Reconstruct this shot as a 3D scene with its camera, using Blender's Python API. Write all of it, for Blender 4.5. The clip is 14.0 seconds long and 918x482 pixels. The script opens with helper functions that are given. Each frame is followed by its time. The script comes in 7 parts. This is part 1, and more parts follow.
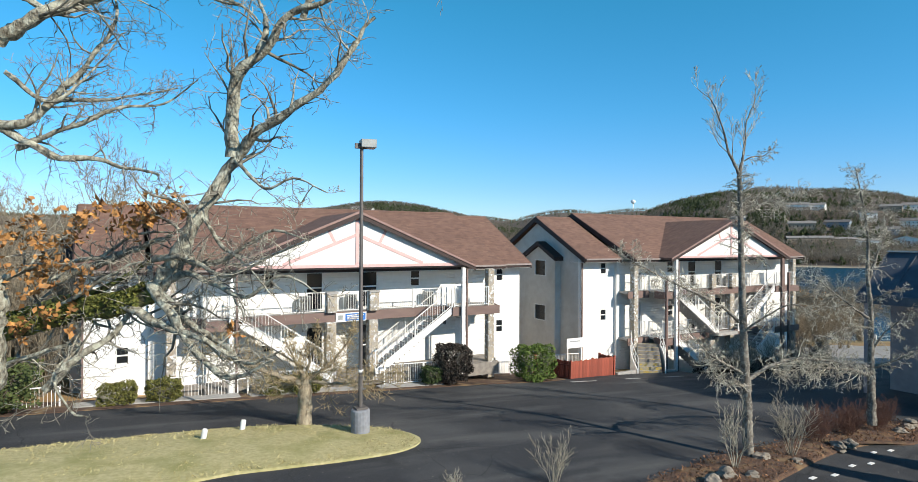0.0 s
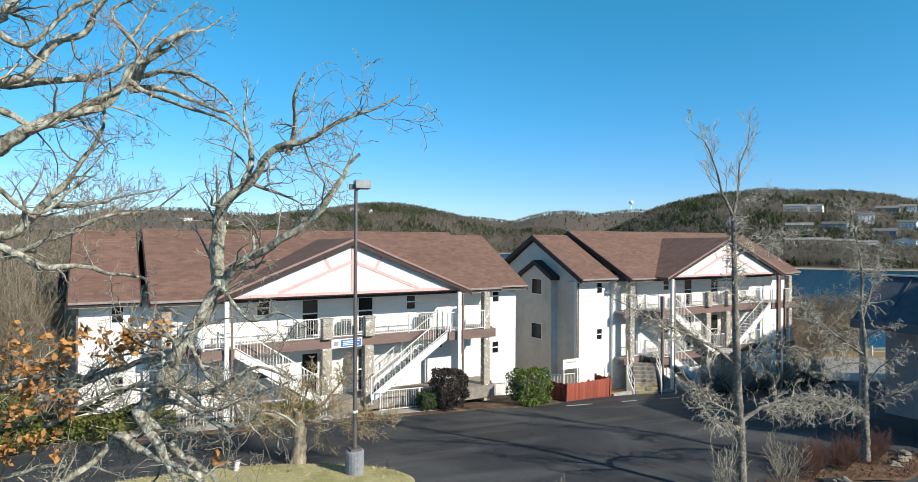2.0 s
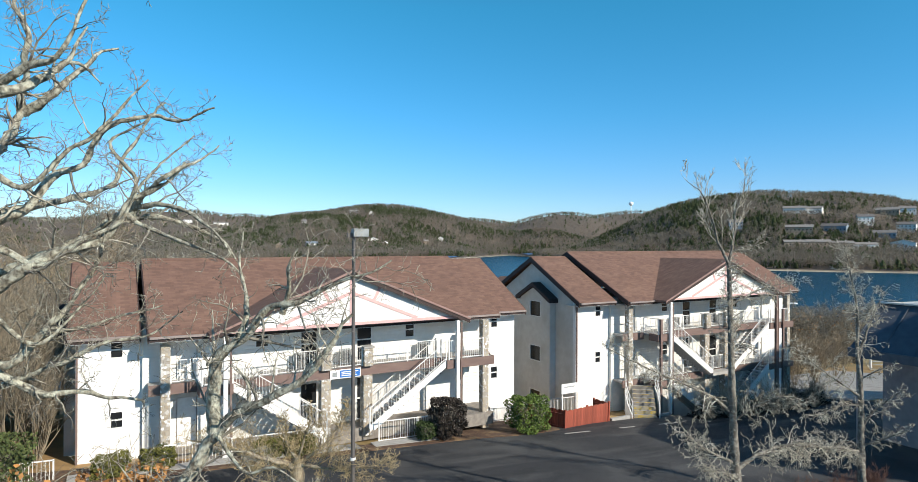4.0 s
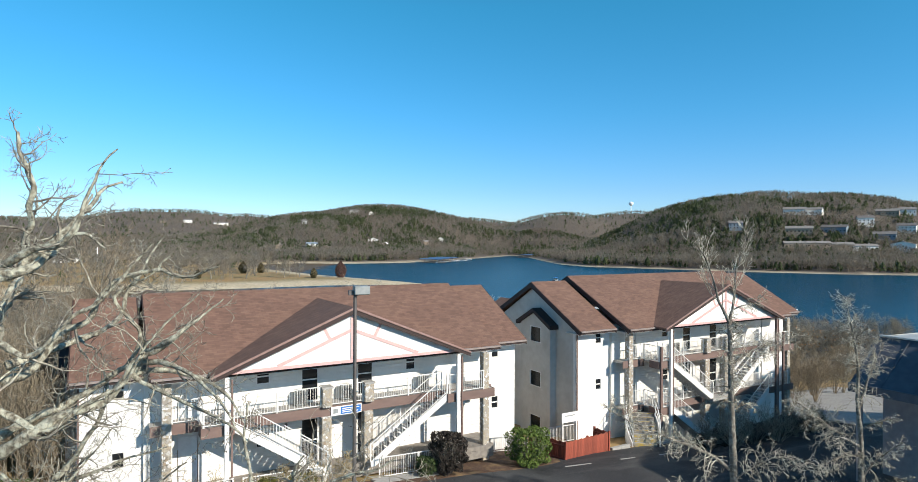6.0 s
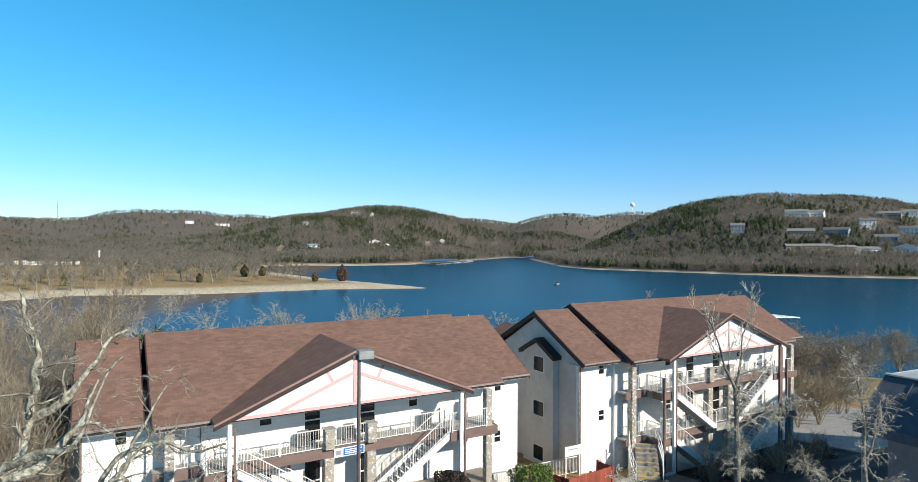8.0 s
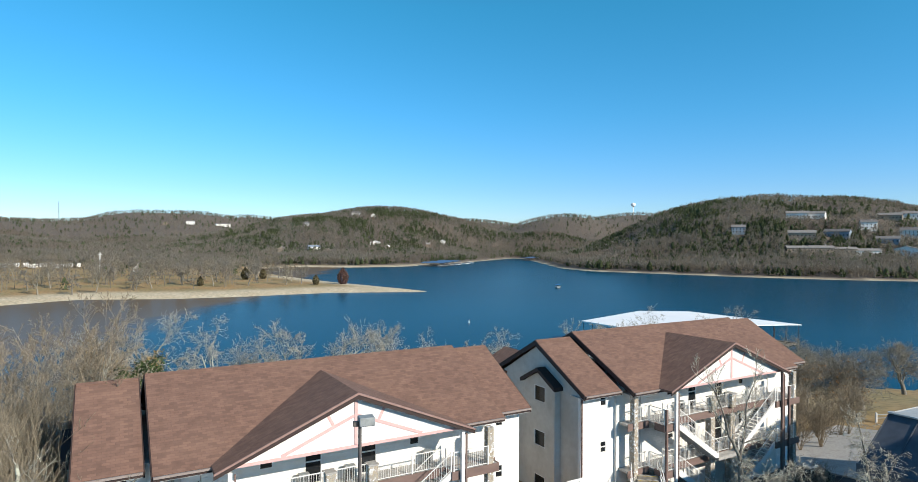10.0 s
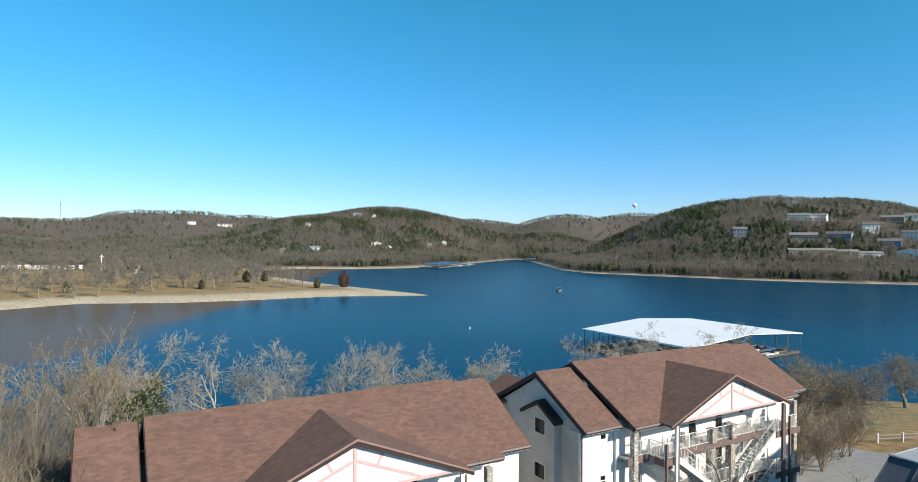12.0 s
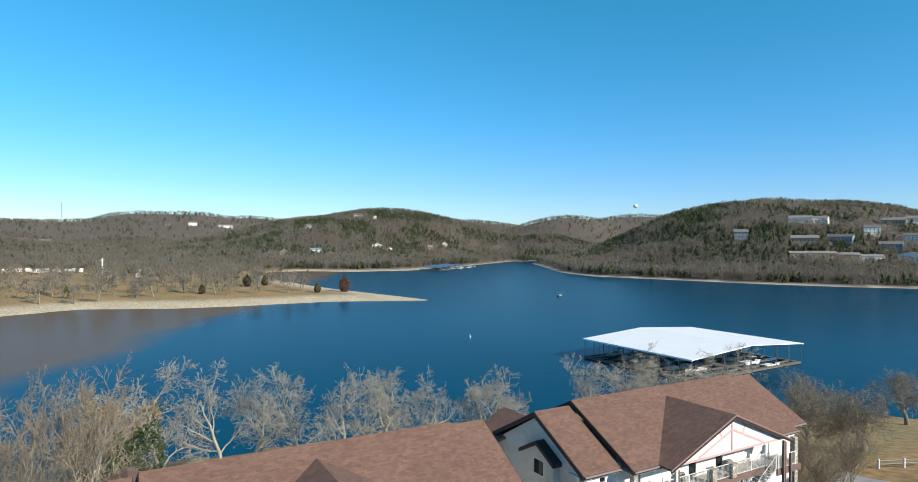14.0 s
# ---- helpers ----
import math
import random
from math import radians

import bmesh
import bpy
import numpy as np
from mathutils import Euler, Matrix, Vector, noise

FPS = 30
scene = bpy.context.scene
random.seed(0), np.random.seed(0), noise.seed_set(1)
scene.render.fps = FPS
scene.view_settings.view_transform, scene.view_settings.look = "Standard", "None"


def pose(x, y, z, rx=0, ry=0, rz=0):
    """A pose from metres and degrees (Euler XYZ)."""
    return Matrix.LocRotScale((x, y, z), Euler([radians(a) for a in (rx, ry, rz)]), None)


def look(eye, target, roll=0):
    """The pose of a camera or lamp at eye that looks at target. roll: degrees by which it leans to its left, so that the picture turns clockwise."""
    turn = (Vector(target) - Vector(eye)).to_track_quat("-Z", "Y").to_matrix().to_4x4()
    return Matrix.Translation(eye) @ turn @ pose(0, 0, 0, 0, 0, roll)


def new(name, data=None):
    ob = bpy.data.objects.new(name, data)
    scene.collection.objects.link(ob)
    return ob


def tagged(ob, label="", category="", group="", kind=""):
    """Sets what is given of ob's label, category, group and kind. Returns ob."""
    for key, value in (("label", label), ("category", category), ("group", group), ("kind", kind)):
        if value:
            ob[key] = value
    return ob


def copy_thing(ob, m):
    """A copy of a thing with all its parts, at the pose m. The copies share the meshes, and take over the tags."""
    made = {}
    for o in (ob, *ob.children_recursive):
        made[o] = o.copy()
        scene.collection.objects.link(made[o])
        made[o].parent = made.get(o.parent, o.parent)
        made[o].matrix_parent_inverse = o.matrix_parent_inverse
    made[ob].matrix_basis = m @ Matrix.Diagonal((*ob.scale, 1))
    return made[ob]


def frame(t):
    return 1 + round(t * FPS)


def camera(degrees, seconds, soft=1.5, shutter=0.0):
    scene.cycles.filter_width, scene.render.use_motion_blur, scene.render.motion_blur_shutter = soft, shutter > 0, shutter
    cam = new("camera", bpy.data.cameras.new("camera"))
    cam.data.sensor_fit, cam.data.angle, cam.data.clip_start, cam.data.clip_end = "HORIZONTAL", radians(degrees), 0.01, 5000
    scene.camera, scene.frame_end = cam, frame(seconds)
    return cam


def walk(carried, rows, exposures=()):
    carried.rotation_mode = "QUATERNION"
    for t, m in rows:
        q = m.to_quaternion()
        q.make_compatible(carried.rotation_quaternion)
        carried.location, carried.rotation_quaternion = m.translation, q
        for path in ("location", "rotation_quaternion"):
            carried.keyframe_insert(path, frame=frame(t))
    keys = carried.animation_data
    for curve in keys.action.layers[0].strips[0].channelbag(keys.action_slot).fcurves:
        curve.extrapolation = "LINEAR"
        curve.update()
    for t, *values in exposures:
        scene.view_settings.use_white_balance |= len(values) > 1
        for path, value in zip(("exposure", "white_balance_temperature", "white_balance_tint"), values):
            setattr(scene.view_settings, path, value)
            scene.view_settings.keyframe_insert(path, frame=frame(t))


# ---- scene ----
# ---- camera: a drone that climbs almost straight up ----
cam = camera(74.2, 14.0, 0.8)
PATH = [
    (0, (-1.540, -1.999, 5.608), (-0.534, -0.271, 5.606), 0.31),
    (0.5, (-1.528, -2.004, 5.854), (-0.520, -0.276, 5.855), 0.32),
    (1, (-1.506, -2.018, 6.139), (-0.499, -0.290, 6.139), 0.32),
    (1.5, (-1.477, -2.037, 6.442), (-0.468, -0.310, 6.443), 0.31),
    (2, (-1.449, -2.058, 6.754), (-0.438, -0.333, 6.754), 0.29),
    (2.5, (-1.427, -2.084, 7.061), (-0.415, -0.359, 7.062), 0.27),
    (3, (-1.417, -2.116, 7.383), (-0.405, -0.391, 7.386), 0.24),
    (5.5, (-1.486, -2.209, 9.339), (-0.475, -0.484, 9.341), 0.24),
    (6, (-1.489, -2.180, 9.776), (-0.477, -0.454, 9.777), 0.25),
    (6.5, (-1.495, -2.150, 10.231), (-0.484, -0.424, 10.233), 0.26),
    (7, (-1.505, -2.120, 10.688), (-0.494, -0.394, 10.691), 0.27),
    (7.5, (-1.520, -2.087, 11.143), (-0.511, -0.360, 11.146), 0.28),
    (8, (-1.536, -2.055, 11.609), (-0.528, -0.328, 11.611), 0.29),
    (10.5, (-1.470, -1.898, 13.962), (-0.465, -0.169, 13.963), 0.31),
    (11, (-1.442, -1.898, 14.462), (-0.438, -0.168, 14.463), 0.33),
    (11.5, (-1.417, -1.895, 14.955), (-0.414, -0.165, 14.956), 0.36),
    (12, (-1.397, -1.889, 15.499), (-0.395, -0.159, 15.499), 0.38),
    (12.5, (-1.369, -1.873, 16.103), (-0.366, -0.142, 16.103), 0.39),
    (13, (-1.320, -1.839, 16.693), (-0.318, -0.108, 16.692), 0.40),
    (13.5, (-1.245, -1.792, 17.302), (-0.244, -0.060, 17.301), 0.40),
    (14, (-1.157, -1.747, 17.978), (-0.157, -0.015, 17.978), 0.40),
]
walk(cam, [(t, look(e, g, r)) for t, e, g, r in PATH])

# ---- light ----
SUN_AZ, SUN_EL = radians(157), radians(29.0)  # azimuth clockwise from +y
world = bpy.data.worlds.new("world")
scene.world = world
world.use_nodes = True
wn, wl = world.node_tree.nodes, world.node_tree.links
sky = wn.new("ShaderNodeTexSky")
sky.sky_type, sky.sun_disc = "NISHITA", False
sky.sun_elevation, sky.sun_rotation = SUN_EL, SUN_AZ
sky.altitude, sky.air_density, sky.dust_density, sky.ozone_density = 0, 1.0, 0.0, 3.0
# deep winter blue: the clear sky's colour, a little more saturated
rich = wn.new("ShaderNodeHueSaturation")
rich.inputs["Saturation"].default_value = 1.2
wl.new(sky.outputs[0], rich.inputs["Color"])
tint = wn.new("ShaderNodeMix")
tint.data_type, tint.blend_type = "RGBA", "MULTIPLY"
tint.inputs["Factor"].default_value = 1.0
# the blue deepens and turns greener from the horizon upwards
geo = wn.new("ShaderNodeTexCoord")
split = wn.new("ShaderNodeSeparateXYZ")
wl.new(geo.outputs["Generated"], split.inputs[0])
ramp_ = wn.new("ShaderNodeValToRGB")
stops = ramp_.color_ramp.elements
stops[0].position, stops[0].color = 0.0, (0.75, 0.93, 1.32, 1)
stops[1].position, stops[1].color = 1.0, (0.95, 1.00, 0.85, 1)
for at, c in ((0.08, (0.69, 0.97, 1.34)), (0.2, (0.56, 1.19, 1.36)), (0.36, (0.50, 1.42, 1.35)), (0.55, (0.80, 1.12, 0.98))):
    stops.new(at).color = (*c, 1)
wl.new(split.outputs["Z"], ramp_.inputs[0])
wl.new(ramp_.outputs[0], tint.inputs["B"])
wl.new(rich.outputs[0], tint.inputs["A"])
wl.new(tint.outputs["Result"], wn["Background"].inputs[0])
wn["Background"].inputs[1].default_value = 0.097
sun_data = bpy.data.lights.new("sun", "SUN")
sun_data.energy, sun_data.angle, sun_data.color = 5.0, radians(0.55), (1.0, 0.92, 0.79)
sun = new("sun", sun_data)
SUN_DIR = Vector((math.sin(SUN_AZ) * math.cos(SUN_EL), math.cos(SUN_AZ) * math.cos(SUN_EL), math.sin(SUN_EL)))
sun.matrix_world = look(SUN_DIR * 60, (0, 0, 0))
scene.view_settings.exposure = 0.34

# ---- materials ----
def rgb(c):
    return (*c, 1.0)


def material(name, base, second=None, scale=4.0, rough=0.8, metal=0.0, bump=0.0, bump_scale=40.0, spots=None, spot_scale=1.0,
             spot_amount=0.5, stretch=(1, 1, 1), per_object=0.0, per_island=0.0, detail=6.0, spot_edge=(0.5, 0.68)):
    """A surface with two scales of variation: a grain of two colours and larger spots, and fine relief."""
    m = bpy.data.materials.new(name)
    m.use_nodes = True
    n, l = m.node_tree.nodes, m.node_tree.links
    b = n["Principled BSDF"]
    b.inputs["Roughness"].default_value, b.inputs["Metallic"].default_value = rough, metal
    co = n.new("ShaderNodeTexCoord")
    mp = n.new("ShaderNodeMapping")
    mp.inputs["Scale"].default_value = stretch
    l.new(co.outputs["Object"], mp.inputs["Vector"])
    tex = n.new("ShaderNodeTexNoise")
    tex.inputs["Scale"].default_value, tex.inputs["Detail"].default_value = scale, detail
    l.new(mp.outputs[0], tex.inputs["Vector"])
    ramp = n.new("ShaderNodeValToRGB")
    ramp.color_ramp.elements[0].position, ramp.color_ramp.elements[1].position = 0.32, 0.68
    ramp.color_ramp.elements[0].color = rgb(base)
    ramp.color_ramp.elements[1].color = rgb(second or tuple(c * 0.85 for c in base))
    l.new(tex.outputs["Fac"], ramp.inputs[0])
    colour = ramp.outputs[0]
    if spots:
        t2 = n.new("ShaderNodeTexNoise")
        t2.inputs["Scale"].default_value, t2.inputs["Detail"].default_value = spot_scale, 4.0
        l.new(co.outputs["Object"], t2.inputs["Vector"])
        r2 = n.new("ShaderNodeMapRange")
        r2.inputs["From Min"].default_value, r2.inputs["From Max"].default_value = spot_edge
        r2.inputs["To Max"].default_value = spot_amount
        l.new(t2.outputs["Fac"], r2.inputs["Value"])
        mix = n.new("ShaderNodeMix")
        mix.data_type = "RGBA"
        l.new(r2.outputs[0], mix.inputs["Factor"])
        l.new(colour, mix.inputs["A"])
        mix.inputs["B"].default_value = rgb(spots)
        colour = mix.outputs["Result"]
    if per_object or per_island:
        src = n.new("ShaderNodeObjectInfo" if per_object else "ShaderNodeNewGeometry")
        out = src.outputs["Random" if per_object else "Random Per Island"]
        amount = per_object or per_island
        mr = n.new("ShaderNodeMapRange")
        mr.inputs["To Min"].default_value, mr.inputs["To Max"].default_value = 1 - amount, 1 + amount
        l.new(out, mr.inputs["Value"])
        hsv = n.new("ShaderNodeHueSaturation")
        l.new(mr.outputs[0], hsv.inputs["Value"])
        l.new(colour, hsv.inputs["Color"])
        colour = hsv.outputs[0]
    l.new(colour, b.inputs["Base Color"])
    if bump:
        t3 = n.new("ShaderNodeTexNoise")
        t3.inputs["Scale"].default_value, t3.inputs["Detail"].default_value = bump_scale, 5.0
        l.new(mp.outputs[0], t3.inputs["Vector"])
        bp = n.new("ShaderNodeBump")
        bp.inputs["Strength"].default_value, bp.inputs["Distance"].default_value = bump, 0.02
        l.new(t3.outputs["Fac"], bp.inputs["Height"])
        l.new(bp.outputs[0], b.inputs["Normal"])
    return m




def shingles(name, swap):
    """Laminated brown asphalt shingles: staggered tabs of uneven tone in courses along x (or y), with weather streaks."""
    m = material(name, (0.19, 0.109, 0.081), (0.148, 0.084, 0.063), 2.2, 0.92, spots=(0.20, 0.118, 0.086), spot_scale=0.5, spot_amount=0.5)
    n, l = m.node_tree.nodes, m.node_tree.links
    b = n["Principled BSDF"]
    old = b.inputs["Base Color"].links[0].from_socket
    co = n.new("ShaderNodeTexCoord")
    mp = n.new("ShaderNodeMapping")
    if swap:
        mp.inputs["Rotation"].default_value = (0, 0, radians(90))
    l.new(co.outputs["Object"], mp.inputs["Vector"])
    br = n.new("ShaderNodeTexBrick")
    br.inputs["Scale"].default_value = 1.0
    br.inputs["Brick Width"].default_value, br.inputs["Row Height"].default_value = 0.32, 0.125
    br.inputs["Mortar Size"].default_value, br.inputs["Mortar Smooth"].default_value = 0.008, 0.3
    br.inputs["Color1"].default_value, br.inputs["Color2"].default_value = (1.26, 1.23, 1.21, 1), (0.74, 0.74, 0.75, 1)
    br.inputs["Mortar"].default_value = (0.68, 0.68, 0.68, 1)
    l.new(mp.outputs[0], br.inputs["Vector"])
    mix = n.new("ShaderNodeMix")
    mix.data_type, mix.blend_type = "RGBA", "MULTIPLY"
    mix.inputs["Factor"].default_value = 0.62
    l.new(old, mix.inputs["A"])
    l.new(br.outputs["Color"], mix.inputs["B"])
    l.new(mix.outputs["Result"], b.inputs["Base Color"])
    bp = n.new("ShaderNodeBump")
    bp.inputs["Strength"].default_value, bp.inputs["Distance"].default_value = 0.5, 0.01
    l.new(br.outputs["Fac"], bp.inputs["Height"])
    bp.invert = True
    l.new(bp.outputs[0], b.inputs["Normal"])
    return m


M_ROOF, M_ROOF_X = shingles("brown_shingle", False), shingles("brown_shingle_cross", True)
M_WHITE = material("white_stucco", (0.80, 0.79, 0.77), (0.74, 0.73, 0.71), 3, 0.85, bump=0.25, bump_scale=60,
                   spots=(0.68, 0.66, 0.62), spot_scale=0.5, spot_amount=0.35)
M_SIDING = material("white_lap_siding", (0.76, 0.74, 0.70), (0.71, 0.69, 0.65), 4, 0.7, spots=(0.64, 0.62, 0.58), spot_scale=0.7, spot_amount=0.3)


def laps(m, course):
    """Overlapping boards: a saw-tooth relief up the wall."""
    n, l = m.node_tree.nodes, m.node_tree.links
    co, wave, bp = n.new("ShaderNodeTexCoord"), n.new("ShaderNodeTexWave"), n.new("ShaderNodeBump")
    wave.wave_type, wave.bands_direction, wave.wave_profile = "BANDS", "Z", "SAW"
    wave.inputs["Scale"].default_value = math.tau / course / 20
    l.new(co.outputs["Object"], wave.inputs["Vector"])
    bp.inputs["Strength"].default_value, bp.inputs["Distance"].default_value = 1.0, 0.02
    bp.invert = True
    l.new(wave.outputs["Fac"], bp.inputs["Height"])
    l.new(bp.outputs[0], n["Principled BSDF"].inputs["Normal"])


laps(M_SIDING, 0.16)
M_RAIL = material("white_painted_metal", (0.80, 0.79, 0.77), (0.72, 0.71, 0.69), 8, 0.5)
M_PINK = material("faded_pink_trim", (0.66, 0.42, 0.40), (0.58, 0.36, 0.345), 6, 0.7)
M_FASCIA = material("dark_brown_fascia", (0.045, 0.025, 0.022), (0.03, 0.018, 0.016), 6, 0.7)
M_BEAM = material("mauve_brown_beam", (0.20, 0.135, 0.115), (0.15, 0.10, 0.088), 3, 0.8, stretch=(0.3, 1, 1))


def rubble(name):
    """Buff and grey rubble stones with pale joints."""
    m = material(name, (0.42, 0.35, 0.26), (0.30, 0.25, 0.2), 6, 0.9)
    n, l = m.node_tree.nodes, m.node_tree.links
    b = n["Principled BSDF"]
    co = n.new("ShaderNodeTexCoord")
    cells, edge = n.new("ShaderNodeTexVoronoi"), n.new("ShaderNodeTexVoronoi")
    edge.feature = "DISTANCE_TO_EDGE"
    for v in (cells, edge):
        v.inputs["Scale"].default_value = 9.0
        l.new(co.outputs["Object"], v.inputs["Vector"])
    ramp = n.new("ShaderNodeValToRGB")
    for pos, col in ((0.0, (0.30, 0.22, 0.15)), (0.3, (0.46, 0.40, 0.31)), (0.6, (0.36, 0.33, 0.29)), (1.0, (0.54, 0.45, 0.33))):
        e = ramp.color_ramp.elements.new(pos)
        e.color = rgb(col)
    l.new(cells.outputs["Color"], ramp.inputs[0])
    mr = n.new("ShaderNodeMapRange")
    mr.inputs["From Max"].default_value = 0.045
    l.new(edge.outputs["Distance"], mr.inputs["Value"])
    mix = n.new("ShaderNodeMix")
    mix.data_type = "RGBA"
    mix.inputs["A"].default_value = (0.33, 0.30, 0.26, 1)
    l.new(mr.outputs[0], mix.inputs["Factor"])
    l.new(ramp.outputs[0], mix.inputs["B"])
    l.new(mix.outputs["Result"], b.inputs["Base Color"])
    bp = n.new("ShaderNodeBump")
    bp.inputs["Distance"].default_value = 0.03
    l.new(mr.outputs[0], bp.inputs["Height"])
    l.new(bp.outputs[0], b.inputs["Normal"])
    return m


M_STONE = rubble("buff_stone")
M_GLASS = material("dark_window_glass", (0.012, 0.014, 0.016), (0.02, 0.022, 0.025), 1.5, 0.08)
M_DOOR = material("dark_door", (0.05, 0.045, 0.04), (0.035, 0.03, 0.028), 3, 0.5)


def asphalt():
    """Worn asphalt: fine aggregate, broad paler wear, dark seams and cracks, scattered pale specks."""
    m = material("asphalt", (0.020, 0.021, 0.025), (0.040, 0.041, 0.044), 30, 0.85, bump=0.6, bump_scale=70, spots=(0.085, 0.085, 0.085), spot_scale=0.22, spot_amount=0.75)
    n, l = m.node_tree.nodes, m.node_tree.links
    b = n["Principled BSDF"]
    colour = b.inputs["Base Color"].links[0].from_socket
    co = n.new("ShaderNodeTexCoord")

    def layer(colour, fac, tone):
        mix = n.new("ShaderNodeMix")
        mix.data_type = "RGBA"
        l.new(fac, mix.inputs["Factor"])
        l.new(colour, mix.inputs["A"])
        mix.inputs["B"].default_value = rgb(tone)
        return mix.outputs["Result"]

    def span(out, lo, hi, amount):
        r = n.new("ShaderNodeMapRange")
        r.inputs["From Min"].default_value, r.inputs["From Max"].default_value, r.inputs["To Max"].default_value = lo, hi, amount
        l.new(out, r.inputs["Value"])
        return r.outputs[0]

    # wheel tracks: long soft streaks
    mp = n.new("ShaderNodeMapping")
    mp.inputs["Rotation"].default_value, mp.inputs["Scale"].default_value = (0, 0, radians(18)), (0.10, 0.75, 1)
    l.new(co.outputs["Object"], mp.inputs["Vector"])
    streak = n.new("ShaderNodeTexNoise")
    streak.inputs["Scale"].default_value, streak.inputs["Detail"].default_value = 1.2, 7
    l.new(mp.outputs[0], streak.inputs["Vector"])
    colour = layer(colour, span(streak.outputs["Fac"], 0.52, 0.70, 0.75), (0.10, 0.099, 0.096))
    blot = n.new("ShaderNodeTexNoise")
    blot.inputs["Scale"].default_value, blot.inputs["Detail"].default_value = 0.6, 8
    l.new(co.outputs["Object"], blot.inputs["Vector"])
    colour = layer(colour, span(blot.outputs["Fac"], 0.56, 0.70, 0.75), (0.013, 0.0135, 0.016))
    # cracks
    bend = n.new("ShaderNodeVectorMath")
    bend.operation = "MULTIPLY_ADD"
    bend.inputs[1].default_value = (0.9, 0.9, 0)
    l.new(blot.outputs["Color"], bend.inputs[0])
    l.new(co.outputs["Object"], bend.inputs[2])
    crack = n.new("ShaderNodeTexVoronoi")
    crack.feature = "DISTANCE_TO_EDGE"
    crack.inputs["Scale"].default_value = 0.33
    l.new(bend.outputs[0], crack.inputs["Vector"])
    colour = layer(colour, span(crack.outputs["Distance"], 0.006, 0.002, 0.55), (0.008, 0.008, 0.009))
    # grit and bits of leaf
    speck = n.new("ShaderNodeTexVoronoi")
    speck.inputs["Scale"].default_value = 4.0
    l.new(co.outputs["Object"], speck.inputs["Vector"])
    colour = layer(colour, span(speck.outputs["Distance"], 0.09, 0.05, 0.55), (0.30, 0.27, 0.22))
    l.new(colour, b.inputs["Base Color"])
    return m


M_ASPHALT = asphalt()
M_GRASS = material("dormant_lawn", (0.50, 0.44, 0.235), (0.36, 0.325, 0.15), 9, 0.95, bump=1.0, bump_scale=30,
                   spots=(0.28, 0.27, 0.10), spot_scale=0.9, spot_amount=0.95)
M_CONC = material("concrete", (0.40, 0.39, 0.37), (0.31, 0.30, 0.285), 6, 0.9, bump=0.3, bump_scale=50, spots=(0.24, 0.23, 0.22), spot_scale=1.2, spot_amount=0.5)
M_STEEL = material("dark_bronze_steel", (0.15, 0.135, 0.128), (0.11, 0.10, 0.095), 5, 0.55, metal=0.3)
M_GREY = material("weathered_grey_metal", (0.34, 0.36, 0.36), (0.24, 0.26, 0.26), 7, 0.6, metal=0.2)
M_BARK = material("grey_lichen_bark", (0.39, 0.37, 0.29), (0.085, 0.07, 0.05), 30, 0.95, bump=1.0, bump_scale=55,
                  spots=(0.57, 0.57, 0.46), spot_scale=13, spot_amount=0.75, stretch=(1, 1, 0.6), spot_edge=(0.46, 0.62))
M_BARK_MOSS = material("mossy_bark", (0.10, 0.105, 0.035), (0.05, 0.042, 0.03), 9, 0.95, bump=1.0, bump_scale=22,
                       spots=(0.19, 0.20, 0.045), spot_scale=14, spot_amount=0.95, spot_edge=(0.44, 0.54))
M_OAKTWIG = material("lichened_twigs", (0.42, 0.40, 0.32), (0.11, 0.09, 0.075), 9, 0.95, per_island=0.4)
M_BARK_DARK = material("grey_brown_bark", (0.21, 0.19, 0.16), (0.085, 0.072, 0.06), 9, 0.95, bump=1.0, bump_scale=25,
                       spots=(0.36, 0.35, 0.30), spot_scale=12, spot_amount=0.5, spot_edge=(0.48, 0.62), stretch=(1, 1, 0.4))
M_TWIG = material("tan_twigs", (0.32, 0.265, 0.185), (0.20, 0.165, 0.12), 3, 0.95, per_island=0.3)
M_OAKLEAF = material("tan_oak_leaves", (0.46, 0.225, 0.065), (0.26, 0.12, 0.04), 9, 0.75, per_island=0.45)

# ---- building kit ----
def finish(name, bm, mat, parent=None, smooth=False):
    me = bpy.data.meshes.new(name)
    bm.to_mesh(me)
    bm.free()
    if smooth:
        me.polygons.foreach_set("use_smooth", [True] * len(me.polygons))
    if mat:
        me.materials.append(mat)
    ob = new(name, me)
    if parent:
        ob.parent = parent
    return ob


def part(name, bm, mat, parent, label=""):
    ob = finish(name, bm, mat, parent)
    return tagged(ob, label) if label else ob


def thing(name, label, category, at=None, group="", kind=""):
    ob = new(name)
    ob.empty_display_size = 0.2
    if at is not None:
        ob.matrix_world = at
    return tagged(ob, label, category, group, kind)


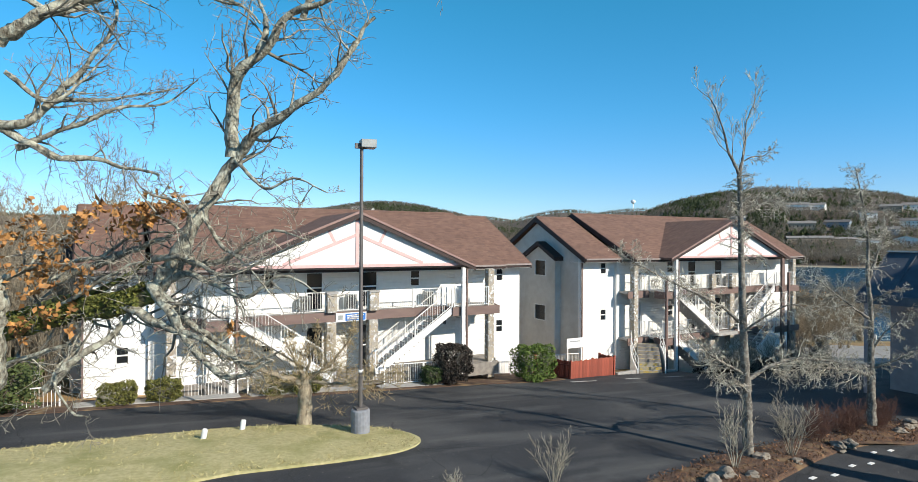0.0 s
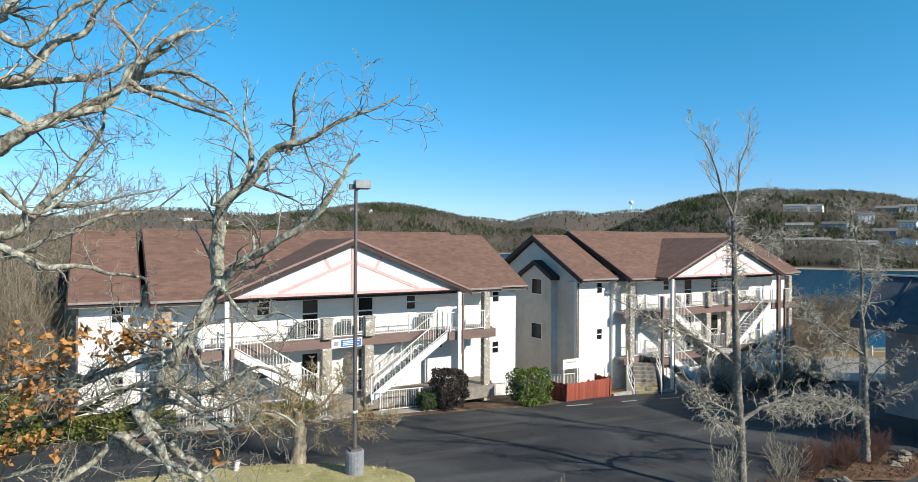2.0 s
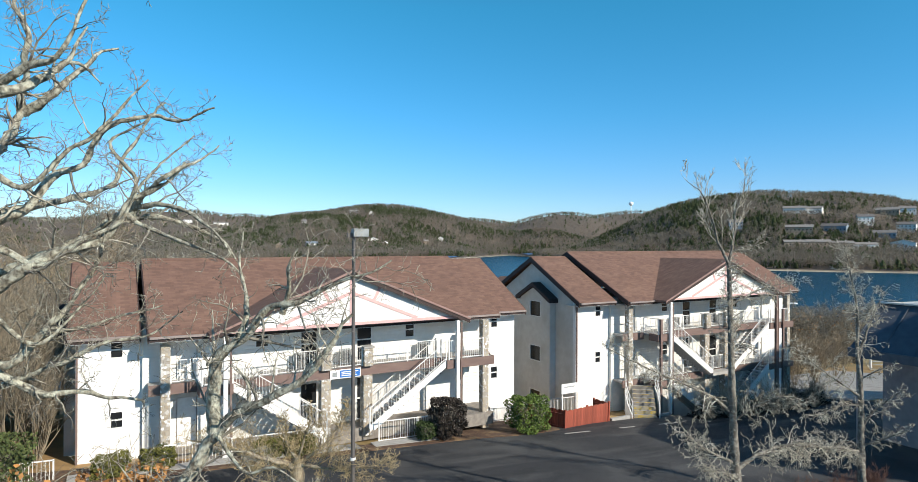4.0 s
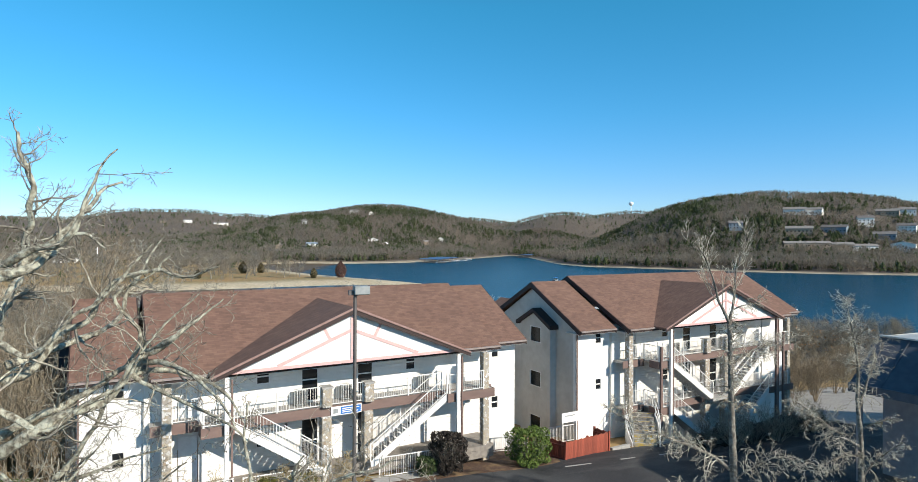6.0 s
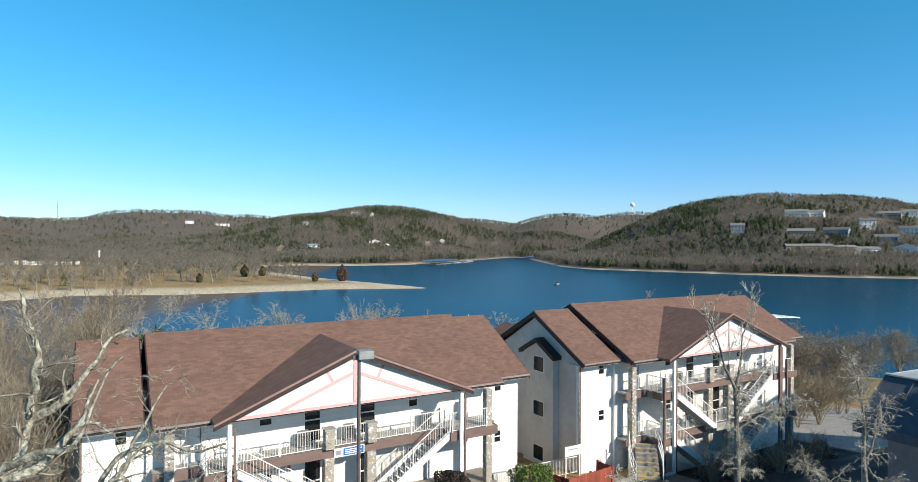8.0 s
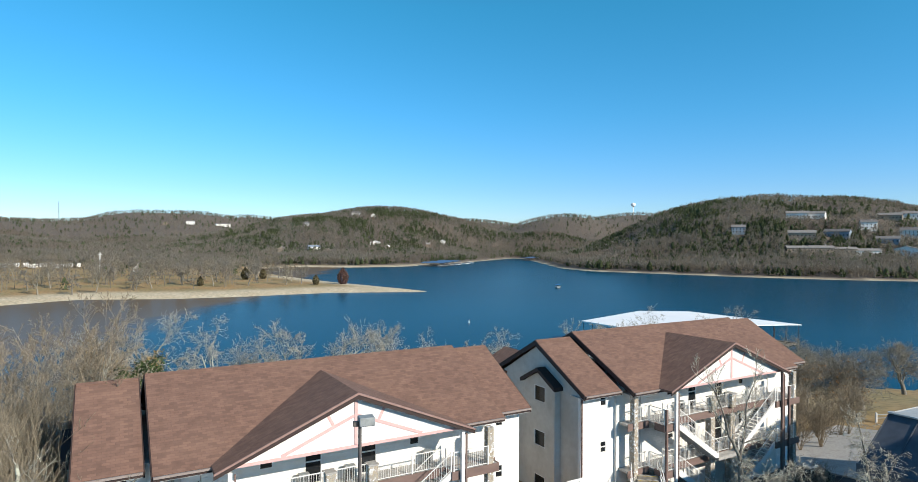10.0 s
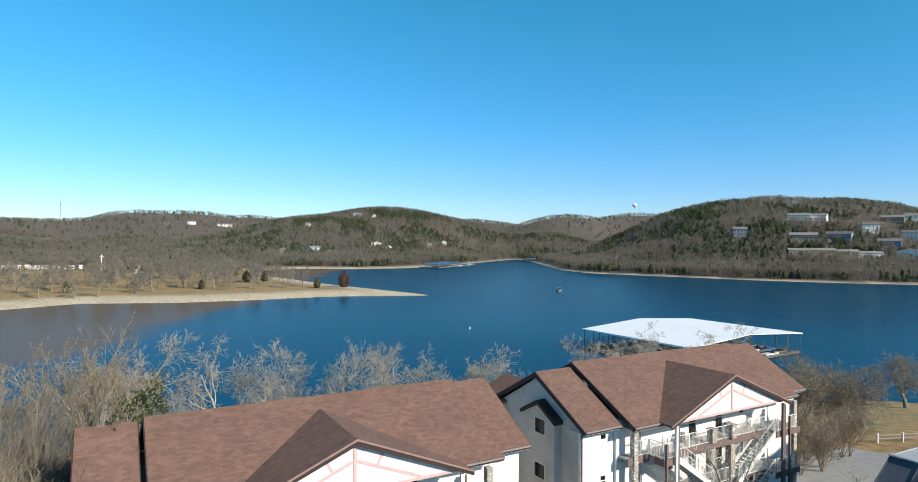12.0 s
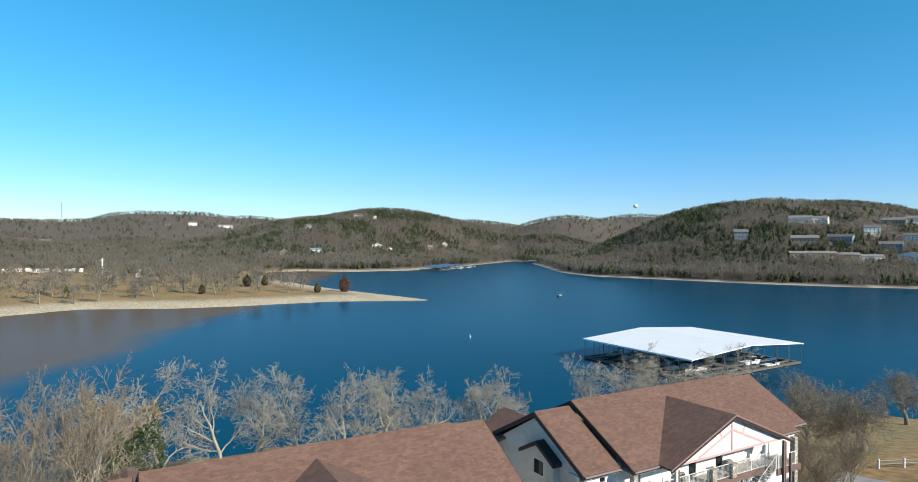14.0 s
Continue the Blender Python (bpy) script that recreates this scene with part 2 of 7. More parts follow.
def box(bm, x0, x1, y0, y1, z0, z1, m=None):
    vs = [bm.verts.new((x, y, z)) for z in (z0, z1) for y in (y0, y1) for x in (x0, x1)]
    for f in ((0, 2, 3, 1), (4, 5, 7, 6), (0, 1, 5, 4), (2, 6, 7, 3), (0, 4, 6, 2), (1, 3, 7, 5)):
        bm.faces.new([vs[i] for i in f])
    if m is not None:
        bmesh.ops.transform(bm, matrix=m, verts=vs)
    return vs


def boxed(x0, x1, y0, y1, z0, z1):
    bm = bmesh.new()
    box(bm, x0, x1, y0, y1, z0, z1)
    return bm


def bar(bm, a, b, w, h=None):
    """A square bar from a to b, w wide and h deep."""
    a, b = Vector(a), Vector(b)
    d = b - a
    m = Matrix.Translation((a + b) / 2) @ d.to_track_quat("Z", "Y").to_matrix().to_4x4()
    h = h or w
    box(bm, -w / 2, w / 2, -h / 2, h / 2, -d.length / 2, d.length / 2, m)


def prism(bm, outline, thick):
    """A slab: the outline (3D points of one plane) thickened along the vector thick."""
    lo = [bm.verts.new(p) for p in outline]
    hi = [bm.verts.new(Vector(p) + Vector(thick)) for p in outline]
    bm.faces.new(lo)
    bm.faces.new(hi[::-1])
    for i in range(len(lo)):
        j = (i + 1) % len(lo)
        bm.faces.new((lo[j], lo[i], hi[i], hi[j]))
    bmesh.ops.recalc_face_normals(bm, faces=bm.faces[:])


def tube(bm, points, radii, sides=6):
    """A tapered tube along points."""
    rings = []
    for i, p in enumerate(points):
        p = Vector(p)
        d = Vector(points[min(i + 1, len(points) - 1)]) - Vector(points[max(i - 1, 0)])
        q = d.to_track_quat("Z", "Y")
        rings.append([bm.verts.new(p + q @ Vector((math.cos(k * math.tau / sides) * radii[i], math.sin(k * math.tau / sides) * radii[i], 0))) for k in range(sides)])
    for a, b in zip(rings, rings[1:]):
        for k in range(sides):
            bm.faces.new((a[k], a[(k + 1) % sides], b[(k + 1) % sides], b[k]))
    bm.faces.new(rings[0][::-1])
    bm.faces.new(rings[-1])


def mesh_arrays(name, verts, faces, mat, parent=None, smooth=False):
    """One mesh object from arrays of vertices and of triangles or quads."""
    verts, faces = np.asarray(verts, dtype=np.float32), np.asarray(faces, dtype=np.int32)
    me = bpy.data.meshes.new(name)
    me.vertices.add(len(verts))
    me.vertices.foreach_set("co", verts.ravel())
    k = faces.shape[1]
    me.loops.add(faces.size)
    me.loops.foreach_set("vertex_index", faces.ravel())
    me.polygons.add(len(faces))
    me.polygons.foreach_set("loop_start", np.arange(0, faces.size, k, dtype=np.int32))
    if smooth:
        me.polygons.foreach_set("use_smooth", np.ones(len(faces), dtype=bool))
    me.update(calc_edges=True)
    me.validate()
    if mat:
        me.materials.append(mat)
    ob = new(name, me)
    if parent:
        ob.parent = parent
    return ob


# ---- ground, lake, hills ----
LAKE_Z = -12.0
# shoreline of the lake, in metres
LAKE = [(-420, 170), (-60, 88), (60, 82), (95, 64), (116, 48), (160, 0), (300, -110), (900, -300), (900, 60), (560, 150), (470, 198), (440, 230), (412, 275), (390, 335),
        (365, 398), (378, 455), (452, 582), (545, 745), (530, 752), (408, 655), (292, 566), (255, 550), (200, 550), (160, 578), (112, 560), (105, 480), (112, 400), (120, 350), (130, 312),
        (140, 270), (92, 286), (48, 284), (24, 286), (-12, 300), (-38, 285), (-200, 300), (-500, 350)]


def lake_distance(x, y):
    """Metres from the shoreline: positive on land."""
    d2 = np.full(x.shape, 1e12)
    inside = np.zeros(x.shape, dtype=bool)
    for (ax, ay), (bx, by) in zip(LAKE, LAKE[1:] + LAKE[:1]):
        ex, ey = bx - ax, by - ay
        t = np.clip(((x - ax) * ex + (y - ay) * ey) / (ex * ex + ey * ey), 0, 1)
        d2 = np.minimum(d2, (x - ax - t * ex) ** 2 + (y - ay - t * ey) ** 2)
        if ay != by:
            inside ^= ((ay > y) != (by > y)) & (x < (bx - ax) * (y - ay) / (by - ay) + ax)
    return np.where(inside, -1, 1) * np.sqrt(d2)


def hill(x, y, cx, cy, h, rx, ry, turn):
    c, s = math.cos(radians(turn)), math.sin(radians(turn))
    u, v = ((x - cx) * c + (y - cy) * s) / rx, (-(x - cx) * s + (y - cy) * c) / ry
    return h * np.exp(-(u * u + v * v))


def waves(x, y, length, seed):
    rng = np.random.RandomState(seed)
    out = np.zeros(x.shape)
    for k in range(9):
        a, p, q = rng.uniform(0, math.tau), rng.uniform(0, math.tau), rng.uniform(0.6, 1.7)
        out += np.sin((x * math.cos(a) + y * math.sin(a)) * math.tau / length * q + p) / 3
    return out


# hills: centre, height, radii, turn
HILLS = [(-352, 1457, 54, 559, 350, 14), (-164, 1891, 63, 407, 350, 5), (146, 1692, 80, 329, 322, -5), (366, 1862, 72, 325, 336, -11), (437, 1094, 75, 262, 238, -22), (641, 1242, 68, 114, 280, -27), (1094, 1790, 87, 312, 420, -31), (1020, 1230, 80, 197, 308, -40), (1220, 1181, 90, 239, 308, -46), (690, 493, 63, 205, 210, -54), (784, 438, 57, 184, 238, -61), (874, 367, 48, 209, 280, -67), (909, 272, 46, 229, 280, -73), (235, 898, 28, 156, 126, -15), (524, 575, 34, 65, 98, -42), (646, 825, 34, 86, 154, -38), (470, 850, 20, 109, 110, -26)]


def lot(x, y):
    """The car park, falling gently towards the lake."""
    k = np.asarray(y, dtype=float) - 14.6
    return -0.06 * (np.clip(x, -60, 48) - 5) - 0.095 * np.clip((k + np.sqrt(k * k + 1.5)) / 2 - 0.25, 0, 14)


def ramp(v, a, b):
    t = np.clip((v - a) / (b - a), 0, 1)
    return t * t * (3 - 2 * t)


def ground_height(x, y):
    x, y = np.asarray(x, dtype=float), np.asarray(y, dtype=float)
    d = lake_distance(x, y)
    far = np.zeros(x.shape)
    for h in HILLS:
        one = hill(x, y, *h)
        far = np.maximum(far, one) + 0.12 * np.minimum(far, one)
    land = LAKE_Z + np.where(d > 0, 1.1 * (1 - np.exp(-d / 5)) + np.minimum(d, 220) * 0.025, np.maximum(d * 0.12, -6))
    land = land + np.where(d > 0, (far + 5 * waves(x, y, 320, 3) * ramp(d, 60, 400)) * ramp(d, 5, 190), 0)
    slope = lot(x, y)
    near = LAKE_Z + 0.4 + (slope - LAKE_Z - 0.4) * ramp(d, -12, 58)
    near = np.where(d < 0, np.minimum(near, LAKE_Z + d * 0.1), near)
    # sunken court in front of the lower floor of the second block
    court = ramp(x, 27.6, 28.6) * (1 - ramp(x, 41.5, 43.5)) * ramp(y, 20.6, 21.6) * (1 - ramp(y, 26, 28))
    near = near + (np.minimum(-3.4, near) - near) * court
    w = ramp(np.hypot(x - 30, y - 10), 120, 240)
    return near + (land - near) * w


def ring_grid(n_around, radii, cx=10.0, cy=10.0):
    a = np.linspace(0, math.tau, n_around, endpoint=False)
    r = np.asarray(radii)
    x, y = cx + np.outer(r, np.sin(a)), cy + np.outer(r, np.cos(a))
    idx = np.arange(len(r) * n_around).reshape(len(r), n_around)
    nxt = np.roll(idx, -1, axis=1)
    quads = np.stack([idx[:-1], idx[1:], nxt[1:], nxt[:-1]], -1).reshape(-1, 4)
    return x.ravel(), y.ravel(), quads


def patches(x, y, length, seed):
    return 0.5 + 0.5 * np.tanh(1.6 * waves(x, y, length, seed))


M_LAND = material("land", (0.5, 0.5, 0.5), (0.5, 0.5, 0.5), 4, 0.95, bump=0.6, bump_scale=3)
n_, l_ = M_LAND.node_tree.nodes, M_LAND.node_tree.links
cover = n_.new("ShaderNodeAttribute")
cover.attribute_name = "cover"
grain = n_.new("ShaderNodeTexNoise")
grain.inputs["Scale"].default_value, grain.inputs["Detail"].default_value = 0.9, 9
l_.new(n_.new("ShaderNodeTexCoord").outputs["Object"], grain.inputs["Vector"])
mr_ = n_.new("ShaderNodeMapRange")
mr_.inputs["From Min"].default_value, mr_.inputs["From Max"].default_value = 0.25, 0.75
mr_.inputs["To Min"].default_value, mr_.inputs["To Max"].default_value = 0.6, 1.4
l_.new(grain.outputs["Fac"], mr_.inputs["Value"])
mul_ = n_.new("ShaderNodeVectorMath")
mul_.operation = "MULTIPLY"
l_.new(cover.outputs["Color"], mul_.inputs[0])
l_.new(mr_.outputs[0], mul_.inputs[1])
l_.new(mul_.outputs[0], n_["Principled BSDF"].inputs["Base Color"])

radii = np.concatenate([np.arange(0.01, 40, 1.0), np.geomspace(40, 4600, 230)])
gx, gy, gq = ring_grid(520, radii)
ground = mesh_arrays("ground", np.stack([gx, gy, ground_height(gx, gy)], 1), gq[:, ::-1], M_LAND, smooth=True)
tagged(ground, "wooded hillsides, pale shore and dormant brown lawns round the lake", "ground", kind="structure")
# land cover: leaf litter under woods, dry lawn, pale shore
gd = lake_distance(gx, gy)
forest_c, lawn_c, shore_c, green_c = (np.array(c) for c in ((0.118, 0.094, 0.074), (0.33, 0.205, 0.085), (0.52, 0.44, 0.31), (0.21, 0.185, 0.08)))
park = (1 - ramp(np.hypot(gx + 60, gy - 420), 210, 330)) * (gy > 250)
plot = 1 - ramp(np.hypot(gx - 45, gy - 20), 95, 140)
open_ = np.maximum(park, plot)
col = forest_c + (lawn_c - forest_c) * open_[:, None]
col = col + (green_c - col) * (0.7 * patches(gx, gy, 30, 5) * open_)[:, None]
shore = (1 - ramp(gd, 1.0, 4.5)) * (np.hypot(gx - 30, gy - 10) > 110)
shore = np.maximum(shore, (1 - ramp(gd, 5, 15)) * (gx > 140) * (gx < 330) * (gy > 530) * (gy < 640))
shore = np.maximum(shore, (1 - ramp(gd, 12, 26)) * (gx < 150) * (gy > 255) * (gy < 420))
# court ground: asphalt tone, kept dark to carry the cast shade
court_shade_c = np.array((0.032, 0.032, 0.036))
yard = ramp(gx, 26, 27.5) * (1 - ramp(gx, 44, 46)) * ramp(gy, 17, 19) * (1 - ramp(gy, 27, 29))
col = col + (court_shade_c - col) * yard[:, None]
col = col + (shore_c - col) * (shore * (0.75 + 0.25 * patches(gx, gy, 18, 9)))[:, None]
attr = ground.data.color_attributes.new("cover", "FLOAT_COLOR", "POINT")
attr.data.foreach_set("color", np.concatenate([col, np.ones((len(col), 1))], 1).astype(np.float32).ravel())

bm = bmesh.new()
bmesh.ops.create_grid(bm, x_segments=2, y_segments=2, size=1600)
bmesh.ops.translate(bm, verts=bm.verts, vec=(300, 700, LAKE_Z))
M_WATER = material("blue_lake_water", (0.0003, 0.055, 0.106), (0.0003, 0.040, 0.080), 0.012, 0.2, spots=(0.0005, 0.046, 0.090), spot_scale=0.008, spot_amount=0.7,
                   bump=0.3, bump_scale=0.9, stretch=(1, 0.5, 1))
M_WATER.node_tree.nodes["Principled BSDF"].inputs["IOR"].default_value = 1.33
M_WATER.node_tree.nodes["Principled BSDF"].inputs["Specular IOR Level"].default_value = 0.22
# silty brown water along the park shore, the bank's reflection also put into colour
wn_, wl_ = M_WATER.node_tree.nodes, M_WATER.node_tree.links
wco = wn_.new("ShaderNodeTexCoord")
lee = wn_.new("ShaderNodeVectorMath")
lee.operation = "DOT_PRODUCT"
lee.inputs[1].default_value = (-0.885, 0.466, 0)
wl_.new(wco.outputs["Object"], lee.inputs[0])
edge_ = wn_.new("ShaderNodeTexNoise")
edge_.inputs["Scale"].default_value, edge_.inputs["Detail"].default_value = 0.02, 5
wl_.new(wco.outputs["Object"], edge_.inputs["Vector"])
sum_ = wn_.new("ShaderNodeMath")
sum_.operation = "MULTIPLY_ADD"
sum_.inputs[1].default_value = 40
wl_.new(edge_.outputs["Fac"], sum_.inputs[0])
wl_.new(lee.outputs["Value"], sum_.inputs[2])
silt_reflection = wn_.new("ShaderNodeMapRange")
silt_reflection.inputs["From Min"].default_value, silt_reflection.inputs["From Max"].default_value, silt_reflection.inputs["To Max"].default_value = 98, 112, 0.9
wl_.new(sum_.outputs[0], silt_reflection.inputs["Value"])
mud_reflection = wn_.new("ShaderNodeMix")
mud_reflection.data_type = "RGBA"
wl_.new(silt_reflection.outputs[0], mud_reflection.inputs["Factor"])
wl_.new(wn_["Principled BSDF"].inputs["Base Color"].links[0].from_socket, mud_reflection.inputs["A"])
mud_reflection.inputs["B"].default_value = (0.135, 0.092, 0.052, 1)
wl_.new(mud_reflection.outputs["Result"], wn_["Principled BSDF"].inputs["Base Color"])
# wind-broken water shows its own body colour besides the sky
body = wn_.new("ShaderNodeBsdfDiffuse")
wl_.new(mud_reflection.outputs["Result"], body.inputs["Color"])
show = wn_.new("ShaderNodeMapRange")
show.inputs["From Max"].default_value = 0.9
show.inputs["To Min"].default_value, show.inputs["To Max"].default_value = 0.42, 0.66
wl_.new(silt_reflection.outputs[0], show.inputs["Value"])
blend_ = wn_.new("ShaderNodeMixShader")
wl_.new(show.outputs[0], blend_.inputs[0])
wl_.new(wn_["Principled BSDF"].outputs[0], blend_.inputs[1])
wl_.new(body.outputs[0], blend_.inputs[2])
wl_.new(blend_.outputs[0], wn_["Material Output"].inputs["Surface"])
water = finish("water", bm, M_WATER)
tagged(water, "calm deep blue lake water with faint ripples", "lake", kind="structure")

# ---- car park and planting beds ----
def patch(name, x0, x1, y0, y1, step, lift, mat, inside=None, base=lot):
    """A draped sheet with a skirt: cells whose middle passes inside()."""
    xs, ys = np.arange(x0, x1 + step / 2, step), np.arange(y0, y1 + step / 2, step)
    bm = bmesh.new()
    vs = {}
    def v(i, j):
        if (i, j) not in vs:
            vs[i, j] = bm.verts.new((xs[i], ys[j], float(base(xs[i], ys[j])) + lift))
        return vs[i, j]
    for i in range(len(xs) - 1):
        for j in range(len(ys) - 1):
            if inside is None or inside(xs[i] + step / 2, ys[j] + step / 2):
                bm.faces.new((v(i, j), v(i + 1, j), v(i + 1, j + 1), v(i, j + 1)))
    edge = [e for e in bm.edges if len(e.link_faces) == 1]
    out = bmesh.ops.extrude_edge_only(bm, edges=edge)
    bmesh.ops.translate(bm, verts=[g for g in out["geom"] if isinstance(g, bmesh.types.BMVert)], vec=(0, 0, -0.2))
    return finish(name, bm, mat, smooth=False)


def slab(name, outline, lift, mat, thick=0.25, ridge=0.0, base=lot):
    """A bed with a smooth outline, domed a little towards its middle, with its own edge."""
    pts = [Vector(p) for p in outline]
    n = len(pts)
    smooth = []
    for i in range(n):
        a, b, c, d = (pts[(i + k) % n] for k in (-1, 0, 1, 2))
        for q in range(6):
            t = q / 6
            smooth.append(0.5 * ((2 * b) + (c - a) * t + (2 * a - 5 * b + 4 * c - d) * t * t + (3 * b - a - 3 * c + d) * t ** 3))
    mid = sum(smooth, Vector((0, 0))) / len(smooth)
    bm = bmesh.new()
    rings = []
    for k in (1.0, 0.97, 0.85, 0.6, 0.3):
        rings.append([bm.verts.new((*(mid + (p - mid) * k), float(base(*(mid + (p - mid) * k))) + lift + ridge * (1 - k * k) - (0.02 if k == 1 else 0))) for p in smooth])
    skirt = [bm.verts.new((p.x, p.y, float(base(p.x, p.y)) + lift - thick)) for p in smooth]
    rings.insert(0, skirt)
    m = len(smooth)
    for a, b in zip(rings, rings[1:]):
        for i in range(m):
            bm.faces.new((a[i], a[(i + 1) % m], b[(i + 1) % m], b[i]))
    bm.faces.new(rings[-1])
    bmesh.ops.recalc_face_normals(bm, faces=bm.faces[:])
    return finish(name, bm, mat)


car_park = patch("road", -22, 44, -24, 22.4, 0.8, 0.06, M_ASPHALT, lambda x, y: not (x > 27.4 and y > 20.2))
tagged(car_park, "dark grey asphalt car park with worn paler tracks", "car park", kind="structure")
M_MULCH = material("red_brown_mulch", (0.13, 0.072, 0.044), (0.06, 0.036, 0.026), 14, 0.95, bump=1.0, bump_scale=30, spots=(0.27, 0.18, 0.09), spot_scale=1.6, spot_amount=0.7)
island = slab("lawn_island", [(-9, 15.4), (-3.7, 16.3), (-1.2, 16.5), (1.7, 16.6), (3.7, 16.0), (5.4, 14.9), (6.1, 13.9), (6.05, 13.1), (5.2, 12.5), (3.7, 12.3), (2.0, 12.3), (0.3, 12.2), (-4, 11.0), (-10, 10.2)],
              0.12, M_GRASS, ridge=0.03)
tagged(island, "lawn island of dormant yellow-green grass in the car park", "lawn", kind="structure")
bed = slab("planting_bed", [(9.6, 8.2), (11.7, 8.75), (13.3, 9.1), (15.4, 9.2), (18.1, 9.4), (20.5, 9.9), (23.3, 9.7), (24.6, 8.9), (23.2, 8.0), (21.0, 7.5), (19.6, 8.0), (17.9, 8.0), (16.3, 7.8), (13.4, 7.2), (10.5, 6.6)],
           0.10, M_MULCH, ridge=0.10)
tagged(bed, "mulched planting bed edged with stones beside the asphalt", "planting bed", kind="structure")
front_bed = slab("planting_bed", [(-7, 21.9), (-2, 21.95), (3, 22.0), (8, 22.05), (12.6, 22.05), (14.6, 21.9), (16.0, 21.7), (18.3, 21.75), (19, 22.5), (19.0, 25.5), (15.8, 25.4), (15.4, 23.2), (8, 23.3), (0, 23.3), (-7, 25)],
                 0.075, M_MULCH, ridge=0.03)
tagged(front_bed, "narrow mulched border along the apartment block", "planting bed", kind="structure")
for q in ((-2.5, 3.0), (3.4, 8.2), (8.9, 12.0)):
    k = bmesh.new()
    for i in range(8):
        x0, x1 = q[0] + (q[1] - q[0]) * i / 8, q[0] + (q[1] - q[0]) * (i + 1) / 8
        box(k, x0, x1, 22.55, 23.2, float(lot(x0, 22.9)) - 0.2, float(lot(x0, 22.9)) + 0.14)
    tagged(finish("pavement", k, M_CONC), "pale concrete pavement in front of the block", "pavement", kind="structure")
apron = patch("apron", 43.4, 62, 20, 31, 0.8, 0.08, M_CONC, base=lambda x, y: float(ground_height(np.array([x]), np.array([y]))[0]))
tagged(apron, "pale concrete drive beside the second block", "drive", kind="structure")


# blades and tufts of the dormant lawn
rng = np.random.RandomState(3)
n_blades = 26000
bx, by = rng.uniform(-9.5, 6.0, n_blades), rng.uniform(10.4, 16.5, n_blades)
ring = np.array([(v.co.x, v.co.y) for v in island.data.vertices])[:84]
hit = np.zeros(n_blades, dtype=bool)
for (ax, ay), (cx, cy) in zip(ring, np.roll(ring, -1, 0)):
    if ay != cy:
        hit ^= ((ay > by) != (cy > by)) & (bx < (cx - ax) * (by - ay) / (cy - ay) + ax)
bx, by = bx[hit], by[hit]
bz = lot(bx, by) + 0.125
clump = patches(bx, by, 1.1, 6)
root = np.stack([bx, by, bz], 1)
side = rng.normal(size=(len(bx), 3)) * np.array((1, 1, 0)) * 0.012
tip = root + np.stack([rng.normal(size=len(bx)) * 0.04, rng.normal(size=len(bx)) * 0.04, 0.025 + 0.03 * clump * rng.uniform(0.4, 1.2, len(bx))], 1)
verts = np.stack([root - side, root + side, tip], 1).reshape(-1, 3)
M_BLADE = material("straw_blades", (0.46, 0.405, 0.21), (0.36, 0.32, 0.15), 1.6, 0.9, per_island=0.2)
tagged(mesh_arrays("grass", verts, np.arange(len(verts)).reshape(-1, 3), M_BLADE), "dormant straw-coloured grass on the lawn island", "grass", kind="stuff")
# litter on the mulch
bx, by = rng.uniform(9.6, 24.6, 9000), rng.uniform(6.6, 9.9, 9000)
ring = np.array([(v.co.x, v.co.y) for v in bed.data.vertices])[:90]
hit = np.zeros(9000, dtype=bool)
for (ax, ay), (cx, cy) in zip(ring, np.roll(ring, -1, 0)):
    if ay != cy:
        hit ^= ((ay > by) != (cy > by)) & (bx < (cx - ax) * (by - ay) / (cy - ay) + ax)
bx, by = bx[hit], by[hit]
root = np.stack([bx, by, lot(bx, by) + 0.20 + rng.uniform(-0.06, 0.04, len(bx))], 1)
u, w = rng.normal(size=(len(bx), 3)) * 0.024, rng.normal(size=(len(bx), 3)) * 0.022
verts = np.stack([root - u, root + w, root + u], 1).reshape(-1, 3)
M_LITTER = material("dry_leaf_litter", (0.25, 0.13, 0.065), (0.12, 0.06, 0.04), 3, 0.9, per_island=0.5)
tagged(mesh_arrays("leaf_litter", verts, np.arange(len(verts)).reshape(-1, 3), M_LITTER), "dry brown leaf litter on the mulched bed", "leaf litter", kind="stuff")
# ---- the two apartment blocks ----
UP, LOW = 2.35, -0.45      # floor levels
WALL_Y, WING_Y, DECK_Y, END_Y, BACK_Y = 25.4, 25.6, 24.15, 23.42, 24.6
SHARED = {}


def shared_box(key, x0, x1, y0, y1, z0, z1, mat):
    """One box mesh for alike pieces."""
    if key not in SHARED:
        bm = boxed(x0, x1, y0, y1, z0, z1)
        me = bpy.data.meshes.new(key)
        bm.to_mesh(me)
        bm.free()
        me.materials.append(mat)
        SHARED[key] = me
    return SHARED[key]


def piece(name, me, parent, at):
    ob = new(name, me)
    ob.parent = parent
    ob.matrix_local = at
    return ob


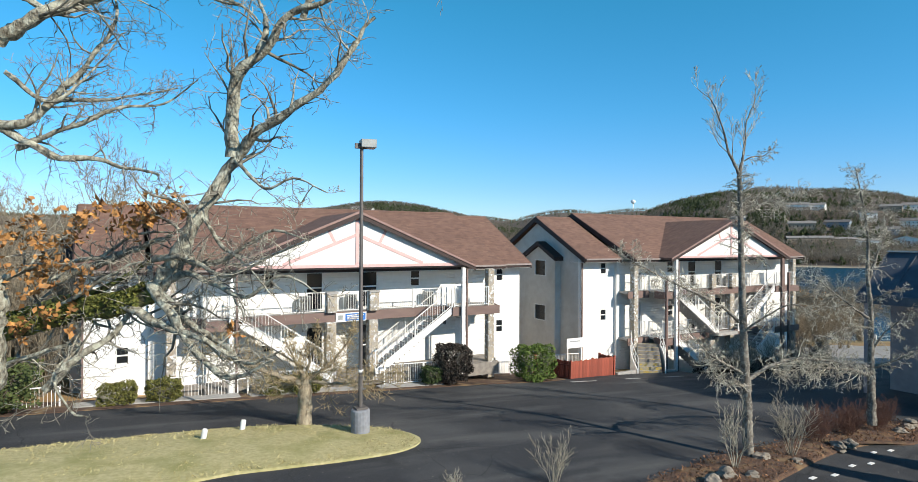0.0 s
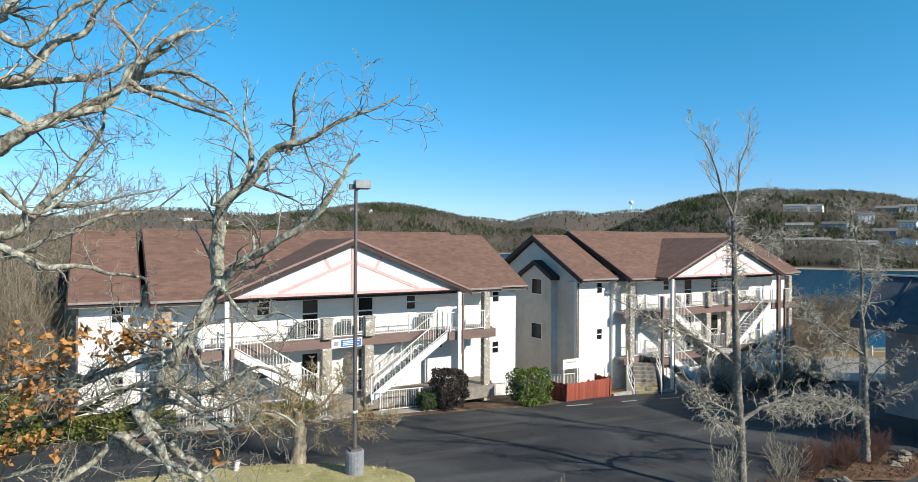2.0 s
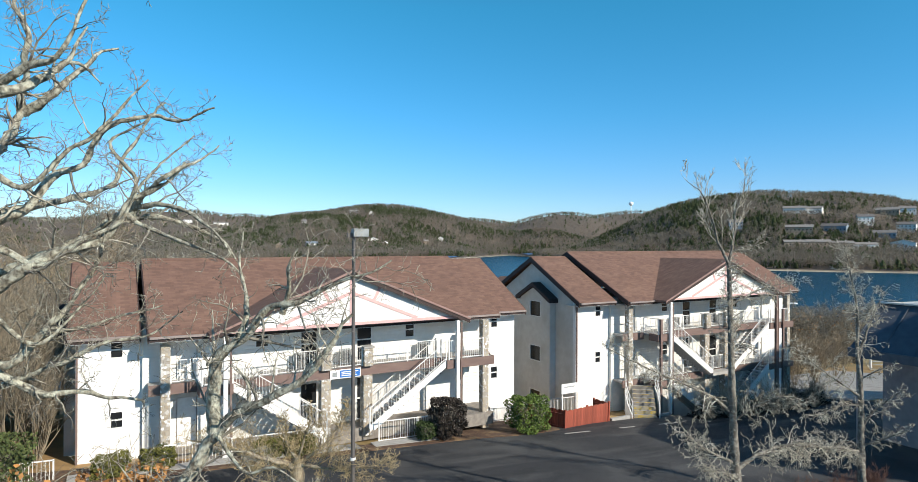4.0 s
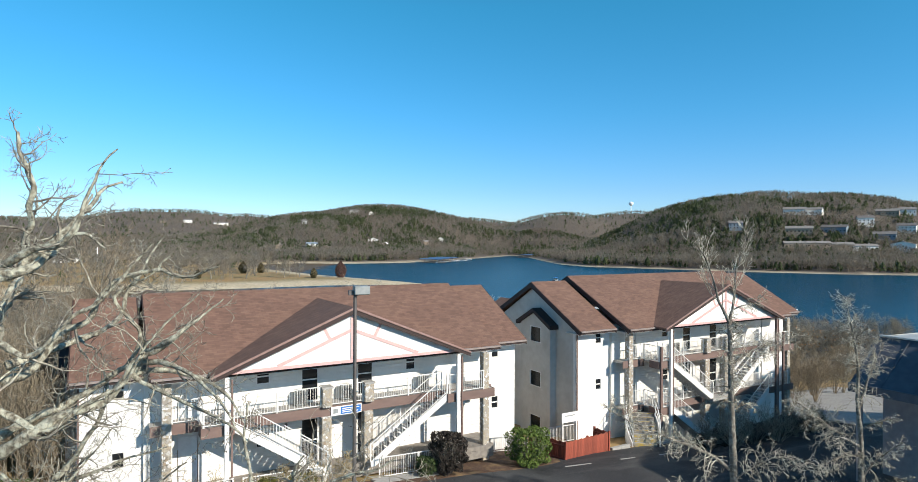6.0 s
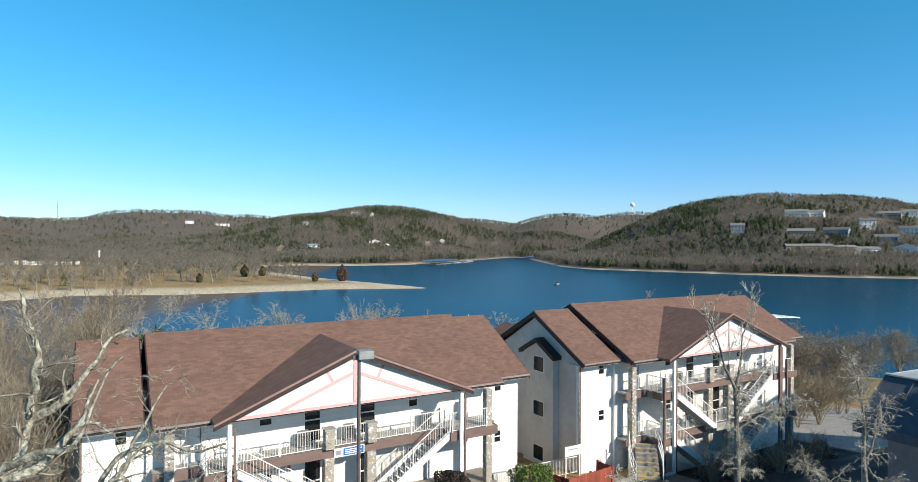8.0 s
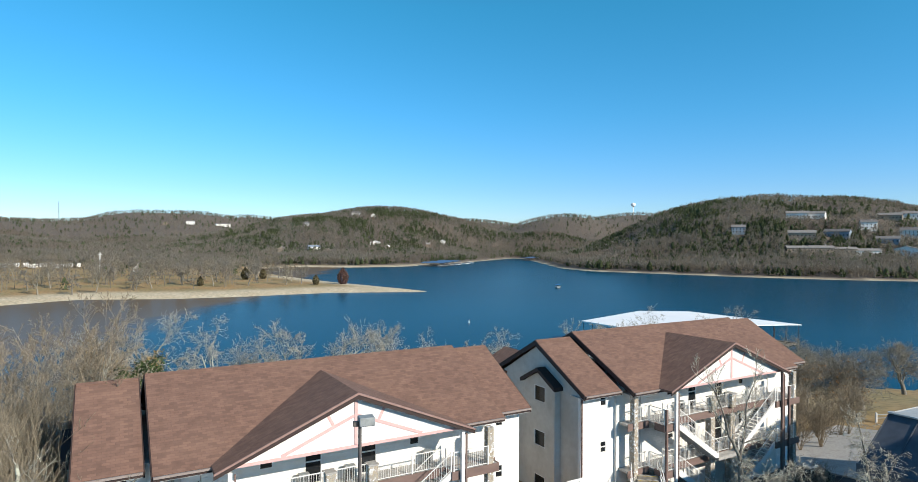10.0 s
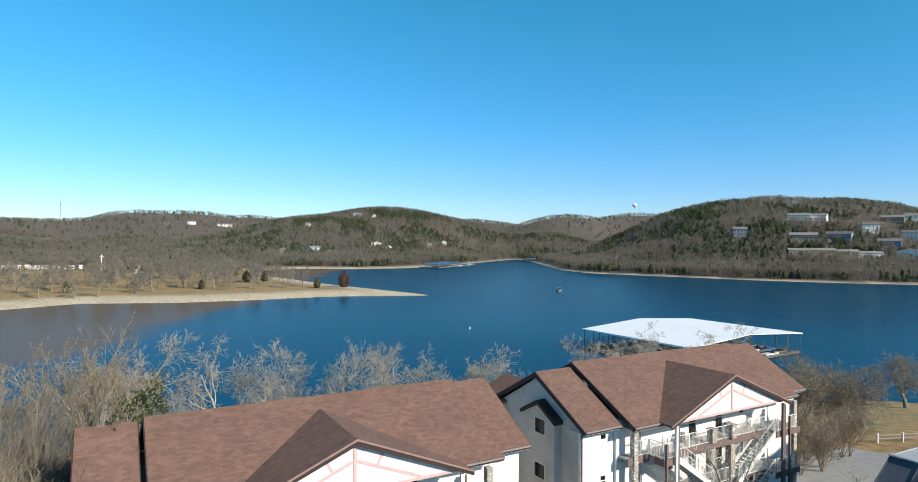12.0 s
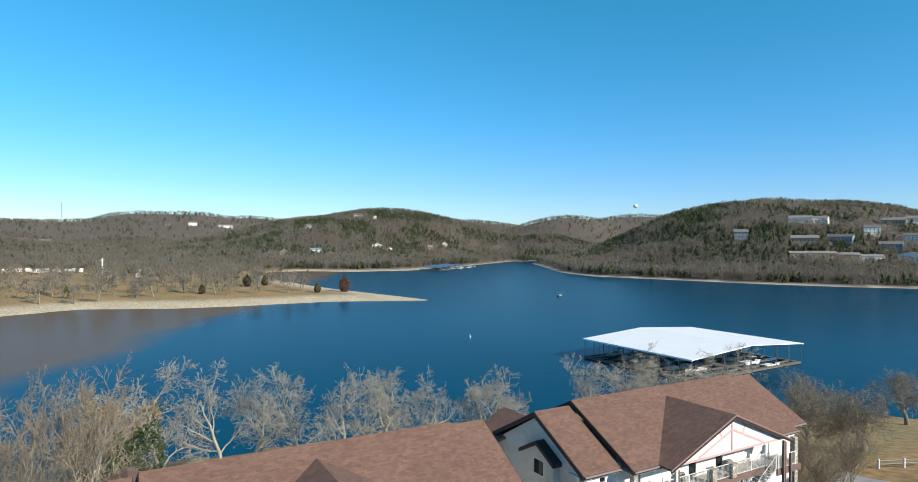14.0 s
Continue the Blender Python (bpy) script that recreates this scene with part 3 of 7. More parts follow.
def wall_with_openings(name, x0, x1, z0, z1, y0, y1, holes, mat, parent, along="x", label=""):
    """A wall slab in the x-z plane (or y-z, along='y'), with rectangular holes (a0, a1, z0, z1) cut right through."""
    xs = sorted({x0, x1, *[h[0] for h in holes], *[h[1] for h in holes]})
    zs = sorted({z0, z1, *[h[2] for h in holes], *[h[3] for h in holes]})
    solid = {}
    for i in range(len(xs) - 1):
        for j in range(len(zs) - 1):
            cx, cz = (xs[i] + xs[i + 1]) / 2, (zs[j] + zs[j + 1]) / 2
            solid[i, j] = not any(h[0] < cx < h[1] and h[2] < cz < h[3] for h in holes)
    bm = bmesh.new()
    vs = {}
    def v(i, j, k):
        if (i, j, k) not in vs:
            y = (y0, y1)[k]
            vs[i, j, k] = bm.verts.new((xs[i], y, zs[j]) if along == "x" else (y, xs[i], zs[j]))
        return vs[i, j, k]
    for (i, j), full in solid.items():
        if not full:
            continue
        bm.faces.new((v(i, j, 0), v(i + 1, j, 0), v(i + 1, j + 1, 0), v(i, j + 1, 0)))
        bm.faces.new((v(i, j + 1, 1), v(i + 1, j + 1, 1), v(i + 1, j, 1), v(i, j, 1)))
        for (di, dj), (p, q) in (((-1, 0), ((i, j), (i, j + 1))), ((1, 0), ((i + 1, j + 1), (i + 1, j))), ((0, -1), ((i + 1, j), (i, j))), ((0, 1), ((i, j + 1), (i + 1, j + 1)))):
            if not solid.get((i + di, j + dj)):
                bm.faces.new((v(*p, 0), v(*q, 0), v(*q, 1), v(*p, 1)))
    bmesh.ops.recalc_face_normals(bm, faces=bm.faces[:])
    return part(name, bm, mat, parent, label)


def window(parent, x0, x1, z0, z1, y, along="x", sign=-1, split=True, name="window", label=""):
    """A sash window in a wall's hole whose outer face is at y; frame, meeting rail and panes are sub-parts."""
    w = new(name)
    w.parent = parent
    if label:
        tagged(w, label)
    def b(a0, a1, d0, d1, c0, c1):
        d0, d1 = sorted((y - sign * d0, y - sign * d1))
        return boxed(a0, a1, d0, d1, c0, c1) if along == "x" else boxed(d0, d1, a0, a1, c0, c1)
    f = 0.045
    bm = bmesh.new()
    for q in ((x0, x0 + f, z0, z1), (x1 - f, x1, z0, z1), (x0 + f, x1 - f, z0, z0 + f), (x0 + f, x1 - f, z1 - f, z1)):
        tmp = b(q[0], q[1], -0.015, 0.09, q[2], q[3])
        me = bpy.data.meshes.new("tmp")
        tmp.to_mesh(me)
        tmp.free()
        bm.from_mesh(me)
        bpy.data.meshes.remove(me)
    part("frame", bm, M_RAIL, w)
    zm = (z0 + z1) / 2
    if split:
        part("meeting_rail", b(x0 + f, x1 - f, 0.0, 0.07, zm - 0.03, zm + 0.03), M_RAIL, w)
        part("pane", b(x0 + f, x1 - f, 0.05, 0.06, z0 + f, zm - 0.03), M_GLASS, w)
        part("pane", b(x0 + f, x1 - f, 0.03, 0.04, zm + 0.03, z1 - f), M_GLASS, w)
    else:
        part("pane", b(x0 + f, x1 - f, 0.04, 0.05, z0 + f, z1 - f), M_GLASS, w)
    # dark sheet added behind the panes for the unlit room
    part("room_dark_sheet", b(x0 + f, x1 - f, 0.11, 0.13, z0 + f, z1 - f), M_DOOR, w, "dark sheet behind glass, standing for the unlit room")
    return w


def railing(parent, a, b, height=1.0, posts=True, step=0.115):
    """A white metal rail from a to b (floor points), with two rails and square pickets."""
    a, b = Vector(a), Vector(b)
    d = b - a
    flat = Vector((d.x, d.y, 0)).length
    r = new("railing")
    r.parent = parent
    bm = bmesh.new()
    up = Vector((0, 0, height))
    bar(bm, a + up, b + up, 0.042, 0.036)
    part("top_rail", bm, M_RAIL, r)
    bm = bmesh.new()
    bar(bm, a + Vector((0, 0, 0.1)), b + Vector((0, 0, 0.1)), 0.035, 0.03)
    part("bottom_rail", bm, M_RAIL, r)
    me = shared_box("baluster%.2f" % height, -0.007, 0.007, -0.007, 0.007, 0.1, height, M_RAIL)
    n = max(2, int(flat / step))
    for i in range(1, n):
        piece("baluster", me, r, Matrix.Translation(a + d * (i / n)))
    if posts:
        mp = shared_box("rail_post%.2f" % height, -0.025, 0.025, -0.025, 0.025, 0, height + 0.03, M_RAIL)
        m = max(1, round(flat / 2.4))
        for i in range(m + 1):
            piece("post", mp, r, Matrix.Translation(a + d * (i / m)))
    return r


def staircase(parent, x_top, x_foot, z_top, z_foot, y0, y1):
    """A straight flight along x with closed stringers, open treads and picket rails."""
    s = new("staircase")
    s.parent = parent
    n = max(3, round((z_top - z_foot) / 0.18))
    for y in (y0, y1):
        bm = bmesh.new()
        prism(bm, [(x_top, y - 0.03, z_top + 0.02), (x_foot, y - 0.03, z_foot + 0.2), (x_foot, y - 0.03, z_foot), (x_foot + (x_top - x_foot) * 0.06, y - 0.03, z_foot),
                   (x_top, y - 0.03, z_top - 0.32)], (0, 0.06, 0))
        part("stringer", bm, M_WHITE, s)
    run = (x_foot - x_top) / n
    me = shared_box("tread", -0.15, 0.15, -0.5, 0.5, -0.05, 0.0, M_TREAD)
    mr = shared_box("riser", -0.012, 0.012, -0.5, 0.5, -0.165, -0.052, M_RISER)
    for i in range(1, n):
        at = Matrix.Translation((x_top + run * (i - 0.5), (y0 + y1) / 2, z_top - (z_top - z_foot) * i / n)) @ Matrix.Diagonal((1, (y1 - y0) - 0.08, 1, 1))
        piece("tread", me, s, at)
        piece("riser", mr, s, at @ Matrix.Translation((math.copysign(0.11, -run), 0, 0)))
    for y in (y0, y1):
        railing(s, (x_top, y, z_top), (x_foot, y, z_foot + 0.1), 0.92, posts=True, step=0.13)
    return s


M_TREAD = material("grey_treads", (0.42, 0.41, 0.39), (0.3, 0.29, 0.28), 9, 0.8)
M_RISER = material("shadowed_riser_board", (0.36, 0.35, 0.33), (0.28, 0.27, 0.26), 9, 0.8)
M_YELLOW = material("worn_yellow_paint", (0.52, 0.37, 0.06), (0.36, 0.27, 0.09), 12, 0.8, spots=(0.30, 0.28, 0.23), spot_scale=4, spot_amount=0.9, spot_edge=(0.40, 0.56))
M_RAKE = material("mauve_rake_board", (0.30, 0.19, 0.165), (0.24, 0.15, 0.13), 5, 0.7)
M_WALK = material("grey_brown_concrete", (0.27, 0.245, 0.215), (0.19, 0.17, 0.15), 5, 0.9, bump=0.3, bump_scale=40)
M_GUTTER = material("weathered_gutter", (0.30, 0.25, 0.23), (0.22, 0.18, 0.165), 5, 0.6)
# end walls and bay: white stucco toned down, their shade put into the colour
M_END = material("shade_toned_stucco", (0.60, 0.585, 0.55), (0.54, 0.52, 0.485), 3, 0.9, bump=0.25, bump_scale=60, spots=(0.42, 0.40, 0.36), spot_scale=0.6, spot_amount=0.6)
M_BLUE = material("blue_sign", (0.03, 0.16, 0.5), (0.025, 0.14, 0.45), 4, 0.4)


def roof_slab(b, outline, thick=0.16):
    bm = bmesh.new()
    prism(bm, outline, (0, 0, -thick))
    return part("roof", bm, M_ROOF if abs((outline[0][2] - outline[1][2])) < 0.01 else M_ROOF_X, b)


def gable_roof(b, x0, x1, ye, ze, yr, zr, boards=(True, True)):
    """Two slopes with ridge along x, eaves boards and dark rake boards at both ends."""
    roof_slab(b, [(x0, ye, ze), (x1, ye, ze), (x1, yr, zr), (x0, yr, zr)])
    yb = 2 * yr - ye
    roof_slab(b, [(x1, yb, ze), (x0, yb, ze), (x0, yr, zr), (x1, yr, zr)])
    part("ridge_cap", _ridge(x0, x1, yr, zr), M_ROOF, b)
    for x in [v for v, on in zip((x0, x1), boards) if on]:
        s = -1 if x == x0 else 1
        for q in (ye, yb):
            bm = bmesh.new()
            prism(bm, [(x, q, ze - 0.02), (x, yr, zr - 0.02), (x, yr, zr - 0.34), (x, q, ze - 0.30)], (0.05 * s, 0, 0))
            part("rake_board", bm, M_FASCIA, b)
    bm = boxed(x0, x1, ye - 0.03, ye + 0.0, ze - 0.24, ze - 0.03)
    part("fascia", bm, M_FASCIA, b)
    bm = boxed(x0 + 0.02, x1 - 0.02, ye - 0.12, ye - 0.035, ze - 0.12, ze - 0.03)
    part("gutter", bm, M_GUTTER, b, "weathered brownish metal rain gutter")
    bm = boxed(x0 + 0.06, x1 - 0.06, ye + 0.01, ye + 1.4, ze - 0.27, ze - 0.25)
    part("soffit", bm, M_RAIL, b)


def _ridge(x0, x1, yr, zr):
    bm = bmesh.new()
    for s in (-1, 1):
        prism(bm, [(x0, yr, zr + 0.02), (x1, yr, zr + 0.02), (x1, yr + 0.16 * s, zr - 0.065), (x0, yr + 0.16 * s, zr - 0.065)], (0, 0, -0.02))
    return bm


def stone_pier(b, x, y, z0, z1, w=0.44, cap=False):
    bm = bmesh.new()
    box(bm, x - w / 2, x + w / 2, y - w / 2, y + w / 2, z0, z1)
    bmesh.ops.bevel(bm, geom=bm.edges[:], offset=0.02, segments=1, affect="EDGES")
    p = part("stone_pier", bm, M_STONE, b, "buff rubble stone pier")
    if cap:
        part("cap", boxed(x - w / 2 - 0.04, x + w / 2 + 0.04, y - w / 2 - 0.04, y + w / 2 + 0.04, z1 + 0.002, z1 + 0.08), M_CONC, p)
    return p


def block(base, label, lower, wing_x, wing_ridge):
    b = thing("apartment_block", label, "apartment building", base, "lakeside apartment blocks")
    bottom = -4.2
    # roofs
    gable_roof(b, 0.1, 16.45, 24.1, 4.4, 29.7, 7.25, (True, False))
    gable_roof(b, wing_x, -0.17, 24.9, 4.4, 29.6, wing_ridge)
    gable_roof(b, 16.452, 18.72, 24.9, 4.4, 29.6, 7.08, (False, True))
    for s in (-1, 1):
        edge = [(8.05, 23.14, 6.86), (8.15, 28.85, 6.80), (8.1 + s * 5.9, 24.15, 4.42), (8.1 + s * 5.9, 23.14, 4.42)]
        roof_slab(b, edge if s > 0 else edge[::-1], 0.14)
        bm = bmesh.new()
        prism(bm, [(8.05, 23.14, 6.87), (8.1 + s * 5.95, 23.14, 4.41), (8.1 + s * 5.95, 23.14, 4.32), (8.05, 23.14, 6.77)], (0, -0.05, 0))
        part("rake_edge", bm, M_RAKE, b, "faded mauve rake edge")
        bm = bmesh.new()
        prism(bm, [(8.05, 23.16, 6.76), (8.1 + s * 5.95, 23.16, 4.31), (8.1 + s * 5.95, 23.16, 4.15), (8.05, 23.16, 6.56)], (0, -0.03, 0))
        part("rake_board", bm, M_FASCIA, b, "dark brown rake board")
    # rear cross gable towards the lake
    rx = wing_x + 2.4
    for s in (-1, 1):
        edge = [(rx, 31.9, 5.3), (rx, 36.5, 5.3), (rx + s * 2.9, 36.5, 3.95), (rx + s * 2.9, 33.5, 3.95)]
        roof_slab(b, edge if s > 0 else edge[::-1], 0.14)
    part("rear_wing", boxed(rx - 2.4, rx + 2.4, 33.402, 36.1, -4.2, 4.0), M_END, b)
    # front gable with faded pink timbering
    bm = bmesh.new()
    prism(bm, [(2.8, 23.4, 4.44), (13.5, 23.4, 4.44), (8.05, 23.4, 6.66)], (0, 0.12, 0))
    part("gable", bm, M_WHITE, b)
    for (ax, az), (cx, cz), w in (((2.7, 4.46), (13.6, 4.46), 0.13), ((8.05, 4.54), (8.05, 6.54), 0.15), ((8.0, 5.82), (4.8, 4.54), 0.14), ((8.1, 5.82), (11.3, 4.54), 0.14),
                                  ((6.75, 6.02), (7.05, 5.46), 0.13), ((9.4, 6.02), (9.1, 5.44), 0.13)):
        dx, dz = cx - ax, cz - az
        nx, nz = -dz / math.hypot(dx, dz) * w / 2, dx / math.hypot(dx, dz) * w / 2
        lift = 0.03 if abs(dz) < 0.01 or abs(dx) < 0.01 else 0.022 if w > 0.135 else 0.015
        bm = bmesh.new()
        prism(bm, [(ax + nx, 23.398, az + nz), (ax - nx, 23.398, az - nz), (cx - nx, 23.398, cz - nz), (cx + nx, 23.398, cz + nz)], (0, -lift, 0))
        part("timber", bm, M_PINK, b, "faded pink trim board")
    part("porch_ceiling", boxed(3.0, 13.2, 23.53, WALL_Y, 4.43, 4.45), M_RAIL, b)
    # main front wall: doors and windows on two floors
    holes = []
    for z in (UP, LOW):
        holes += [(4.35, 4.95, z + 1.05, z + 1.75), (6.35, 7.15, z + 0.02, z + 2.05), (9.05, 9.85, z + 0.02, z + 2.05), (11.6, 12.15, z + 0.95, z + 1.75),
                  (14.2, 15.0, z + 0.02, z + 2.05), (1.2, 2.0, z + 0.02, z + 2.05)]
    wall_with_openings("wall", -0.05, 16.05, bottom, 4.5, WALL_Y, WALL_Y + 0.2, holes, M_SIDING, b, label="white horizontal lap siding")
    for i, h in enumerate(holes):
        if i % 6 in (0, 3):
            window(b, *h, WALL_Y)
        elif i % 6 in (1, 2):
            window(b, *h, WALL_Y, name="glazed_door", label="dark glazed door in white frame")
        else:
            d = part("door", boxed(h[0] + 0.03, h[1] - 0.03, WALL_Y + 0.05, WALL_Y + 0.1, h[2], h[3] - 0.03), M_RAIL, b, "white panelled apartment door")
            part("knob", boxed(h[1] - 0.13, h[1] - 0.09, WALL_Y + 0.0, WALL_Y + 0.05, h[2] + 0.98, h[2] + 1.03), M_STEEL, d)
    for z in (UP, LOW):
        for x in (12.75, 13.5, 5.6):
            part("wall_lamp", boxed(x, x + 0.1, WALL_Y - 0.12, WALL_Y - 0.001, z + 1.75, z + 1.97), M_STEEL, b, "small dark porch lamp")
    # wings: front walls with one small window a floor, ends and back
    we = wing_x + 0.25
    for x0, x1, wx in ((we, 0.12, -0.95), (16.12, 18.45, 17.1)):
        hs = [(wx - 0.24, wx + 0.24, z + 1.05, z + 1.75) for z in (UP, LOW)]
        wall_with_openings("wall", x0, x1, bottom, 4.45, WING_Y, WING_Y + 0.2, hs, M_WHITE, b, label="plain white stucco wall")
        for h in hs:
            window(b, *h, WING_Y)
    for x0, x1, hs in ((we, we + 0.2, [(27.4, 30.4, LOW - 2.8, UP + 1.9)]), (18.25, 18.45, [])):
        wall_with_openings("wall", WING_Y + 0.2, 33.4, bottom, 4.35, x0, x1, hs, M_END, b, along="y", label="stucco end wall with shade put into its grey")
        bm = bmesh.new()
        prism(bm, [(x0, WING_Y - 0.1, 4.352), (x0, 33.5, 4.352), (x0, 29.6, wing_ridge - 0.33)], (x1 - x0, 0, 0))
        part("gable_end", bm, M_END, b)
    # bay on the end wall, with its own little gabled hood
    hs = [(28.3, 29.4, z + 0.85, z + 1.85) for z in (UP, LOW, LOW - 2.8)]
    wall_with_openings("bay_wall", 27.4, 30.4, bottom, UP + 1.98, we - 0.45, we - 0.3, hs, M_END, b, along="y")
    for h in hs:
        window(b, *h, we - 0.45, along="y", split=False)
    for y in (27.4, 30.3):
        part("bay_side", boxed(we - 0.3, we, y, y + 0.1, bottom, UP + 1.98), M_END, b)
    for s in (-1, 1):
        bm = bmesh.new()
        prism(bm, [(we - 0.7, 28.9, 5.36), (we, 28.9, 5.36), (we, 28.9 + s * 1.75, 4.42), (we - 0.7, 28.9 + s * 1.75, 4.42)], (0, 0, -0.24))
        part("bay_hood", bm, M_FASCIA, b, "dark brown gabled hood")
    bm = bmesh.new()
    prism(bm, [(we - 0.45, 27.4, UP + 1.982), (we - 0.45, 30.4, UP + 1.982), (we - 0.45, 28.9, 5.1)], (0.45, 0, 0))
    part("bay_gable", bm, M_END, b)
    part("back_wall", boxed(we + 0.2, 18.25, 33.2, 33.4, bottom, 4.35), M_SIDING, b)
    part("attic_floor", boxed(we + 0.2, 18.25, WALL_Y + 0.2, 33.2, 4.3, 4.34), M_SIDING, b)
    # decks: a recessed middle and two deeper ends
    for z in (UP, LOW):
        for nm, q in (("deck", (1.9, 15.9, DECK_Y, WALL_Y)), ("deck", (0.12, 1.9, BACK_Y, WALL_Y)), ("deck", (1.9, 3.05, END_Y, DECK_Y)), ("deck", (13.0, 15.6, END_Y, DECK_Y))):
            if z == LOW and not lower:
                part("walkway", boxed(q[0], q[1], q[2], q[3], z - 0.6, z), M_WALK, b, "grey-brown concrete walkway")
                continue
            part(nm, boxed(q[0], q[1], q[2] + 0.06, q[3] - 0.002, z - 0.12, z), M_CONC, b, "concrete balcony floor")
            part("beam", boxed(q[0], q[1], q[2], q[2] + 0.055, z - 0.40, z + 0.02), M_BEAM, b, "mauve-brown balcony beam")
            if q[2] == END_Y:
                for x in (q[0] - 0.055, q[1]):
                    part("beam", boxed(x, x + 0.055, q[2], q[3], z - 0.40, z + 0.02), M_BEAM, b)
    foot = LOW if not lower else -3.3
    for x in (7.12, 9.11):
        stone_pier(b, x, DECK_Y, UP + 0.022, UP + 0.86, cap=True)
        stone_pier(b, x, DECK_Y + 0.1, foot - 0.4, UP - 0.402)
    for x, y in ((0.72, BACK_Y + 0.1), (15.2, END_Y + 0.25)):
        stone_pier(b, x, y, foot - 0.8, 4.2, 0.36)
    for x in (2.78, 13.45):
        dark = lower and x > 10
        part("post", boxed(x - 0.085, x + 0.085, END_Y - 0.18, END_Y - 0.03, foot - 0.6, 4.3), M_BEAM if dark else M_RAIL, b, "mauve-brown timber post" if dark else "white timber post")
    for x in (2.0, 14.3) if lower else ():
        part("post", boxed(x - 0.07, x + 0.07, END_Y - 0.13, END_Y - 0.005, foot - 0.6, UP + 0.95), M_BEAM, b, "mauve-brown timber post")
    floors = (UP, LOW) if lower else (UP,)
    for z in floors:
        railing(b, (3.05, DECK_Y + 0.03, z), (6.88, DECK_Y + 0.03, z), 0.92)
        railing(b, (7.36, DECK_Y + 0.03, z), (8.87, DECK_Y + 0.03, z), 0.92)
        railing(b, (9.35, DECK_Y + 0.03, z), (13.0, DECK_Y + 0.03, z), 0.92)
        railing(b, (1.95, END_Y + 0.03, z), (3.0, END_Y + 0.03, z), 0.95)
        railing(b, (0.92, BACK_Y + 0.03, z), (1.88, BACK_Y + 0.03, z), 0.95)
        railing(b, (13.05, END_Y + 0.03, z), (15.0, END_Y + 0.03, z), 0.95)
        railing(b, (1.93, END_Y + 0.06, z), (1.93, BACK_Y, z), 0.95)
        railing(b, (15.59, END_Y + 0.5, z), (15.59, DECK_Y, z), 0.95)
    staircase(b, 3.1, 7.0, UP, LOW, END_Y + 0.12, END_Y + 1.2)
    staircase(b, 12.95, 9.0, UP, LOW, END_Y + 0.12, END_Y + 1.2)
    if lower:
        staircase(b, 3.1, 7.0, LOW, -3.3, END_Y + 0.12, END_Y + 1.2)
        staircase(b, 12.95, 9.0, LOW, -3.3, END_Y + 0.12, END_Y + 1.2)
        part("landing", boxed(7.0, 9.0, END_Y + 0.1, END_Y + 1.2, LOW - 0.2, LOW), M_CONC, b)
    # downpipes
    for x, y in ((2.98, END_Y - 0.12), (13.66, END_Y - 0.12), (16.1, WING_Y - 0.1), (we + 0.05, WING_Y - 0.1)):
        bm = bmesh.new()
        bar(bm, (x, y, foot - 0.3), (x, y, 4.2), 0.07)
        part("downpipe", bm, M_BEAM if x < 15 else M_RAIL, b)
    return b


block_one = block(Matrix(), "white lakeside apartment block with pink-trimmed gable and outside stairs", False, -2.6, 7.12)
block_two = block(pose(25.35, -0.35, 0.22), "white apartment block with shaded end bay and descending stair flights", True, -3.0, 6.95)


def condenser(at):
    c = thing("air_conditioner", "grey louvred air conditioner standing on the balcony", "air conditioner", at, "balcony air conditioners")
    part("housing", boxed(-0.24, 0.24, -0.14, 0.14, 0.06, 0.72), M_GREY, c)
    me = shared_box("louvre", -0.022, 0.022, -0.012, 0.0, 0.1, 0.68, M_DOOR)
    for i in range(6):
        piece("louvre", me, c, Matrix.Translation((-0.19 + i * 0.076, -0.142, 0)))
    part("foot", boxed(-0.24, -0.16, -0.12, 0.12, 0.0, 0.06), M_STEEL, c)
    part("foot", boxed(0.16, 0.24, -0.12, 0.12, 0.0, 0.06), M_STEEL, c)
    return c


ac = condenser(pose(6.2, 25.0, UP))
for x in (8.35, 12.4):
    copy_thing(ac, pose(x, 25.0, UP))
for x in (5.2, 9.9):
    copy_thing(ac, pose(25.35 + x, 24.65, UP + 0.22))

# blue and white sign on the balcony beam, its small writing as bars
sign = thing("sign", "blue and white building sign fixed to the balcony beam", "sign", pose(8.05, DECK_Y - 0.03, UP - 0.22))
part("board", boxed(-0.72, 0.72, -0.03, 0.0, -0.2, 0.2), M_WHITE, sign)
part("panel", boxed(-0.28, 0.68, -0.036, -0.031, -0.16, 0.16), M_BLUE, sign)
for k, (x0, x1) in enumerate(((-0.2, 0.6), (-0.2, 0.45), (-0.2, 0.55))):
    part("writing_bar", boxed(x0, x1, -0.041, -0.037, 0.06 - k * 0.08, 0.1 - k * 0.08), M_WHITE, sign)
part("emblem", boxed(-0.62, -0.4, -0.036, -0.031, -0.1, 0.1), M_GREY, sign)
# ---- trees ----
def rand_dir(rng):
    v = rng.normal(size=3)
    return v / np.linalg.norm(v)


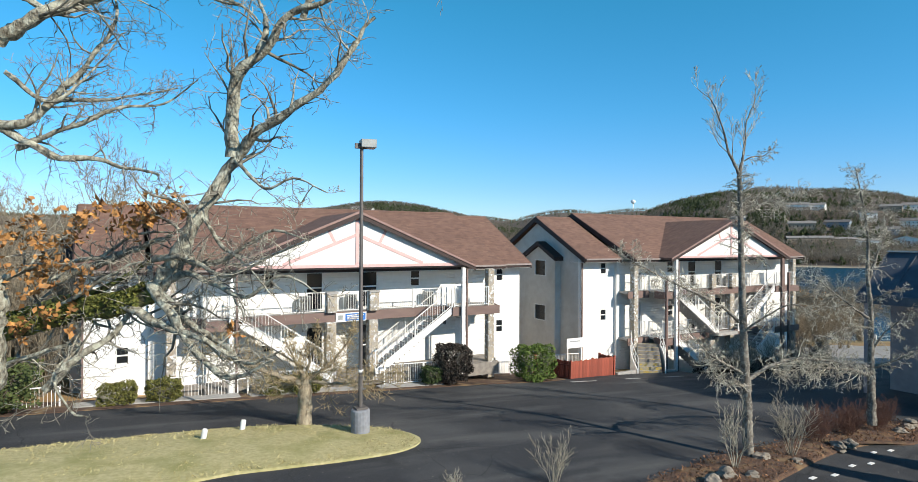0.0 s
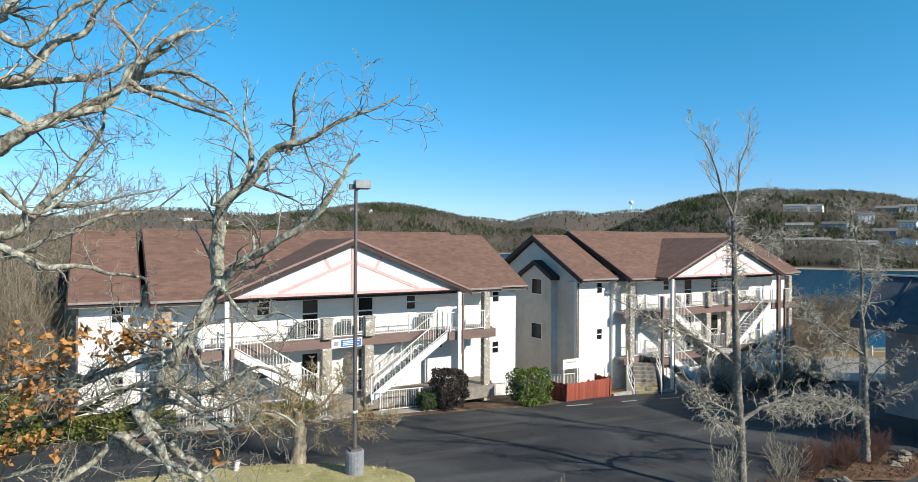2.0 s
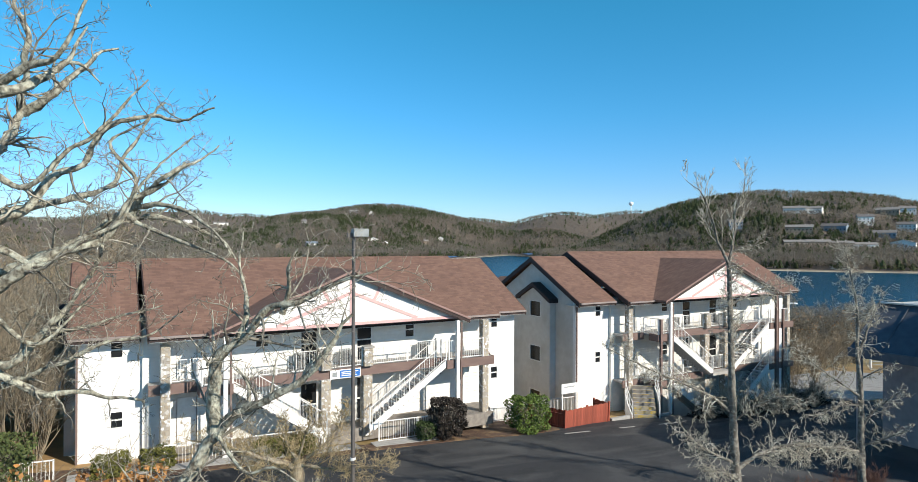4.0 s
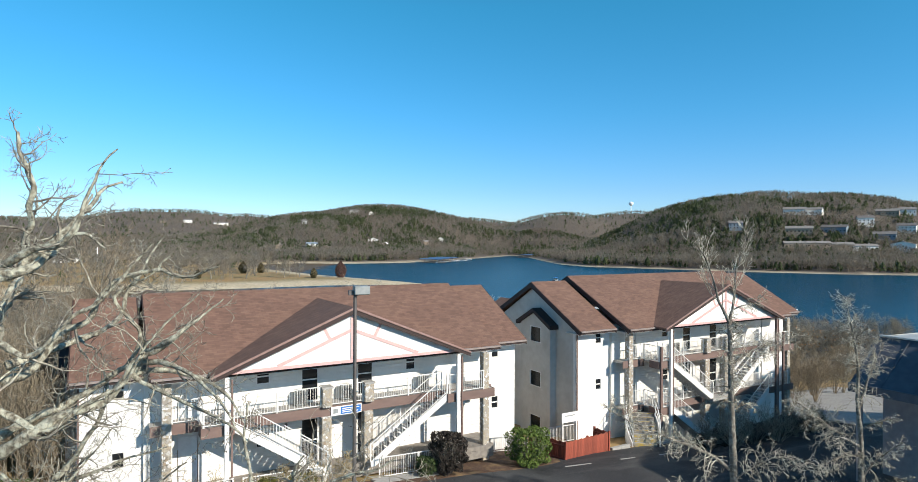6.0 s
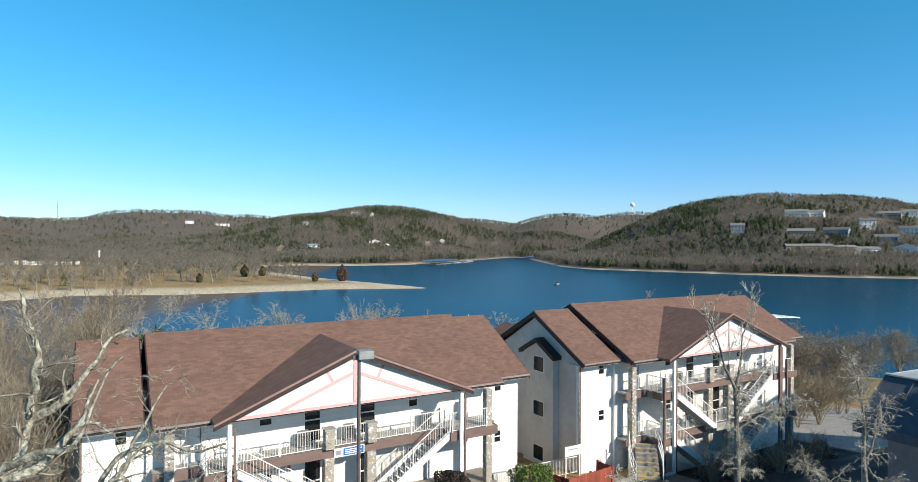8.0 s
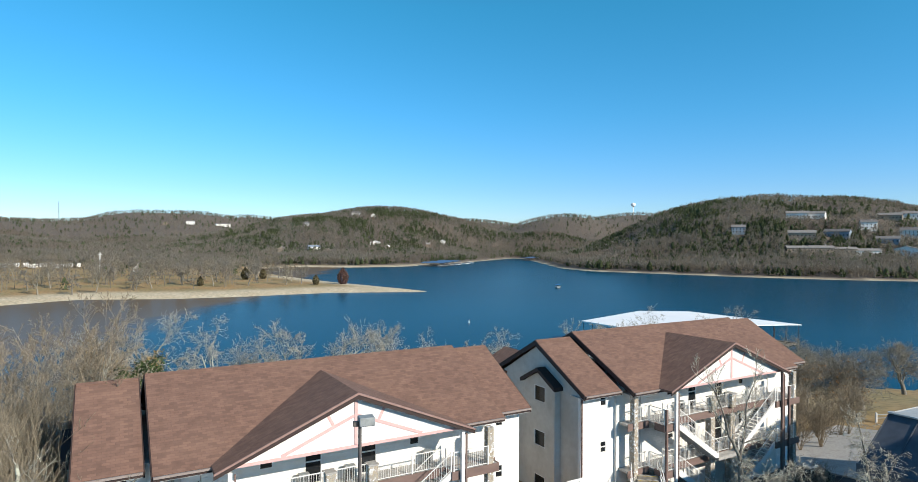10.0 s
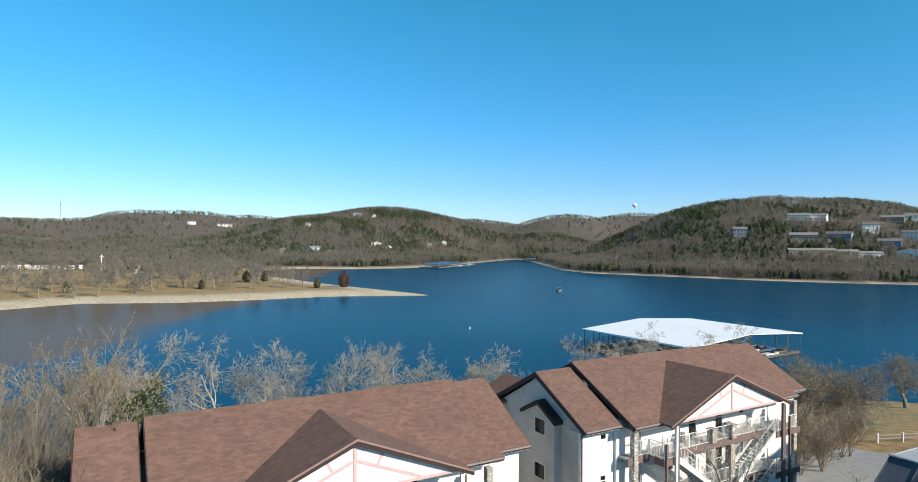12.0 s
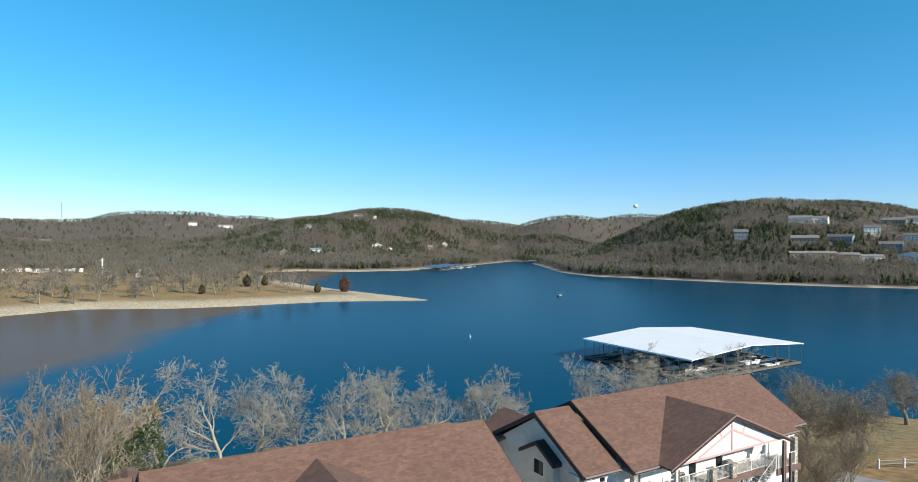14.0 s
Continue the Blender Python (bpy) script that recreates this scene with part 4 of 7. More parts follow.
def grow(out, rng, start, direction, length, radius, level, q):
    """A branch as a wobbling, tapering line; children leave it along its outer part."""
    n = q["joints"][min(level, len(q["joints"]) - 1)]
    p, d = np.array(start, dtype=float), np.array(direction, dtype=float)
    pts, rad = [p], [radius]
    tip = q["tip"]
    for i in range(n):
        d = d + rand_dir(rng) * q["wobble"] + np.array((0, 0, q["up"][min(level, len(q["up"]) - 1)]))
        d /= np.linalg.norm(d)
        p = p + d * length / n
        pts.append(p)
        rad.append(max(tip, radius * (1 - (i + 1) / n * q["taper"])))
    out.append((np.array(pts), np.array(rad)))
    branch_off(out, rng, np.array(pts), np.array(rad), length, level, q)


def branch_off(out, rng, pts, rad, length, level, q):
    if level >= q["levels"]:
        return
    kids = q["kids"][min(level, len(q["kids"]) - 1)]
    first = q["first"][min(level, len(q["first"]) - 1)]
    n = len(pts) - 1
    for k in range(kids):
        f = first + (1 - first) * (k + rng.uniform(0.1, 0.9)) / kids
        i = min(int(f * n), n - 1)
        base = pts[i] + (pts[i + 1] - pts[i]) * (f * n - i)
        d = pts[i + 1] - pts[i]
        d /= np.linalg.norm(d)
        side = rand_dir(rng)
        side -= d * (side @ d)
        side /= np.linalg.norm(side) + 1e-9
        a = radians(rng.uniform(*q["angle"]))
        r = max(q["tip"], rad[i] * q["thin"] * rng.uniform(0.7, 1.0))
        l = length * q["shrink"] * rng.uniform(0.6, 1.15) * (1.15 - 0.5 * f)
        grow(out, rng, base, d * math.cos(a) + side * math.sin(a), l, r, level + 1, q)


def tubes(name, branches, mat, parent, big=0.05, fine=None):
    """All branches as tapered tubes in one mesh: six sides on limbs, three on twigs; fine is the bark of the thin ones."""
    verts, faces, slots, base = [], [], [], 0
    groups = {}
    for pts, rad in branches:
        groups.setdefault((len(pts), 7 if rad[0] > big else (4 if rad[0] > big / 4 else 3)), []).append((pts, rad))
    for (k, sides), items in groups.items():
        P = np.stack([i[0] for i in items])
        R = np.stack([i[1] for i in items])
        T = np.empty_like(P)
        T[:, 1:-1] = P[:, 2:] - P[:, :-2]
        T[:, 0], T[:, -1] = P[:, 1] - P[:, 0], P[:, -1] - P[:, -2]
        T /= np.linalg.norm(T, axis=2, keepdims=True) + 1e-9
        ref = np.where(np.abs(T[:, :1, 2:3]) > 0.8, np.array((1.0, 0, 0)), np.array((0, 0, 1.0)))
        U = np.cross(T, np.broadcast_to(ref, T.shape))
        U /= np.linalg.norm(U, axis=2, keepdims=True) + 1e-9
        V = np.cross(T, U)
        a = np.arange(sides) * math.tau / sides
        ring = P[:, :, None] + R[:, :, None, None] * (U[:, :, None] * np.cos(a)[:, None] + V[:, :, None] * np.sin(a)[:, None])
        m = len(items)
        idx = base + np.arange(m * k * sides).reshape(m, k, sides)
        nx = np.roll(idx, -1, axis=2)
        faces.append(np.stack([idx[:, :-1], nx[:, :-1], nx[:, 1:], idx[:, 1:]], -1).reshape(-1, 4))
        verts.append(ring.reshape(-1, 3))
        slots.append(np.repeat(R[:, 0] < 0.035, (k - 1) * sides).astype(np.int32))
        base += m * k * sides
    ob = mesh_arrays(name, np.concatenate(verts), np.concatenate(faces), mat, parent, smooth=True)
    if fine:
        ob.data.materials.append(fine)
        ob.data.polygons.foreach_set("material_index", np.concatenate(slots))
    return ob


def leaves(name, centres, size, rng, mat, parent, squash=1.0):
    """Small bent leaf quads at the centres."""
    c = np.asarray(centres)
    n = len(c)
    u = rng.normal(size=(n, 3))
    u /= np.linalg.norm(u, axis=1, keepdims=True)
    w = rng.normal(size=(n, 3))
    w -= u * (u * w).sum(1, keepdims=True)
    w /= np.linalg.norm(w, axis=1, keepdims=True)
    s = size * rng.uniform(0.6, 1.3, size=(n, 1))
    up = np.cross(u, w) * s * 0.3
    v = np.stack([c - u * s, c + w * s * 0.5 * squash + up, c + u * s, c - w * s * 0.5 * squash + up], 1).reshape(-1, 3)
    return mesh_arrays(name, v, np.arange(4 * n).reshape(n, 4), mat, parent)


SPREADING = dict(joints=(7, 6, 5, 4, 3), wobble=0.30, up=(0.10, 0.04, 0.03, 0.0), levels=4, kids=(9, 7, 5, 4), first=(0.3, 0.25, 0.2), angle=(30, 75), thin=0.55, shrink=0.52, taper=0.8, tip=0.009)
SLENDER = dict(joints=(9, 6, 4, 3), wobble=0.12, up=(0.08, 0.12, 0.08, 0.02), levels=3, kids=(16, 7, 4), first=(0.35, 0.2, 0.2), angle=(25, 60), thin=0.38, shrink=0.36, taper=0.85, tip=0.006)
STEMMY = dict(joints=(6, 4, 3), wobble=0.16, up=(0.10, 0.06, 0.03), levels=2, kids=(6, 4), first=(0.25, 0.2), angle=(18, 50), thin=0.6, shrink=0.5, taper=0.8, tip=0.004)


def tree(x, y, height, label, q, seed, radius=0.2, mat=None, lean=(0, 0), z=None, group="", name="tree", foliage=None, trunk_share=0.6, fine=None, **over):
    """A bare tree: a trunk that carries limbs, boughs and twigs; foliage adds some dry leaves on the outer twigs."""
    rng = np.random.RandomState(seed)
    q = dict(q, **over)
    z = float(ground_height(np.array([x]), np.array([y]))[0]) if z is None else z
    t = thing(name, label, "tree" if name == "tree" else "shrub", pose(x, y, z), group)
    out = []
    grow(out, rng, (0, 0, -0.15), np.array((lean[0], lean[1], 1.0)), height * trunk_share, radius, 0, q)
    trunk, crown = out[:1], out[1:]
    tubes("trunk", trunk, mat or M_BARK_DARK, t)
    tubes("crown", crown, mat or M_BARK_DARK, t, fine=fine)
    if foliage:
        ends = np.array([b[0][-1] for b in crown if b[1][0] < 0.03])
        pick = ends[rng.choice(len(ends), min(len(ends), foliage[0]), replace=False)]
        pick = np.repeat(pick, foliage[1], 0) + rng.normal(size=(len(pick) * foliage[1], 3)) * foliage[2]
        leaves("leaves", pick, foliage[3], rng, foliage[4], t)
    return t


def stems(x, y, height, count, spread, label, seed, mat, z=None, radius=0.012, name="shrub", group="", **over):
    """A bare many-stemmed shrub."""
    rng = np.random.RandomState(seed)
    q = dict(STEMMY, **over)
    z = float(ground_height(np.array([x]), np.array([y]))[0]) if z is None else z
    t = thing(name, label, "shrub", pose(x, y, z), group)
    out = []
    for k in range(count):
        a = rng.uniform(0, math.tau)
        r = rng.uniform(0.1, 1.0)
        grow(out, rng, (math.cos(a) * r * 0.15 * spread, math.sin(a) * r * 0.15 * spread, -0.05), np.array((math.cos(a) * r * spread, math.sin(a) * r * spread, 1.0)),
             height * rng.uniform(0.6, 1.0), radius * rng.uniform(0.7, 1.2), 0, q)
    tubes("stem_tangle", out, mat, t, 0.03)
    return t


def bush(x, y, z, rx, ry, h, label, seed, leaf, count=5200, size=0.05, group="", rough_edge=0.12):
    """A clipped evergreen: leafy shell of many small leaves over dark inner twigs, with a lumpy outline."""
    rng = np.random.RandomState(seed)
    t = thing("bush", label, "shrub", pose(x, y, z), group)
    d = rng.normal(size=(count, 3))
    d /= np.linalg.norm(d, axis=1, keepdims=True)
    lump = 1 + rough_edge * (np.sin(d[:, 0] * 5 + seed) * np.sin(d[:, 1] * 6 + 1) + 0.7 * np.sin(d[:, 2] * 9 + d[:, 0] * 7 + seed * 2))
    r = lump * (1 - np.abs(rng.normal(size=count)) * 0.10)
    box_like = np.maximum(np.abs(d).max(1), 0.72)
    p = d / box_like[:, None] * 0.9 * r[:, None] * np.array((rx, ry, h / 2)) + np.array((0, 0, h / 2))
    p = p[p[:, 2] > 0.02]
    leaves("leaves", p, size, rng, leaf, t, 1.2)
    out = []
    for k in range(26):
        a = rng.uniform(0, math.tau)
        grow(out, rng, (math.cos(a) * rx * 0.15, math.sin(a) * ry * 0.15, -0.05), np.array((math.cos(a) * rx / h * 1.5, math.sin(a) * ry / h * 1.5, 1.0)), h * 0.8, 0.018, 0, STEMMY)
    tubes("inner_wood", out, M_BARK_DARK, t)
    return t


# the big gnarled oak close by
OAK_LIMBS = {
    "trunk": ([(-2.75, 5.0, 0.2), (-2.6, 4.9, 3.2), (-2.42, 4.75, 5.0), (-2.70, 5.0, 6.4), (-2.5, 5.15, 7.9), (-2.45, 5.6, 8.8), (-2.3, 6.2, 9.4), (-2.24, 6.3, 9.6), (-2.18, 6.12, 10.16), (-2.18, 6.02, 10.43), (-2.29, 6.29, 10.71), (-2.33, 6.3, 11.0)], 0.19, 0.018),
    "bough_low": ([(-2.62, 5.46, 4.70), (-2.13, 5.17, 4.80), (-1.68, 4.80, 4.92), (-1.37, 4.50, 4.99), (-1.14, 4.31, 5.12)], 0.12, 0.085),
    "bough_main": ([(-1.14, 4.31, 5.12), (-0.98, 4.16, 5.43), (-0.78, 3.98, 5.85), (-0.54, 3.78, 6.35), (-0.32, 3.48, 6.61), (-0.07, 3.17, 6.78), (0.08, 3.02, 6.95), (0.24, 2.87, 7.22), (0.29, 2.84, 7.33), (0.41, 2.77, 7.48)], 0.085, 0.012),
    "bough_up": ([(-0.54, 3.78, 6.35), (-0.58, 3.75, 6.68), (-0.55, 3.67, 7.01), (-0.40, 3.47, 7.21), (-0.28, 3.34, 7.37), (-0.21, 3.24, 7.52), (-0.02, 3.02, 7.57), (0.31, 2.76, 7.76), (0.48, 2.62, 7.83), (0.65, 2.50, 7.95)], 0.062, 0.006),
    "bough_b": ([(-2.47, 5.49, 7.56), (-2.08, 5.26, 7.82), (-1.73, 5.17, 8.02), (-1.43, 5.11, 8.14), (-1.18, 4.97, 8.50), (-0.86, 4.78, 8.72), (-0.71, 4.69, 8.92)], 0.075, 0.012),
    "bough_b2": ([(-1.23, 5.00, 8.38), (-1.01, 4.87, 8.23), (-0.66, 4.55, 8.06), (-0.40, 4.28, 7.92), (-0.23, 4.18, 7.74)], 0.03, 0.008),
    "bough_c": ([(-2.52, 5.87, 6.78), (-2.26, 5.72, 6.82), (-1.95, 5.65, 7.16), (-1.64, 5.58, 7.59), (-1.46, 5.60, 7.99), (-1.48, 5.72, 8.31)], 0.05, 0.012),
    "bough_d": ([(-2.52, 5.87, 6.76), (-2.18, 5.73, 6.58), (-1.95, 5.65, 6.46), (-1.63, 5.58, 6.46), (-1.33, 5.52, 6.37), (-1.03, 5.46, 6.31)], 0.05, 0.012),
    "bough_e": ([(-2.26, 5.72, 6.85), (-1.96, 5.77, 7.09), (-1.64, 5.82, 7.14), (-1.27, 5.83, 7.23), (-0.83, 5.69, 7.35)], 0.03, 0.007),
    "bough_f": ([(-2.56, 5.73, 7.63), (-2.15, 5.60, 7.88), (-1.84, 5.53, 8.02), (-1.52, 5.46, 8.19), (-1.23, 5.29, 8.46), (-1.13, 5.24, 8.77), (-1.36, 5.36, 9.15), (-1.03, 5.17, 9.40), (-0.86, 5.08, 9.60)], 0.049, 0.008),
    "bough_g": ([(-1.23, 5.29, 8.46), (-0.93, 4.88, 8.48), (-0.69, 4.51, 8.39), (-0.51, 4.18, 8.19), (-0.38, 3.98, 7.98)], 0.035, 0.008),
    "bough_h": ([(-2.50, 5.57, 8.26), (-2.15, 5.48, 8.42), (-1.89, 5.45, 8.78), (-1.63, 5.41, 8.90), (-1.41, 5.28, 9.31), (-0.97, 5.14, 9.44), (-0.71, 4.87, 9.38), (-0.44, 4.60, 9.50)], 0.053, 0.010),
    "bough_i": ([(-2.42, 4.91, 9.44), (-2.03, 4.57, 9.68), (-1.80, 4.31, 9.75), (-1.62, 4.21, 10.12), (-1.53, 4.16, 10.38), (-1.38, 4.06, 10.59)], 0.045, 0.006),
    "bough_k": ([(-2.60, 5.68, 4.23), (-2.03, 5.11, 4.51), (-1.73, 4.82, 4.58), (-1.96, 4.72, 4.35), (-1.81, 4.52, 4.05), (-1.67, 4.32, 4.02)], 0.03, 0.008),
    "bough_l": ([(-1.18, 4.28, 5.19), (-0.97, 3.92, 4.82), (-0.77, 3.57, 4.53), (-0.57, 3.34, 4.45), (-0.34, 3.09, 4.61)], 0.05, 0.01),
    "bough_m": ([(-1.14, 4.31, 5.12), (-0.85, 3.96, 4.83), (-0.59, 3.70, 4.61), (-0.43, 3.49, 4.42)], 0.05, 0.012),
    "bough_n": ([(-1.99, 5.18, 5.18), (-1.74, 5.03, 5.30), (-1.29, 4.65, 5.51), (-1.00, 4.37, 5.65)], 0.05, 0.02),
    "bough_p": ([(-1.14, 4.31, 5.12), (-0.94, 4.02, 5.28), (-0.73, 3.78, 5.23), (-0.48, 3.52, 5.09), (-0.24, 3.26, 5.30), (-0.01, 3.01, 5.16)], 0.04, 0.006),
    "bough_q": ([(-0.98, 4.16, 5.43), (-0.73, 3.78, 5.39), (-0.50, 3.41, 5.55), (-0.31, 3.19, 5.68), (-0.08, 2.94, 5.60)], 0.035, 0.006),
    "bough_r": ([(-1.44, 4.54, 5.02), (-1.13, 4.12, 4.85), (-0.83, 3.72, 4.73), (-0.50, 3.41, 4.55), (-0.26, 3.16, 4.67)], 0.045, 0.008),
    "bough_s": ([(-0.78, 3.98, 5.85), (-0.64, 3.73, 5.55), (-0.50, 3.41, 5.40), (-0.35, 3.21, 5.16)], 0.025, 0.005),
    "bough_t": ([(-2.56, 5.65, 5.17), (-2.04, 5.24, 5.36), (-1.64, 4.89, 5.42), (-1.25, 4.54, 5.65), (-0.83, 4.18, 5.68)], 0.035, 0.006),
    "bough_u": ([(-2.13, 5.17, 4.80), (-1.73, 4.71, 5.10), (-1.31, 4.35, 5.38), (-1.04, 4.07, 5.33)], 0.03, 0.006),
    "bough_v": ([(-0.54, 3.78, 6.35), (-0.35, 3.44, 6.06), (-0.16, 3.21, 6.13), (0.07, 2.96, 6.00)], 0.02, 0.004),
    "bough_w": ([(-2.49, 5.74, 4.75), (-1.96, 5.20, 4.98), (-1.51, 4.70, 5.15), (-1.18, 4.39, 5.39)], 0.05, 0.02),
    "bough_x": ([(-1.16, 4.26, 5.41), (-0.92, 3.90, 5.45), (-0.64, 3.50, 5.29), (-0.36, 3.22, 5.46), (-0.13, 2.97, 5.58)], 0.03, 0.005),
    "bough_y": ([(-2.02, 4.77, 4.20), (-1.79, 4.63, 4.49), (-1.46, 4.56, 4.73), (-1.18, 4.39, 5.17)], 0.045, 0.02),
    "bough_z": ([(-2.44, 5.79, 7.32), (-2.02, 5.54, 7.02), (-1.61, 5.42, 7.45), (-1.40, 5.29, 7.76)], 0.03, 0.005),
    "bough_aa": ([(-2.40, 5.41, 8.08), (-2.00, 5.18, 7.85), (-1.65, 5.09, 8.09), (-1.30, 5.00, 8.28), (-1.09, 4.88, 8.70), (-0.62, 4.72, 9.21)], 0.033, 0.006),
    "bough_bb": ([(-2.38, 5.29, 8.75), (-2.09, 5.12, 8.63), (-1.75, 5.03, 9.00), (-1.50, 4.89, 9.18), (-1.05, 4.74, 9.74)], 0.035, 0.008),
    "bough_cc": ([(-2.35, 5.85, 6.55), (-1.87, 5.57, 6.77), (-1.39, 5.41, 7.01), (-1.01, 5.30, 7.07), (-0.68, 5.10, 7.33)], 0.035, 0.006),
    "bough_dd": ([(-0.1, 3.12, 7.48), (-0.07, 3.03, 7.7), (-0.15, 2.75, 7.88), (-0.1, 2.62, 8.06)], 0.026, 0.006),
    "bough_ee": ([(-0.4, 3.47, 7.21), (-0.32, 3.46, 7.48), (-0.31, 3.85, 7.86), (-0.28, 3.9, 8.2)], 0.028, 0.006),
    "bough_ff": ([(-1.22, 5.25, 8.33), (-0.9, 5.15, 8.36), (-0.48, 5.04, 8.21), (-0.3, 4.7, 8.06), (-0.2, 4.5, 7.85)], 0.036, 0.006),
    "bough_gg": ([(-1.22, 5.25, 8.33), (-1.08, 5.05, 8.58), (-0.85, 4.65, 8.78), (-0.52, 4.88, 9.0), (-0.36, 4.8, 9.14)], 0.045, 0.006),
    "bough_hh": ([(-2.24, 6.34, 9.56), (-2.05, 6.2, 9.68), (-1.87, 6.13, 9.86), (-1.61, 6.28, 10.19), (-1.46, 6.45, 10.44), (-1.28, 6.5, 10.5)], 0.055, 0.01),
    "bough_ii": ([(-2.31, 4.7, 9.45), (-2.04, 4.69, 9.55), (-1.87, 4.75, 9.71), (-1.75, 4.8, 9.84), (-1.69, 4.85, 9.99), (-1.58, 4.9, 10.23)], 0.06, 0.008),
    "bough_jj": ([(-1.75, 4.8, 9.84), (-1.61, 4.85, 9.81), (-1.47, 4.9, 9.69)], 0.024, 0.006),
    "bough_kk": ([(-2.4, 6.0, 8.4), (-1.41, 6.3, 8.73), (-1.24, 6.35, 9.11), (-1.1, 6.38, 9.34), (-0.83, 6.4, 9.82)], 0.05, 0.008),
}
OAK = dict(joints=(6, 5, 4, 3), wobble=0.42, up=(0.05, 0.05, 0.03, 0.0), levels=3, kids=(7, 6, 3), first=(0.12, 0.15, 0.2), angle=(35, 85), thin=0.5, shrink=0.52, taper=0.8, tip=0.0024)


def rough_limb(name, line, r0, r1, mat, parent, rng, sides=12, knobs=0.2, kinks=True):
    """A limb along a smooth line with kinks, swellings and a knobbly, flaking surface."""
    line = np.array(line, dtype=float)
    n = len(line)
    ext = np.vstack([2 * line[0] - line[1], line, 2 * line[-1] - line[-2]])
    pts = []
    for i in range(n - 1):
        a, b, c, d = ext[i:i + 4]
        steps = max(3, int(np.linalg.norm(c - b) / 0.07))
        for k in range(steps):
            t = k / steps
            pts.append(0.5 * (2 * b + (c - a) * t + (2 * a - 5 * b + 4 * c - d) * t * t + (3 * b - a - 3 * c + d) * t ** 3))
    pts = np.array(pts + [line[-1]])
    m = len(pts)
    drift = rng.normal(size=(m, 3))
    drift = (drift + np.roll(drift, 1, 0) + np.roll(drift, 2, 0)) / 3
    pts[1:-1] += drift[1:-1] * (min(0.022, r0 * 0.3) if kinks else 0.004)
    rad = r0 + (r1 - r0) * np.linspace(0, 1, m) ** 0.85
    rad = rad * (1 + (0.08 if kinks else 0.02) * rng.normal(size=m))
    T = np.gradient(pts, axis=0)
    T /= np.linalg.norm(T, axis=1, keepdims=True) + 1e-9
    ref = np.array((0.31, 0.95, 0.05))
    U = np.cross(T, ref)
    U /= np.linalg.norm(U, axis=1, keepdims=True) + 1e-9
    V = np.cross(T, U)
    a = np.arange(sides) * math.tau / sides
    rough = rng.normal(size=(m, sides)) * knobs
    rough = rough * 0.6 + 0.4 * np.roll(rough, 1, 0)
    ring = pts[:, None] + (rad[:, None] * (1 + rough))[..., None] * (U[:, None] * np.cos(a)[:, None] + V[:, None] * np.sin(a)[:, None])
    idx = np.arange(m * sides).reshape(m, sides)
    nx = np.roll(idx, -1, axis=1)
    mesh_arrays(name, ring.reshape(-1, 3), np.stack([idx[:-1], nx[:-1], nx[1:], idx[1:]], -1).reshape(-1, 4), mat, parent, smooth=True)
    return pts, rad


def limbed(t, limbs, q, seed, bark, reach=0.62, per_metre=5.0, cap=2.4, fat=0.055, twig_mat=None, mossy=(), kinks=True):
    """A tree whose limbs follow given lines, with kinks, boughs and twigs grown from them."""
    rng = np.random.RandomState(seed)
    twigs = []
    for name, (line, r0, r1) in limbs.items():
        pts, rad = rough_limb("trunk" if name == "trunk" else "bough", line, r0, r1, M_BARK_MOSS if name in mossy else bark, t, rng, knobs=0.2 if kinks else 0.1, kinks=kinks or name != "trunk")
        length = np.linalg.norm(np.diff(pts, axis=0), axis=1).sum()
        high = np.mean([p[2] for p in line]) > 7.6 and kinks
        share = 0.3 if name.startswith("leader") else 0.5 if high or (name == "trunk" and not kinks) else 1.0
        k = dict(q, kids=(max(4, int(length * per_metre * share)), *q["kids"][1:]), first=(0.7 if name == "trunk" else 0.3 if name == "bough_low" else 0.12, *q["first"][1:]))
        if name.startswith("leader"):
            k.update(up=(0.05, 0.20, 0.14, 0.05), wobble=0.18, angle=(20, 45), shrink=0.6)
        branch_off(twigs, rng, pts, np.minimum(rad, fat), min(length, cap) * reach, 0, k)
        # short dead spurs all along
        up_only = name.startswith("leader") or not kinks
        low = int(len(pts) * 0.7) if name == "trunk" else 0
        for i in rng.randint(low, len(pts), int(length * per_metre * (0.15 if name == "trunk" else 0.9 * share))):
            d = rand_dir(rng)
            if up_only:
                d = d * 0.6 + np.array((0, 0, 0.5 if name.startswith("leader") else 0.0))
            grow(twigs, rng, pts[i], d, rng.uniform(0.12, 0.4), 0.006, 2, dict(q, levels=2))
    tubes("crown", twigs, twig_mat or bark, t, 0.03)


LEAF_SPOTS = (((-2.26, 5.01, 5.64), 60, 0.16), ((-2.06, 4.78, 5.48), 80, 0.17), ((-1.87, 4.67, 5.75), 50, 0.14), ((-2.10, 4.81, 5.21), 60, 0.15), ((-1.68, 4.56, 5.27), 30, 0.12), ((-1.63, 4.42, 5.80), 50, 0.1), ((-1.31, 4.23, 5.81), 70, 0.11), ((-1.20, 4.17, 5.86), 50, 0.08), ((-1.04, 4.07, 5.91), 50, 0.08), ((-1.87, 4.67, 4.86), 30, 0.12), ((-2.30, 5.04, 4.76), 30, 0.1), ((-0.57, 3.68, 4.77), 8, 0.04))


